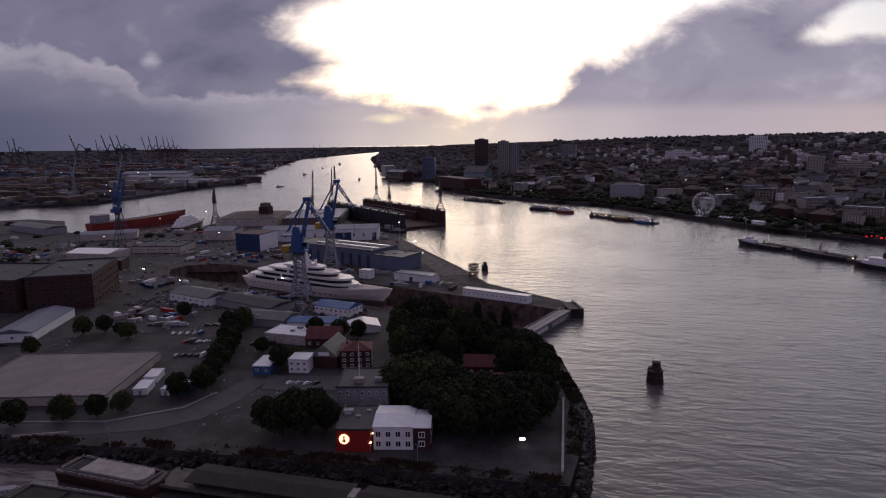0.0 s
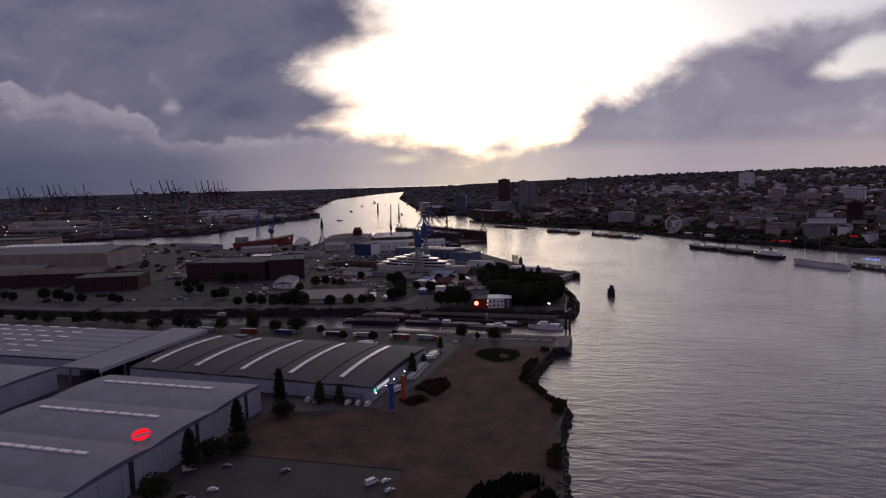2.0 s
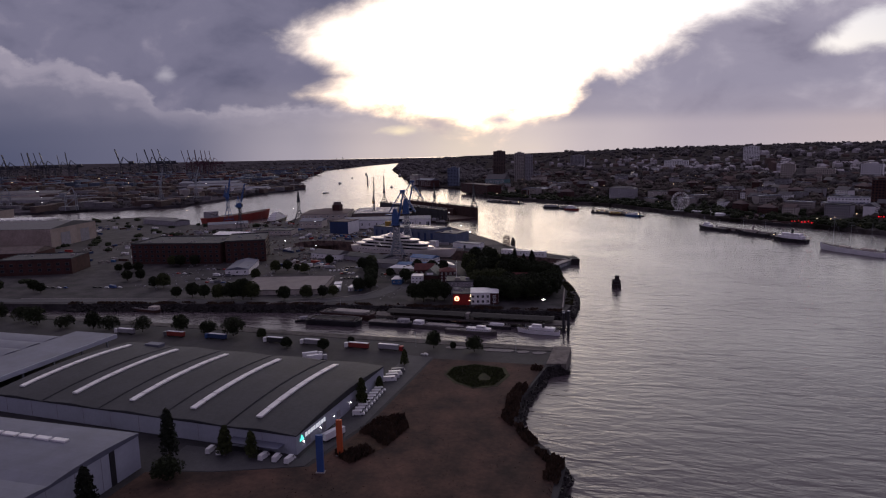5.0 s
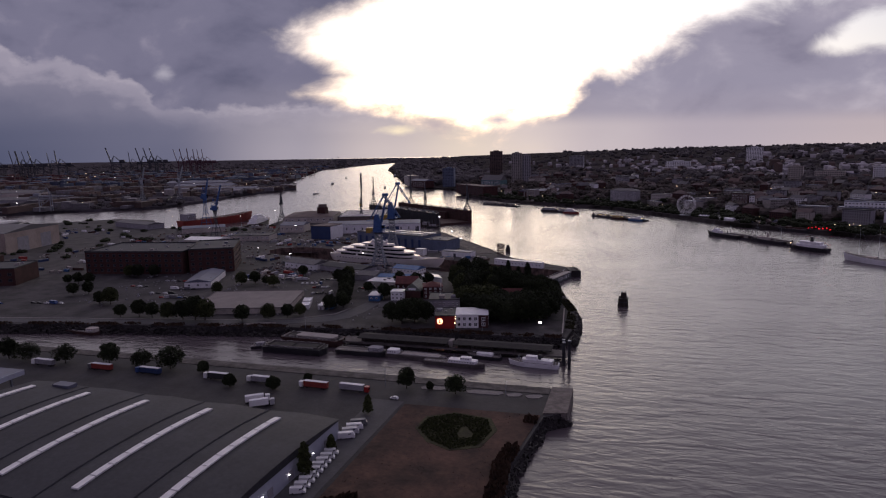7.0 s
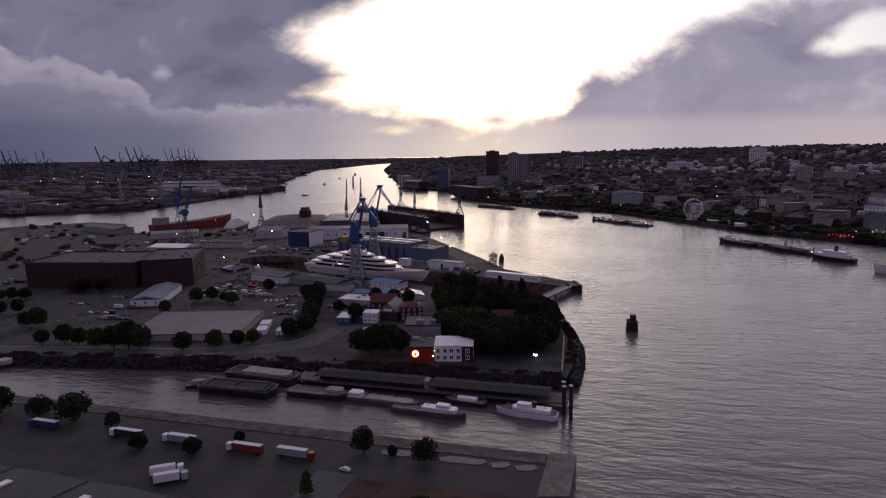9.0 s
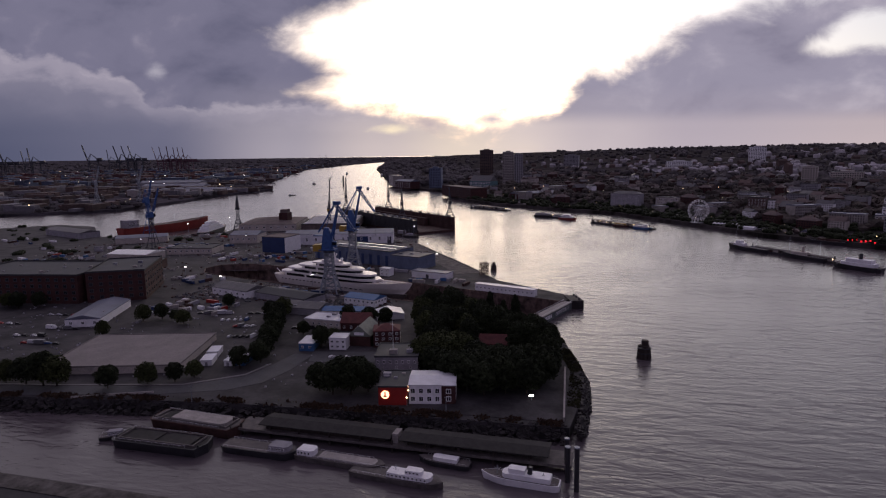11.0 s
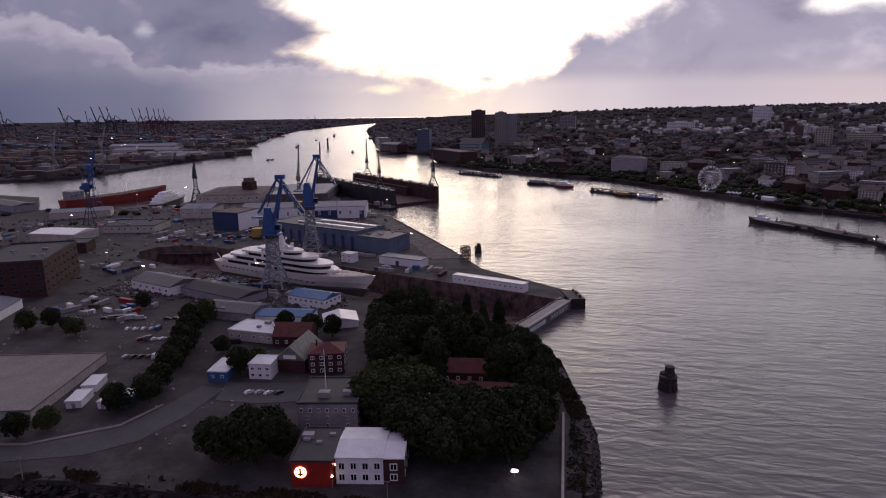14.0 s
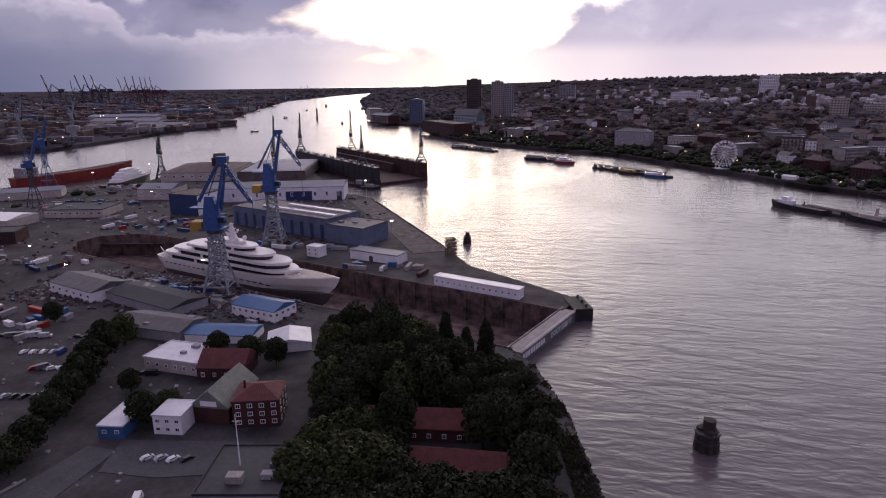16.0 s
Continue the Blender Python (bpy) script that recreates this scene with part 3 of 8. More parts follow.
def roof_mesh(bm, L, D, H, kind, rh, over=0.04):
    a, b = L / 2 + over, D / 2 + over
    t = 0.05
    if kind == "flat":
        rings = [[bm.verts.new((sx * (a - i), sy * (b - i), z)) for sx, sy in ((-1, -1), (1, -1), (1, 1), (-1, 1))] for i, z in ((0, H), (0, H + t + rh), (0.06, H + t + rh), (0.06, H + t))]
        for lo, hi in zip(rings, rings[1:]):
            for i in range(4):
                bm.faces.new((lo[i], lo[(i + 1) % 4], hi[(i + 1) % 4], hi[i]))
        bm.faces.new(rings[-1])
        bm.faces.new(rings[0][::-1])
    elif kind in ("gable_x", "gable_y", "hip"):
        # ridge along x or y
        if kind == "gable_y":
            e = [(-a, -b), (a, -b), (a, b), (-a, b)]
            ridge = [(0, -b), (0, b)]
        else:
            inset = min(a * 0.85, b) if kind == "hip" else 0
            e = [(-a, -b), (a, -b), (a, b), (-a, b)]
            ridge = [(-a + inset, 0), (a - inset, 0)]
        lo = [bm.verts.new((*p, H)) for p in e]
        up = [bm.verts.new((*p, H + t)) for p in e]
        r = [bm.verts.new((*p, H + t + rh)) for p in ridge]
        bm.faces.new(lo[::-1])
        for i in range(4):
            j = (i + 1) % 4
            bm.faces.new((lo[i], lo[j], up[j], up[i]))
        if kind == "gable_y":
            bm.faces.new((up[0], up[1], r[0]))
            bm.faces.new((up[1], up[2], r[1], r[0]))
            bm.faces.new((up[2], up[3], r[1]))
            bm.faces.new((up[3], up[0], r[0], r[1]))
        else:
            bm.faces.new((up[0], up[1], r[1], r[0]))
            bm.faces.new((up[1], up[2], r[1]))
            bm.faces.new((up[2], up[3], r[0], r[1]))
            bm.faces.new((up[3], up[0], r[0]))
    return bm


def house(name, label, category, p, q, depth, H, wall_mat, roof_mat, roof="flat", rh=0.08, wins=(), group="", z=0.0, frame_mat=WHITE, clutter=0, doors=(), chimney=0):
    """A building whose front runs from p to q; it reaches depth behind that. wins: (face, columns, rows, width, height, first height, storey)."""
    p, q = Vector(p), Vector(q)
    d = q - p
    L, turn = d.length, math.atan2(d.y, d.x)
    back = Vector((-d.y, d.x)).normalized()
    c = (p + q) / 2 + back * depth / 2
    e = thing(name, label, category, c.x, c.y, z, math.degrees(turn), group)
    part("wall", box(bmesh.new(), -L / 2, L / 2, -depth / 2, depth / 2, -0.05, H), wall_mat, e)
    rf = part("roof", roof_mesh(bmesh.new(), L, depth, H, roof, rh), roof_mat, e)
    for face, cols, rws, w, h, z0, step in wins:
        span = L if face in "fb" else depth
        for i in range(cols):
            u = -span / 2 + span * (i + 0.5) / cols
            for k in range(rws):
                zz = z0 + k * step
                if face == "f":
                    window(e, u, -depth / 2, zz, 0, w, h, frame_mat)
                elif face == "r":
                    window(e, L / 2, u, zz, 90, w, h, frame_mat)
                elif face == "l":
                    window(e, -L / 2, u, zz, -90, w, h, frame_mat)
    for face, u, w, h, mat in doors:
        bm = bmesh.new()
        if face == "f":
            box(bm, u * L / 2 - w / 2, u * L / 2 + w / 2, -depth / 2 - 0.02, -depth / 2, 0, h)
        else:
            box(bm, L / 2, L / 2 + 0.02, u * depth / 2 - w / 2, u * depth / 2 + w / 2, 0, h)
        part("door", bm, mat, e)
    rnd = random.Random(int(abs(c.x * 31 + c.y * 17)))
    for k in range(clutter):
        s = rnd.uniform(0.12, 0.3)
        x, y = rnd.uniform(-0.4, 0.4) * L, rnd.uniform(-0.35, 0.35) * depth
        bm = box(bmesh.new(), x - s, x + s, y - s * 0.7, y + s * 0.7, H + 0.02, H + 0.05 + s * rnd.uniform(0.5, 1.0))
        part("roof_vent", bm, rnd.choice((CONCRETE, PALEROOF, GREYWALL)), rf)
    for k in range(chimney):
        x = (-0.3 + 0.6 * k) * L
        part("chimney", box(bmesh.new(), x - 0.05, x + 0.05, -0.05, 0.05, H + rh * 0.6, H + rh + 0.22), BRICK, rf)
    return e


def leaves(bm, centre, radii, count, size, rnd, low=-0.6):
    """Small leaf sprays over and inside one bough's cloud."""
    for _ in range(count):
        while True:
            v = Vector((rnd.gauss(0, 1), rnd.gauss(0, 1), rnd.gauss(0, 1)))
            if v.length > 0.01 and (v.normalized()).z > low:
                break
        v = v.normalized() * rnd.uniform(0.72, 1.06)
        c = Vector(centre) + Vector((v.x * radii[0], v.y * radii[1], v.z * radii[2]))
        n = (v + Vector((rnd.gauss(0, 0.6), rnd.gauss(0, 0.6), rnd.gauss(0.3, 0.6)))).normalized()
        q = n.to_track_quat("Z", "Y").to_matrix()
        s, ang = size * rnd.uniform(0.6, 1.4), rnd.uniform(0, 6.28)
        quad = []
        for k, (rr, bend) in enumerate(((1, 0), (0.62, 0.25), (1.05, 0), (0.55, -0.2))):
            a = ang + k * math.pi / 2
            quad.append(bm.verts.new(c + q @ Vector((s * rr * math.cos(a), s * rr * math.sin(a), s * bend))))
        bm.faces.new(quad)


def tree(label, x, y, height, wide, mat, seed, shape="round", boughs=14, per=150, group="", z=0.0):
    """A tapered trunk with limbs, and a crown of many leaf sprays gathered in boughs."""
    rnd = random.Random(seed)
    e = thing("tree", label, "tree", x, y, z, rnd.uniform(0, 360), group)
    bm = bmesh.new()
    trunk_h = height * (0.16 if shape == "round" else 0.1)
    beam(bm, (0, 0, -0.05), (0, 0, trunk_h), 0.03 * height, 0.022 * height, 7)
    beam(bm, (0, 0, trunk_h), (0.02, 0.01, height * 0.8), 0.022 * height, 0.006 * height, 6)
    cl = []
    for k in range(boughs):
        f = (k + 0.5) / boughs
        a = k * 2.4 + rnd.uniform(-0.4, 0.4)
        if shape == "column":
            zc = trunk_h + (height - trunk_h) * (0.06 + 0.88 * f)
            rr = wide / 2 * (0.95 * (1 - f) ** 0.55) * 0.6 + 0.02
            c = (math.cos(a) * rr * 0.5, math.sin(a) * rr * 0.5, zc)
            r = (rr + wide * 0.08, rr + wide * 0.08, height * 0.1)
        else:
            zc = trunk_h + (height - trunk_h) * (0.12 + 0.74 * f)
            ring = wide / 2 * math.sin(math.pi * (0.18 + 0.72 * f)) * rnd.uniform(0.45, 0.75)
            c = (math.cos(a) * ring, math.sin(a) * ring, zc)
            rr = wide * rnd.uniform(0.17, 0.27)
            r = (rr, rr, rr * 0.8)
        beam(bm, (0, 0, min(zc * 0.75, height * 0.7)), c, 0.009 * height, 0.003 * height, 4)
        cl.append((c, r))
    part("trunk", bm, BARK, e)
    bm = bmesh.new()
    for c, r in cl:
        leaves(bm, c, r, per, 0.06 * (1 if height < 1.6 else 1.3), rnd)
    part("crown", bm, mat, e)
    return e


CAR_MESH = {}


def car(x, y, turn, paint, kind="car", label="", z=0.0, group="parked cars"):
    """A parked car or van with wheels, glass and lights; its nose points along +x."""
    L, W, H = {"car": (4.4, 1.8, 1.45), "van": (5.8, 2.1, 2.5), "bus": (7.5, 2.4, 2.9)}[kind]
    L, W, H = L * M, W * M, H * M
    key = (kind, paint.name)
    if key not in CAR_MESH:
        bm = bmesh.new()
        prof = {"car": [(-0.5, 0.2), (0.5, 0.2), (0.5, 0.46), (0.3, 0.6), (0.14, 0.98), (-0.3, 1.0), (-0.46, 0.62), (-0.5, 0.6)],
                "van": [(-0.5, 0.15), (0.5, 0.15), (0.5, 0.42), (0.38, 0.55), (0.27, 0.97), (-0.49, 1.0)],
                "bus": [(-0.5, 0.15), (0.5, 0.15), (0.5, 0.5), (0.44, 0.6), (0.4, 0.98), (-0.49, 1.0)]}[kind]
        sides = []
        for s in (-1, 1):
            sides.append([bm.verts.new((px * L, s * W / 2 * (0.86 if pz > 0.8 else 1), pz * H)) for px, pz in prof])
        bm.faces.new(sides[0])
        bm.faces.new(sides[1][::-1])
        n = len(prof)
        for i in range(n):
            j = (i + 1) % n
            bm.faces.new((sides[0][j], sides[0][i], sides[1][i], sides[1][j]))
        body = bpy.data.meshes.new("body")
        bm.to_mesh(body)
        bm.free()
        body.materials.append(paint)
        bm = bmesh.new()
        if kind == "car":
            for s in (-1, 1):
                box(bm, -0.3 * L, 0.16 * L, s * W * 0.465 - 0.003, s * W * 0.465 + 0.003, 0.66 * H, 0.9 * H)
            beam(bm, (0.225 * L, 0, 0.78 * H), (0.24 * L, 0, 0.79 * H), 0.02, 0.02)
            box(bm, 0.17 * L, 0.26 * L, -W * 0.38, W * 0.38, 0.7 * H, 0.86 * H)
        else:
            box(bm, 0.3 * L, 0.37 * L, -W * 0.42, W * 0.42, 0.6 * H, 0.86 * H)
            for s in (-1, 1):
                box(bm, 0.12 * L, 0.28 * L, s * W * 0.47 - 0.003, s * W * 0.47 + 0.003, 0.6 * H, 0.84 * H)
        glass = bpy.data.meshes.new("glazing")
        bm.to_mesh(glass)
        bm.free()
        glass.materials.append(GLASS)
        bm = bmesh.new()
        beam(bm, (0, -0.015, 0), (0, 0.015, 0), 0.33 * M, n=12)
        wheel = bpy.data.meshes.new("wheel")
        bm.to_mesh(wheel)
        bm.free()
        wheel.materials.append(TYRE)
        CAR_MESH[key] = body, glass, wheel
    body, glass, wheel = CAR_MESH[key]
    kindname = {"car": "car", "van": "van", "bus": "camper_van"}[kind]
    colour = paint.name.split("_")[1]
    e = thing(kindname, label or ("%s %s parked on the asphalt yard" % (colour, {"car": "passenger car", "van": "delivery van", "bus": "camper van"}[kind])), kindname.replace("_", " "), x, y, z, turn, group)
    for nm, me in (("body", body), ("glazing", glass)):
        new(nm, me).parent = e
    for sx in (-0.31, 0.31):
        for sy in (-1, 1):
            w = new("wheel", wheel)
            w.parent = e
            w.matrix_basis = pose(sx * L, sy * (W / 2 - 0.012), 0.33 * M)
    return e


def truck(x, y, turn, cab_mat, box_mat, label, L=13.5, roof_mat=None, lot="lorries by the canal"):
    """A lorry: cab with windscreen, box trailer, wheels; nose along +x."""
    e = thing("truck", label, "truck", x, y, 0, turn, lot)
    L, W, H = L * M, 2.5 * M, 3.9 * M
    cab = part("cab", prism(bmesh.new(), [(L / 2 + 0.1, -W / 2), (L / 2 + 0.38, -W / 2), (L / 2 + 0.4, -W / 3), (L / 2 + 0.4, W / 3), (L / 2 + 0.38, W / 2), (L / 2 + 0.1, W / 2)], 0.08, H * 0.86), cab_mat, e)
    part("windscreen", box(bmesh.new(), L / 2 + 0.396, L / 2 + 0.405, -W * 0.4, W * 0.4, H * 0.45, H * 0.7), GLASS, cab)
    part("trailer", box(bmesh.new(), -L / 2, L / 2, -W / 2, W / 2, 0.14, H), box_mat, e)
    part("trailer_roof", box(bmesh.new(), -L / 2, L / 2, -W / 2, W / 2, H, H + 0.012), roof_mat or WHITEROOF, e)
    part("chassis", box(bmesh.new(), -L / 2, L / 2 + 0.3, -W * 0.3, W * 0.3, 0.07, 0.14), TYRE, e)
    bm = bmesh.new()
    beam(bm, (0, -0.02, 0), (0, 0.02, 0), 0.07, n=12)
    w0 = part("wheel", bm, TYRE, e)
    w0.matrix_basis = pose(L / 2 + 0.25, -W / 2 + 0.03, 0.07)
    for wx in (L / 2 + 0.25, -L * 0.28, -L * 0.38, L * 0.36):
        for wy in (-W / 2 + 0.03, W / 2 - 0.03):
            if wx == L / 2 + 0.25 and wy < 0:
                continue
            again("wheel", w0, e, pose(wx, wy, 0.07))
    return e


def hull_mesh(bm, L, B, z0, z1, bow=0.3, stern=0.06, sheer=0.0, flare=0.75, n=22, fine=1.0, rake=0.0):
    """A ship's hull along +x (bow at +L/2), keel at z0, deck edge at z1 (risen by sheer at the bow)."""
    rings = []
    for i in range(n + 1):
        f = i / n
        x = -L / 2 + L * f
        if f > 1 - bow:
            k = (f - (1 - bow)) / bow
            wtop = (1 - k ** 2.2) ** fine
            wlow = max(0.0, 1 - k * 1.25) ** 1.1
        elif f < stern:
            k = f / stern
            wtop, wlow = 0.78 + 0.22 * k, 0.5 + 0.5 * k
        else:
            wtop = wlow = 1.0
        low_x = x - rake * max(0.0, (f - (1 - bow)) / bow) ** 1.6
        mid_x = (x * 1.3 + low_x * 0.7) / 2
        wtop, wlow = max(wtop, 0.015), max(wlow * flare, 0.01)
        zt = z1 + sheer * max(0, (f - 0.45) / 0.55) ** 2
        rings.append([bm.verts.new(p) for p in ((low_x, -B / 2 * wlow, z0), (mid_x, -B / 2 * (wtop * 0.6 + wlow * 0.4), (z0 + zt) / 2), (x, -B / 2 * wtop, zt), (x, B / 2 * wtop, zt), (mid_x, B / 2 * (wtop * 0.6 + wlow * 0.4), (z0 + zt) / 2), (low_x, B / 2 * wlow, z0))])
    for a, b in zip(rings, rings[1:]):
        for i in range(6):
            j = (i + 1) % 6
            bm.faces.new((a[i], b[i], b[j], a[j]))
    bm.faces.new(rings[0])
    bm.faces.new(rings[-1][::-1])
    bmesh.ops.recalc_face_normals(bm, faces=bm.faces)
    return bm


def ship(name, label, category, x, y, turn, L, B, H, hull_mat, decks, z=None, deck_mat=None, masts=(), bow=0.3, sheer=0.1, stern=0.06, funnel=None, group="", stripe=None):
    """A vessel with hull, deck, deckhouses (x0, x1, width, z0, z1, material), masts (x, height) and a funnel."""
    e = thing(name, label, category, x, y, WZ if z is None else z, turn, group)
    part("hull", hull_mesh(bmesh.new(), L, B, -0.25, H, bow, stern, sheer, rake=0.25 * B if bow > 0.2 else 0.0), hull_mat, e)
    part("deck", hull_mesh(bmesh.new(), L * 0.97, B * 0.9, H - 0.02, H + 0.012, bow, stern, sheer, 1.0), deck_mat or DECK, e)
    if bow < 0.05:
        for s in (-1, 1):
            part("coaming", box(bmesh.new(), -L * 0.42, L * 0.42, s * B * 0.36 - 0.04, s * B * 0.36 + 0.04, H, H + 0.14), DECK, e)
            part("coaming", box(bmesh.new(), s * L * 0.42 - 0.04, s * L * 0.42 + 0.04, -B * 0.36, B * 0.36, H, H + 0.13), DECK, e)
            part("bollard", beam(bmesh.new(), (s * L * 0.46, -B * 0.3, H), (s * L * 0.46, -B * 0.3, H + 0.14), 0.04, n=6), SHIPDARK, e)
            # Dark boxes on the deck stand in for the shade inside the open hold.
            part("hatch", box(bmesh.new(), s * L * 0.2 - L * 0.17, s * L * 0.2 + L * 0.17, -B * 0.3, B * 0.3, H, H + 0.08), TAR, e)
    for x0, x1, w, z0, z1, mat in decks:
        bm = prism(bmesh.new(), [(x0, -w / 2), (x1 - w * 0.2, -w / 2), (x1, -w * 0.25), (x1, w * 0.25), (x1 - w * 0.2, w / 2), (x0, w / 2)], z0, z1)
        h = part("deckhouse", bm, mat, e)
        nwin = max(2, int((x1 - x0) / 0.22))
        if nwin <= 14:
            for i in range(nwin):
                xx = x0 + (x1 - w * 0.2 - x0) * (i + 0.5) / nwin
                window(h, xx, -w / 2, (z0 + z1) / 2 + 0.02, 0, 0.11, (z1 - z0) * 0.4, WHITE, 0)
    for mx, mh in masts:
        bm = bmesh.new()
        beam(bm, (mx, 0, H), (mx, 0, H + mh), 0.025, 0.012, 6)
        beam(bm, (mx, -mh * 0.14, H + mh * 0.75), (mx, mh * 0.14, H + mh * 0.75), 0.01)
        beam(bm, (mx, 0, H + mh * 0.98), (mx + mh * 0.5, 0, H), 0.005, n=3)
        beam(bm, (mx, 0, H + mh * 0.98), (mx - mh * 0.5, 0, H), 0.005, n=3)
        part("mast", bm, CRANEGREY, e)
    if funnel:
        fx, fz, fh, mat = funnel
        bm = bmesh.new()
        beam(bm, (fx, 0, fz), (fx - 0.05, 0, fz + fh), B * 0.14, B * 0.12, 10)
        part("funnel", bm, mat, e)
    bm = bmesh.new()
    for i in range(14):
        xx = -L / 2 + L * (0.05 + 0.8 * i / 13)
        for s in (-1, 1):
            beam(bm, (xx, s * B * 0.44, H), (xx, s * B * 0.44, H + 0.12), 0.006, n=3)
    for s in (-1, 1):
        beam(bm, (-L * 0.45, s * B * 0.44, H + 0.12), (L * 0.35, s * B * 0.44, H + 0.12), 0.006, n=3)
    part("railing", bm, WHITE, e)
    return e


def crane_portal(e, w, top, neck, leg_r, paint, s):
    """Four raking legs with ties, lattice bracing on each side, and bogies."""
    cs = ((-1, -1), (1, -1), (1, 1), (-1, 1))
    for i, (sx, sy) in enumerate(cs):
        part("leg", beam(bmesh.new(), (sx * w, sy * w, 0.1 * s), (sx * neck, sy * neck, top), leg_r, leg_r * 0.8), paint, e)
        part("bogie", box(bmesh.new(), sx * w - 0.22 * s, sx * w + 0.22 * s, sy * w - 0.09 * s, sy * w + 0.09 * s, 0, 0.16 * s), CRANEDARK, e)
        tx, ty = cs[(i + 1) % 4]
        for f in (0.3, 0.65, 1.0):
            k = w + (neck - w) * f
            part("tie", beam(bmesh.new(), (sx * k, sy * k, top * f), (tx * k, ty * k, top * f), leg_r * 0.7), paint, e)
        for f0, f1 in ((0.3, 0.65), (0.65, 1.0)) if s > 1.1 else ():
            k0, k1 = w + (neck - w) * f0, w + (neck - w) * f1
            part("brace", beam(bmesh.new(), (sx * k0, sy * k0, top * f0), (tx * k1, ty * k1, top * f1), leg_r * 0.5, n=3), paint, e)
            part("brace", beam(bmesh.new(), (tx * k0, ty * k0, top * f0), (sx * k1, sy * k1, top * f1), leg_r * 0.5, n=3), paint, e)


def harbour_crane(x, y, turn, label, paint, legs_paint, tower=4.6, jib=5.5, rise_deg=62, z=0.0, counter=YELLOW, group="shipyard cranes", s=1.0):
    """A slewing quay crane: braced portal, lattice tower, machine house, A-frame and one steep lattice jib."""
    e = thing("harbour_crane", label, "crane", x, y, z, turn, group)
    crane_portal(e, 0.8 * s, tower * 0.42, 0.32 * s, 0.075 * s, legs_paint, s)
    part("tower", lattice(bmesh.new(), (0, 0, tower * 0.42), (0, 0, tower * 0.8), 0.55 * s, 0.42 * s, 4, 0.045 * s), legs_paint, e)
    part("slewing_ring", beam(bmesh.new(), (0, 0, tower * 0.8), (0, 0, tower * 0.86), 0.42 * s, 0.46 * s, 12), legs_paint, e)
    house_ = part("machine_house", prism(bmesh.new(), [(-0.6 * s, -0.28 * s), (0.3 * s, -0.28 * s), (0.42 * s, -0.16 * s), (0.42 * s, 0.16 * s), (0.3 * s, 0.28 * s), (-0.6 * s, 0.28 * s)], tower * 0.86, tower * 1.02), paint, e)
    part("cabin", box(bmesh.new(), 0.42 * s, 0.66 * s, -0.3 * s, -0.04 * s, tower * 0.87, tower * 0.97), GLASS, house_)
    part("counterweight", box(bmesh.new(), -0.95 * s, -0.6 * s, -0.24 * s, 0.24 * s, tower * 0.87, tower * 0.96), counter, e)
    apex = Vector((-0.25 * s, 0, tower * 1.02 + 1.5 * s))
    for fx in (0.25, -0.55):
        for sy in (-1, 1):
            part("a_frame_leg", beam(bmesh.new(), (fx * s, sy * 0.24 * s, tower * 1.02), apex, 0.055 * s, 0.04 * s), paint, e)
    foot = Vector((0.4 * s, 0, tower * 1.02))
    tip = foot + Vector((math.cos(radians(rise_deg)), 0, math.sin(radians(rise_deg)))) * jib
    part("jib", lattice(bmesh.new(), foot, tip, 0.3 * s, 0.14 * s, 10, 0.05 * s), paint, e)
    part("stay", beam(bmesh.new(), apex, foot.lerp(tip, 0.93), 0.022 * s, n=3), CRANEDARK, e)
    part("hoist_rope", beam(bmesh.new(), tip, (tip.x, 0, tower * 0.75), 0.014 * s, n=3), CRANEDARK, e)
    return e


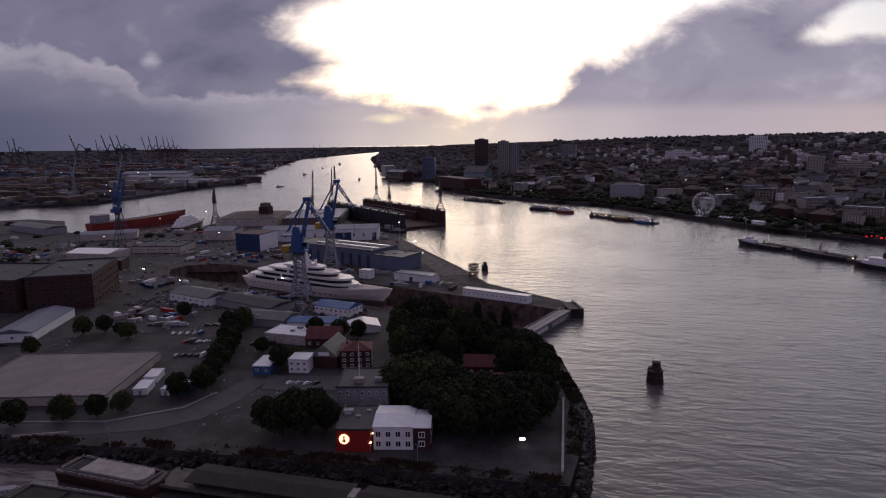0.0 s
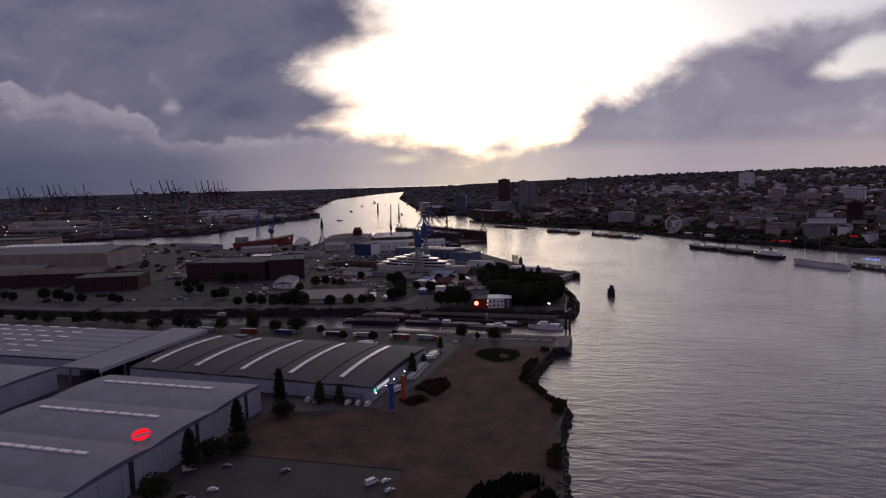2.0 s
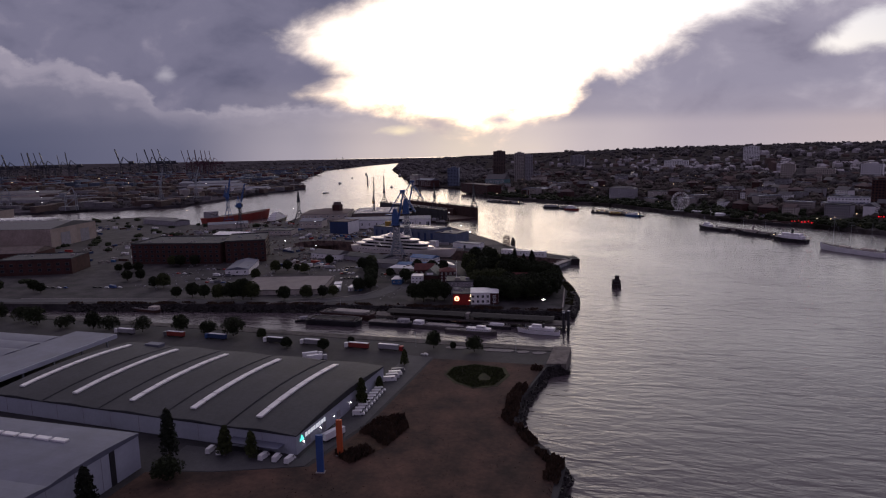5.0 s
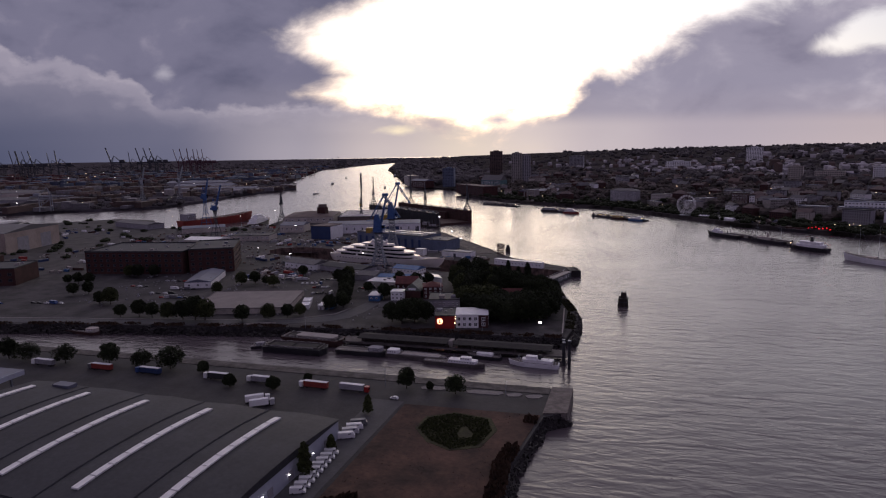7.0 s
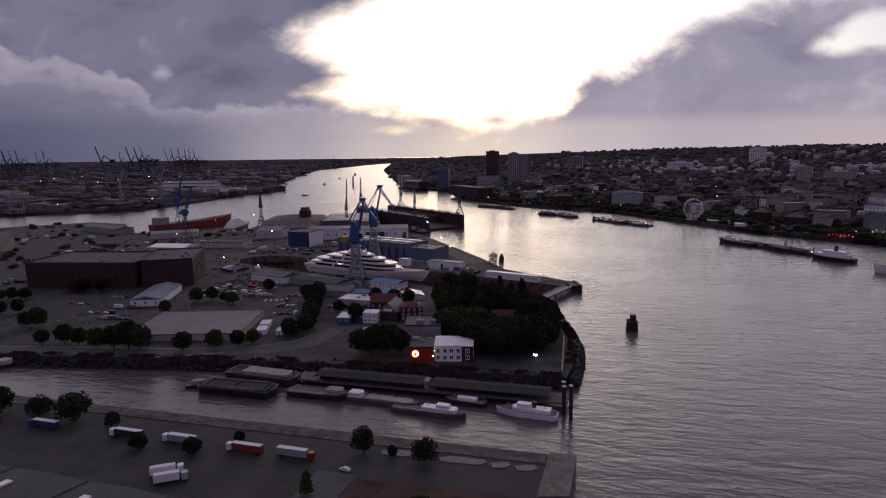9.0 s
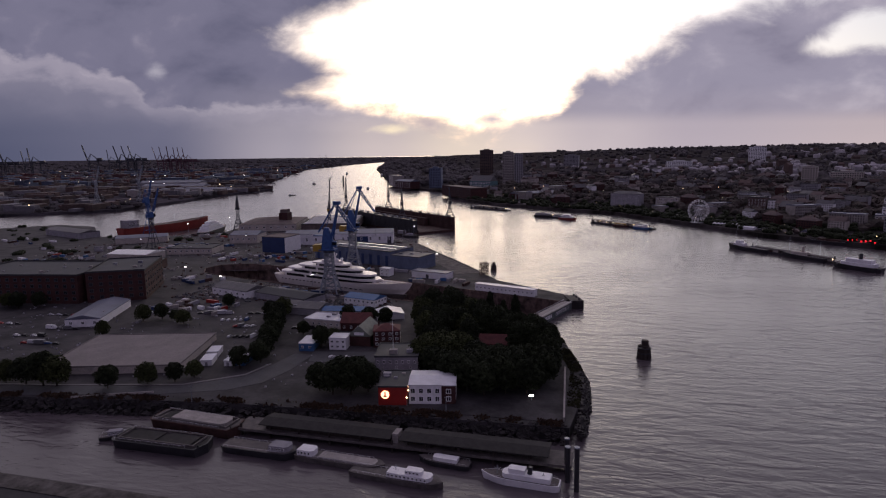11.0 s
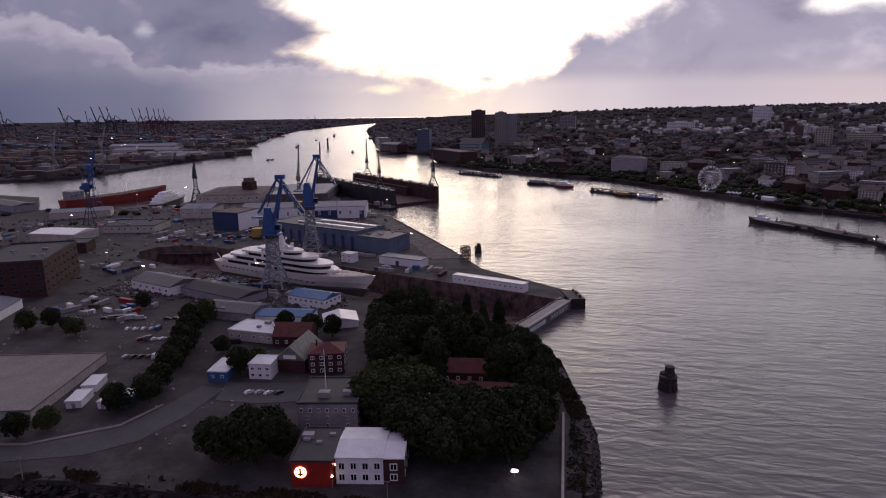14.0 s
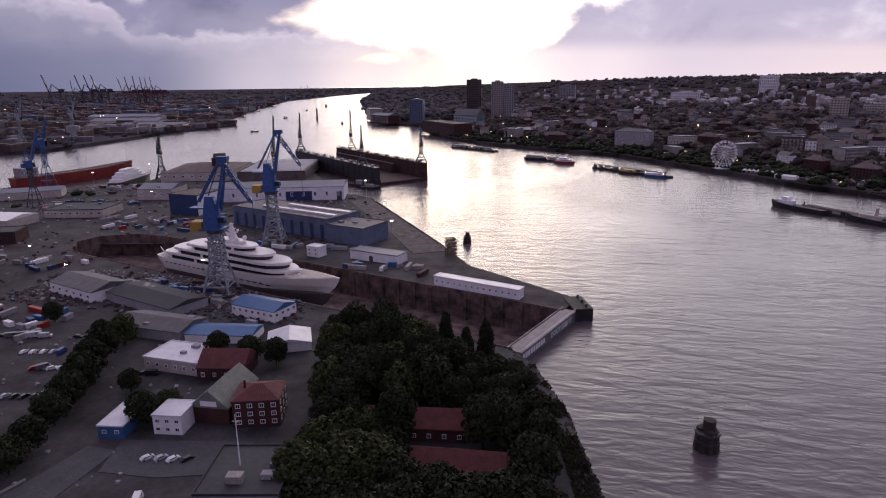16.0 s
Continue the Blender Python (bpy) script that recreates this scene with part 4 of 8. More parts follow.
def luffing_crane(x, y, turn, label, top, s=1.0):
    """A level-luffing crane: tall braced portal, slim blue turret, and a main jib whose fly jib hangs forward from the apex."""
    e = thing("harbour_crane", label, "crane", x, y, 0, turn, "shipyard cranes")
    p = top * 0.47
    crane_portal(e, 0.82 * s, p * 0.5, 0.42 * s, 0.08 * s, CRANEGREY, s)
    part("tower", lattice(bmesh.new(), (0, 0, p * 0.5), (0, 0, p), 0.78 * s, 0.66 * s, 5, 0.06 * s), CRANEGREY, e)
    part("slewing_ring", beam(bmesh.new(), (0, 0, p), (0, 0, p + 0.22 * s), 0.5 * s, 0.5 * s, 14), CRANEDARK, e)
    part("platform", box(bmesh.new(), -0.8 * s, 0.7 * s, -0.55 * s, 0.55 * s, p + 0.22 * s, p + 0.3 * s), CRANEBLUE, e)
    t0, t1 = p + 0.3 * s, top * 0.74
    bm = bmesh.new()
    lo = [bm.verts.new((px * s, py * s, t0)) for px, py in ((-0.55, -0.4), (0.35, -0.4), (0.5, -0.2), (0.5, 0.2), (0.35, 0.4), (-0.55, 0.4))]
    mid = [bm.verts.new((v.co.x * 0.85, v.co.y * 0.85, t0 + (t1 - t0) * 0.55)) for v in lo]
    hi = [bm.verts.new((v.co.x * 0.4 - 0.1 * s, v.co.y * 0.7, t1)) for v in lo]
    for ra, rb in ((lo, mid), (mid, hi)):
        for i in range(6):
            bm.faces.new((ra[i], ra[(i + 1) % 6], rb[(i + 1) % 6], rb[i]))
    bm.faces.new(hi)
    bm.faces.new(lo[::-1])
    turret = part("turret", bm, CRANEBLUE, e)
    cab = part("cabin", box(bmesh.new(), 0.42 * s, 0.85 * s, -0.5 * s, -0.08 * s, t0 + 0.25 * s, t0 + 0.75 * s), CRANEBLUE, e)
    part("cabin_window", box(bmesh.new(), 0.85 * s, 0.87 * s, -0.47 * s, -0.11 * s, t0 + 0.4 * s, t0 + 0.7 * s), GLASS, cab)
    part("cabin_window", box(bmesh.new(), 0.48 * s, 0.82 * s, -0.52 * s, -0.5 * s, t0 + 0.4 * s, t0 + 0.7 * s), GLASS, cab)
    part("counterweight", box(bmesh.new(), -1.35 * s, -0.62 * s, -0.42 * s, 0.42 * s, p + 0.12 * s, p + 0.72 * s), YELLOW, e)
    part("rear_platform", box(bmesh.new(), -1.3 * s, -0.3 * s, -0.35 * s, 0.35 * s, t1 - 0.75 * s, t1 - 0.66 * s), CRANEBLUE, turret)
    apex = Vector((1.05 * s, 0, top))
    foot = Vector((0.35 * s, 0, t0 + (t1 - t0) * 0.5))
    for sy in (-0.3, 0.3):
        part("main_jib", beam(bmesh.new(), foot + Vector((0, sy * s, 0)), apex + Vector((0, sy * 0.5 * s, 0)), 0.13 * s, 0.09 * s), CRANEBLUE, e)
        part("tie_link", beam(bmesh.new(), (-0.85 * s, sy * 0.6 * s, t1 - 0.4 * s), apex + Vector((-0.25 * s, sy * 0.5 * s, 0.1 * s)), 0.06 * s, 0.05 * s), CRANEBLUE, e)
    for f in (0.3, 0.55, 0.8):
        c = foot.lerp(apex, f)
        part("cross_bar", beam(bmesh.new(), c + Vector((0, -0.25 * s, 0)), c + Vector((0, 0.25 * s, 0)), 0.05 * s), CRANEBLUE, e)
    tip = apex + Vector((1.45 * s, 0, -2.55 * s))
    part("fly_jib", lattice(bmesh.new(), apex + Vector((-0.35 * s, 0, 0.12 * s)), tip, 0.3 * s, 0.16 * s, 6, 0.045 * s), CRANEBLUE, e)
    part("sheave_block", box(bmesh.new(), apex.x - 0.45 * s, apex.x + 0.2 * s, -0.2 * s, 0.2 * s, top - 0.08 * s, top + 0.22 * s), CRANEBLUE, e)
    part("stay", beam(bmesh.new(), (-0.2 * s, 0, t1), apex + Vector((-0.3 * s, 0, 0)), 0.035 * s, n=4), CRANEBLUE, e)
    part("hoist_rope", beam(bmesh.new(), tip, (tip.x, 0, p * 0.9), 0.018 * s, n=3), CRANEDARK, e)
    return e


def container_crane(x, y, turn, label, paint, s=1.0, up=78, group="container cranes"):
    """A ship-to-shore gantry with its boom raised."""
    e = thing("container_crane", label, "crane", x, y, 0, turn, group)
    for sx in (-1, 1):
        for sy in (-1, 1):
            part("leg", beam(bmesh.new(), (sx * 2.1 * s, sy * 1.3 * s, 0), (sx * 2.0 * s, sy * 1.1 * s, 7.2 * s), 0.2 * s), paint, e)
        part("sill_beam", beam(bmesh.new(), (sx * 2.1 * s, -1.3 * s, 2.2 * s), (sx * 2.1 * s, 1.3 * s, 2.2 * s), 0.18 * s), paint, e)
    for sy in (-1, 1):
        part("portal_beam", beam(bmesh.new(), (-2 * s, sy * 1.1 * s, 5.2 * s), (2 * s, sy * 1.1 * s, 5.2 * s), 0.18 * s), paint, e)
        part("brace", beam(bmesh.new(), (-2 * s, sy * 1.1 * s, 2.3 * s), (2 * s, sy * 1.1 * s, 5.2 * s), 0.1 * s), paint, e)
        part("stay", beam(bmesh.new(), (2 * s, sy * 1.1 * s, 7 * s), (0.9 * s, 0, 9.8 * s), 0.14 * s), paint, e)
        part("stay", beam(bmesh.new(), (-2 * s, sy * 1.1 * s, 7 * s), (0.9 * s, 0, 9.8 * s), 0.12 * s), paint, e)
    bm = bmesh.new()
    beam(bm, (-5.5 * s, 0, 6.2 * s), (2.4 * s, 0, 6.2 * s), 0.42 * s)
    part("back_girder", bm, paint, e)
    part("machine_house", box(bmesh.new(), -4.2 * s, -1.8 * s, -0.7 * s, 0.7 * s, 6.5 * s, 7.6 * s), paint, e)
    a = radians(up)
    bm = bmesh.new()
    for sy in (-0.4, 0.4):
        beam(bm, (2.4 * s, sy * s, 6.2 * s), (2.4 * s + math.cos(a) * 8 * s, sy * s, 6.2 * s + math.sin(a) * 8 * s), 0.26 * s, 0.2 * s)
    for k in range(1, 6):
        c = (2.4 * s + math.cos(a) * 8 * s * k / 6, 6.2 * s + math.sin(a) * 8 * s * k / 6)
        beam(bm, (c[0], -0.4 * s, c[1]), (c[0], 0.4 * s, c[1]), 0.12 * s)
    part("boom", bm, paint, e)
    return e


def lamp_post(x, y, h, z=0.0, lit=True, group="yard lamps", n=1):
    e = thing("lamp_post", "slender steel lamp post with a lit white head" if lit else "slender grey steel lamp post", "lamp post", x, y, z, 0, group)
    bm = bmesh.new()
    beam(bm, (0, 0, 0), (0, 0, h), 0.022, 0.012, 6)
    beam(bm, (-0.1, 0, h), (0.1, 0, h), 0.012)
    part("pole", bm, CRANEGREY, e)
    bm = bmesh.new()
    for s in (-1, 1):
        bmesh.ops.create_icosphere(bm, subdivisions=1, radius=0.045 if lit else 0.03, matrix=Matrix.Translation((0.09 * s, -0.01, h + 0.01)))
    part("lamp_head", bm, COOL if lit else CRANEGREY, e)
    return e


# ---- south shore: warehouses ----
def arched_warehouse():
    """The long hall with six shallow bays, a lengthwise arched roof edge and strip skylights."""
    L, D, H = 23.5, 12.0, 1.15
    e = thing("warehouse", "long white warehouse with dark arched roof and strip skylights", "warehouse", -24.75, 0.05, 0, -2.8)
    part("wall", box(bmesh.new(), -L / 2, L / 2, -D / 2, D / 2, -0.05, H), WHITEWALL, e)
    arch = lambda v: 0.36 * (1 - (2 * v / D) ** 2)
    nb = 5
    bm = bmesh.new()
    cols = []
    for b in range(nb):
        for f in (0.0, 0.04, 0.5, 0.96):
            cols.append((-L / 2 + L * (b + f) / nb, 0.0 if f == 0 else (0.03 if f in (0.04, 0.96) else 0.13)))
    cols.append((L / 2, 0.0))
    grid = []
    for x, up in cols:
        grid.append([bm.verts.new((x * 1.004, (-D / 2 + D * k / 16) * 1.006, H + arch(-D / 2 + D * k / 16) + up)) for k in range(17)])
    for a, b in zip(grid, grid[1:]):
        for k in range(16):
            bm.faces.new((a[k], b[k], b[k + 1], a[k + 1]))
    rim = [r[0] for r in grid] + [v for v in grid[-1][1:]] + [r[-1] for r in grid[::-1][1:]] + [v for v in grid[0][::-1][1:-1]]
    low = [bm.verts.new((v.co.x, v.co.y, H - 0.06)) for v in rim]
    for i in range(len(rim)):
        j = (i + 1) % len(rim)
        bm.faces.new((rim[i], low[i], low[j], rim[j]))
    bmesh.ops.recalc_face_normals(bm, faces=bm.faces)
    rf = part("roof", bm, GREYROOF, e)
    for b in range(nb):
        xc = -L / 2 + L * (b + 0.5) / nb - 0.75
        seg = 9
        for k in range(seg):
            v0, v1 = -D * 0.41 + D * 0.8 * k / seg, -D * 0.41 + D * 0.8 * (k + 0.93) / seg
            bm = bmesh.new()
            q = [bm.verts.new((xc + sx * 0.2, v, H + arch(v) + 0.13 + up)) for up in (0.0, 0.09) for v in (v0, v1) for sx in (-1, 1)]
            for f in ((4, 5, 7, 6), (0, 1, 5, 4), (1, 3, 7, 5), (3, 2, 6, 7), (2, 0, 4, 6)):
                bm.faces.new([q[i] for i in f])
            bmesh.ops.recalc_face_normals(bm, faces=bm.faces)
            part("skylight", bm, SKYLIGHT, rf)
        bm = bmesh.new()
        xv = -L / 2 + L * b / nb
        if b:
            strip = [[bm.verts.new((xv + dx_, v, H + arch(v) + dz_)) for dx_, dz_ in ((-0.09, 0.03), (-0.05, 0.09), (0.05, 0.09), (0.09, 0.03))] for v in (-D / 2 + D * k / 16 for k in range(17))]
            for a_, b_ in zip(strip, strip[1:]):
                for i in range(3):
                    bm.faces.new((a_[i], a_[i + 1], b_[i + 1], b_[i]))
            part("valley_gutter", bm, GREYROOF, rf)
    # doors, canopy and lit lettering bars on the walls
    for k in range(6):
        y = -D / 2 + D * (k + 0.7) / 6.5
        part("loading_door", box(bmesh.new(), L / 2, L / 2 + 0.02, y - 0.22, y + 0.22, 0.12, 0.6), GREYWALL, e)
    for k in range(10):
        x = -L / 2 + 1.5 + k * 2.2
        part("cladding_joint", box(bmesh.new(), x - 0.015, x + 0.015, -D / 2 - 0.012, -D / 2, 0, H - 0.07), GREYWALL, e)
    part("canopy", box(bmesh.new(), 7.6, 11.0, -D / 2 - 0.7, -D / 2, 0.52, 0.58), PALEROOF, e)
    part("loading_door", box(bmesh.new(), 8.6, 9.2, -D / 2 - 0.02, -D / 2, 0.05, 0.45), GREYWALL, e)
    bm = bmesh.new()
    q = [bm.verts.new(p) for p in ((L / 2 + 0.03, -D / 2 + 0.35, 0.62), (L / 2 + 0.03, -D / 2 + 0.8, 0.62), (L / 2 + 0.03, -D / 2 + 0.58, 0.98))]
    bm.faces.new(q)
    bmesh.ops.solidify(bm, geom=bm.faces[:], thickness=0.02)
    part("sign_emblem", bm, SIGNGREEN, e, "lit green triangular sign emblem")
    for k in range(8):
        y = -D / 2 + 0.98 + 0.3 * k
        part("sign_bar", box(bmesh.new(), L / 2, L / 2 + 0.03, y, y + 0.2, 0.66, 0.88), SIGNWHITE, e)
    for k in (0.06, 0.22, 0.36, 0.55, 0.75):
        bm = bmesh.new()
        bmesh.ops.create_icosphere(bm, subdivisions=1, radius=0.04, matrix=Matrix.Translation((L / 2 + 0.05, -D / 2 + D * k, 0.5)))
        part("wall_lamp", bm, COOL, e)
    part("roof_plant", box(bmesh.new(), -L / 2 + 2.6, -L / 2 + 4.0, D / 2 - 0.9, D / 2 - 0.2, H + 0.1, H + 0.34), PALEROOF, rf)
    return e


arched_warehouse()


def pale_warehouse(name, label, x0, x1, y0, y1, H, bays, strips, doors=(), rise_=0.16, fill=0.42):
    """A hall with a pale membrane roof of shallow cross-wise arches and rows of rooflights."""
    e = thing(name, label, "warehouse", (x0 + x1) / 2, (y0 + y1) / 2)
    L, D = x1 - x0, y1 - y0
    part("wall", box(bmesh.new(), -L / 2, L / 2, -D / 2, D / 2, -0.05, H), WHITEWALL, e)
    bm = bmesh.new()
    rowsv = []
    n = bays * 8
    for i in range(n + 1):
        v = -D / 2 + D * i / n
        zz = H + 0.04 + rise_ * abs(math.sin(math.pi * i / 8)) ** 0.8
        rowsv.append([bm.verts.new((-L / 2 - 0.05, v, zz)), bm.verts.new((L / 2 + 0.05, v, zz))])
    for a, b in zip(rowsv, rowsv[1:]):
        bm.faces.new((a[0], a[1], b[1], b[0]))
    for s in (0, 1):
        low = [bm.verts.new((r[s].co.x, r[s].co.y, H - 0.1)) for r in rowsv]
        for i in range(n):
            bm.faces.new((rowsv[i][s], rowsv[i + 1][s], low[i + 1], low[i]))
    for r in (rowsv[0], rowsv[-1]):
        lo = [bm.verts.new((v.co.x, v.co.y, H - 0.1)) for v in r]
        bm.faces.new((r[0], r[1], lo[1], lo[0]))
    bmesh.ops.recalc_face_normals(bm, faces=bm.faces)
    rf = part("roof", bm, PALEROOF, e)
    seed = None
    for b in range(bays):
        yc = -D / 2 + D * (b + 0.5) / bays + 0.15 * D / bays
        for k in range(strips):
            xa = -L / 2 + L * 0.1 + L * 0.72 * k / strips
            m = pose(xa + L * 0.3 / strips, yc, H + 0.02 + rise_ * 0.93)
            if seed is None:
                w = L * 0.72 / strips * fill
                bm = box(bmesh.new(), -w, w, -0.17, 0.17, 0, 0.12)
                bmesh.ops.bevel(bm, geom=[ed for ed in bm.edges], offset=0.025, segments=1, affect="EDGES")
                seed = part("rooflight", bm, SKYLIGHT, rf)
                seed.matrix_basis = m
            else:
                again("rooflight", seed, rf, m)
    for u in doors:
        part("gate", box(bmesh.new(), L / 2, L / 2 + 0.03, u - 0.17, u + 0.17, 0, H - 0.12), SHIPDARK, e)
    k = 1.2
    while k < D - 1:
        y = -D / 2 + k
        if min([abs(y - u) for u in doors] + [9]) > 0.4:
            part("cladding_joint", box(bmesh.new(), L / 2, L / 2 + 0.012, y - 0.012, y + 0.012, 0, H - 0.11), GREYWALL, e)
        k += 1.6
    return e


pale_warehouse("warehouse", "white warehouse with pale scalloped roof and rooflight rows", -34.6, -20.9, -44.0, -9.8, 1.95, 6, 9, (15.2, 9.7, 4.0, -2.0))
pale_warehouse("warehouse", "wide pale-roofed warehouse with many short rooflights", -84, -42.5, -5.2, 5.8, 1.5, 6, 12, (), 0.08, 0.27)
pale_warehouse("warehouse", "plain white warehouse with pale roof beside the yard", -84, -41.2, -24, -8.8, 1.9, 3, 10, (), 0.1)
e = thing("loading_canopy", "long pale steel loading canopy beside the warehouse", "canopy", -40.3, 0.0)
part("canopy_roof", box(bmesh.new(), -2.1, 2.2, -7.4, 7.4, 1.42, 1.56), PALEROOF, e)
for k in range(6):
    for xx in (-1.6, 1.8):
        part("post", box(bmesh.new(), xx - 0.06, xx + 0.06, -6.8 + 2.7 * k - 0.06, -6.8 + 2.7 * k + 0.06, 0, 1.42), CRANEGREY, e)
part("fascia", box(bmesh.new(), 2.2, 2.26, -7.4, 7.4, 1.2, 1.56), WHITEWALL, e)
# the red lit oval on the roof edge
e = thing("roof_sign", "red glowing oval sign standing on the roof edge", "sign", -21.6, -21.2, 2.13, 60)
bm = bmesh.new()
bmesh.ops.create_cone(bm, cap_ends=True, segments=28, radius1=0.54, radius2=0.54, depth=0.08, matrix=Matrix.Translation((0, 0, 0.52)) @ Euler((radians(90), 0, 0)).to_matrix().to_4x4() @ Matrix.Diagonal((1, 0.62, 1, 1)))
part("sign_face", bm, SIGNRED, e)
part("sign_band", box(bmesh.new(), -0.45, 0.45, -0.07, -0.042, 0.46, 0.58), WHITE, e)
for xx in (-0.35, 0.35):
    part("leg", box(bmesh.new(), xx - 0.02, xx + 0.02, -0.02, 0.02, -0.05, 0.3), CRANEGREY, e)

# the dry field on the point, its scrub, the quay edge
FIELDP = [(-10.6, 11.2), (-1.7, 11.4), (-2.55, 4.6), (-2.4, 0.9), (-1.2, -1.5), (0.9, -4.3), (0.9, -8.5), (1.6, -15), (2.2, -20), (3.4, -30), (-6, -30), (-7, -17), (-20.3, -17.2), (-20.3, -10.2), (-16.5, -9.3), (-12.0, -7.6), (-10.9, -2)]
slab("field", FIELDP, -0.06, 0.03, FIELD, "dry brown open field with bare earth", "field")
slab("grass_patch", [(-8.6, 9.6), (-7.0, 10.6), (-4.6, 10.2), (-3.9, 8.6), (-4.4, 6.2), (-6.0, 5.4), (-7.6, 6.2), (-8.8, 7.8)], 0.03, 0.045, GRASS, "dark green rough grass patch on the field", "grass")
slab("scrub_patch", [(-10.6, -1.2), (-9.2, -0.2), (-8.4, -1.8), (-8.8, -4.5), (-10.0, -6.8), (-11.2, -6.0), (-11.0, -3.5)], 0.03, 0.045, SCRUB, "brown dried scrub patch on the field", "scrub")
slab("road_yard", [(-13.0, 11.6), (-10.8, 11.6), (-11.2, -2), (-12.3, -7.6), (-16.8, -9.3), (-20.2, -9.9), (-20.2, -6.9), (-13.0, -6.9)], -0.06, 0.02, ROAD, "grey asphalt service road round the warehouse", "road")
slab("pavement_quay", [(-140, 15.4), (-1.6, 15.0), (-1.6, 16.15), (-140, 16.5)], -0.06, 0.035, material("worn_quay_paving", (0.1, 0.09, 0.085), 0.9, vary=0.5, size=5, other=(0.05, 0.042, 0.038), bump=0.4), "worn grey paving with weeds along the canal", "pavement")
for k_, (x0_, x1_) in enumerate(((-7.0, -4.6), (-4.2, -3.3), (-2.9, -1.9), (-10.3, -8.6))):
    slab("pavement_patch", [(x0_, 14.0), (x1_ - 0.3, 14.1), (x1_, 14.5), (x1_ - 0.2, 14.75), (x0_ + 0.3, 14.7), (x0_ - 0.2, 14.4)], -0.06, 0.04, KERB, "pale bare concrete patch on the quay", "pavement")
slab("car_park", [(-20.2, -17.5), (-12, -17.45), (-7.1, -17.3), (-6.1, -29.5), (-20.2, -30)], -0.06, 0.022, ASPHALT, "grey asphalt car park", "road")
slab("quay_head", [(-1.6, 11.6), (-0.1, 12.0), (-0.05, 16.25), (-1.5, 16.3)], -2.4, 0.09, STONE, "rough pale stone quay head at the canal mouth", "quay")

rnd = random.Random(5)


def scatter(name, label, category, mat, count, place, size, seed, flat_=0.6):
    """Uncounted small lumps, each a little irregular block, as one object."""
    r = random.Random(seed)
    bm = bmesh.new()
    for _ in range(count):
        x, y, z = place(r)
        s = size * r.uniform(0.5, 1.5)
        q = Euler((r.uniform(-0.5, 0.5), r.uniform(-0.5, 0.5), r.uniform(0, 6.28))).to_matrix()
        v = [bm.verts.new(Vector((x, y, z)) + q @ Vector((sx * s * r.uniform(0.6, 1), sy * s * r.uniform(0.6, 1), sz * s * flat_ * r.uniform(0.6, 1)))) for sz in (-1, 1) for sx, sy in ((-1, -1), (1, -1), (1, 1), (-1, 1))]
        for f in ((3, 2, 1, 0), (4, 5, 6, 7), (0, 1, 5, 4), (1, 2, 6, 5), (2, 3, 7, 6), (3, 0, 4, 7)):
            bm.faces.new([v[i] for i in f])
    return structure(name, bm, mat, label, category, "stuff")


def along(pts, r):
    i = r.randrange(len(pts) - 1)
    return Vector(pts[i]).lerp(Vector(pts[i + 1]), r.random())


SBANK = SOUTH[2:12]


def south_rocks(r):
    p = along(SBANK, r)
    k = r.random()
    return p.x + 0.55 * (k - 0.45), p.y, -0.1 - 0.75 * k


scatter("riprap", "dark wet boulders heaped along the river bank", "rocks", DARKSTONE, 1500, south_rocks, 0.16, 1)


def tufts(name, label, category, mat, region, count, size, seed, high=1.0, z=0.03, bare=0.15):
    """Grass, weeds or scrub: many small leaf blades over a piece of ground."""
    r = random.Random(seed)
    xs, ys = [p[0] for p in region], [p[1] for p in region]
    bm = bmesh.new()
    made = 0
    while made < count:
        x, y = r.uniform(min(xs), max(xs)), r.uniform(min(ys), max(ys))
        inside = False
        for (ax, ay), (bx, by) in zip(region, region[1:] + region[:1]):
            if (ay > y) != (by > y) and x < (bx - ax) * (y - ay) / (by - ay) + ax:
                inside = not inside
        if not inside or noise.noise((x * 0.6, y * 0.6, seed)) < -bare + 2 * bare * r.random() - (0.6 if bare == 0 else 0):
            continue
        made += 1
        s, a = size * r.uniform(0.5, 1.5), r.uniform(0, 3.14)
        c, d = math.cos(a) * s * 0.5, math.sin(a) * s * 0.5
        h = s * high * r.uniform(0.6, 1.4)
        lean = r.uniform(-0.3, 0.3) * s
        q = [bm.verts.new(p) for p in ((x - c, y - d, z - 0.01), (x + c, y + d, z - 0.01), (x + c * 0.6 + lean, y + d * 0.6 + lean, z + h), (x - c * 0.7 + lean, y - d * 0.7, z + h * 0.8))]
        bm.faces.new(q)
    return structure(name, bm, mat, label, category, "stuff")


tufts("grass", "dark green tall grass and weeds on the field", "grass", LEAFB, [(-8.4, 9.4), (-7.0, 10.4), (-4.8, 10.0), (-4.2, 8.4), (-4.6, 6.4), (-6.0, 5.6), (-7.4, 6.4), (-8.6, 7.8)], 5000, 0.1, 3, 0.6, 0.03, 0)
tufts("scrub", "dry brown scrub growing on the field", "scrub", SCRUB, [(-10.6, -1.2), (-9.2, -0.2), (-8.4, -1.8), (-8.8, -4.5), (-10.0, -6.8), (-11.2, -6.0), (-11.0, -3.5)], 3500, 0.2, 4, 1.0)
tufts("weeds", "thin dry weeds scattered over the brown field", "weeds", FIELD, FIELDP, 2600, 0.05, 6, 0.6)
tufts("bank_bushes", "dark bushes overhanging the river bank", "bushes", LEAFC, [(-3.0, -28), (3.4, -28), (2.2, -19.5), (1.0, -16.5), (-2.2, -17.5)], 4200, 0.28, 8, 1.3)
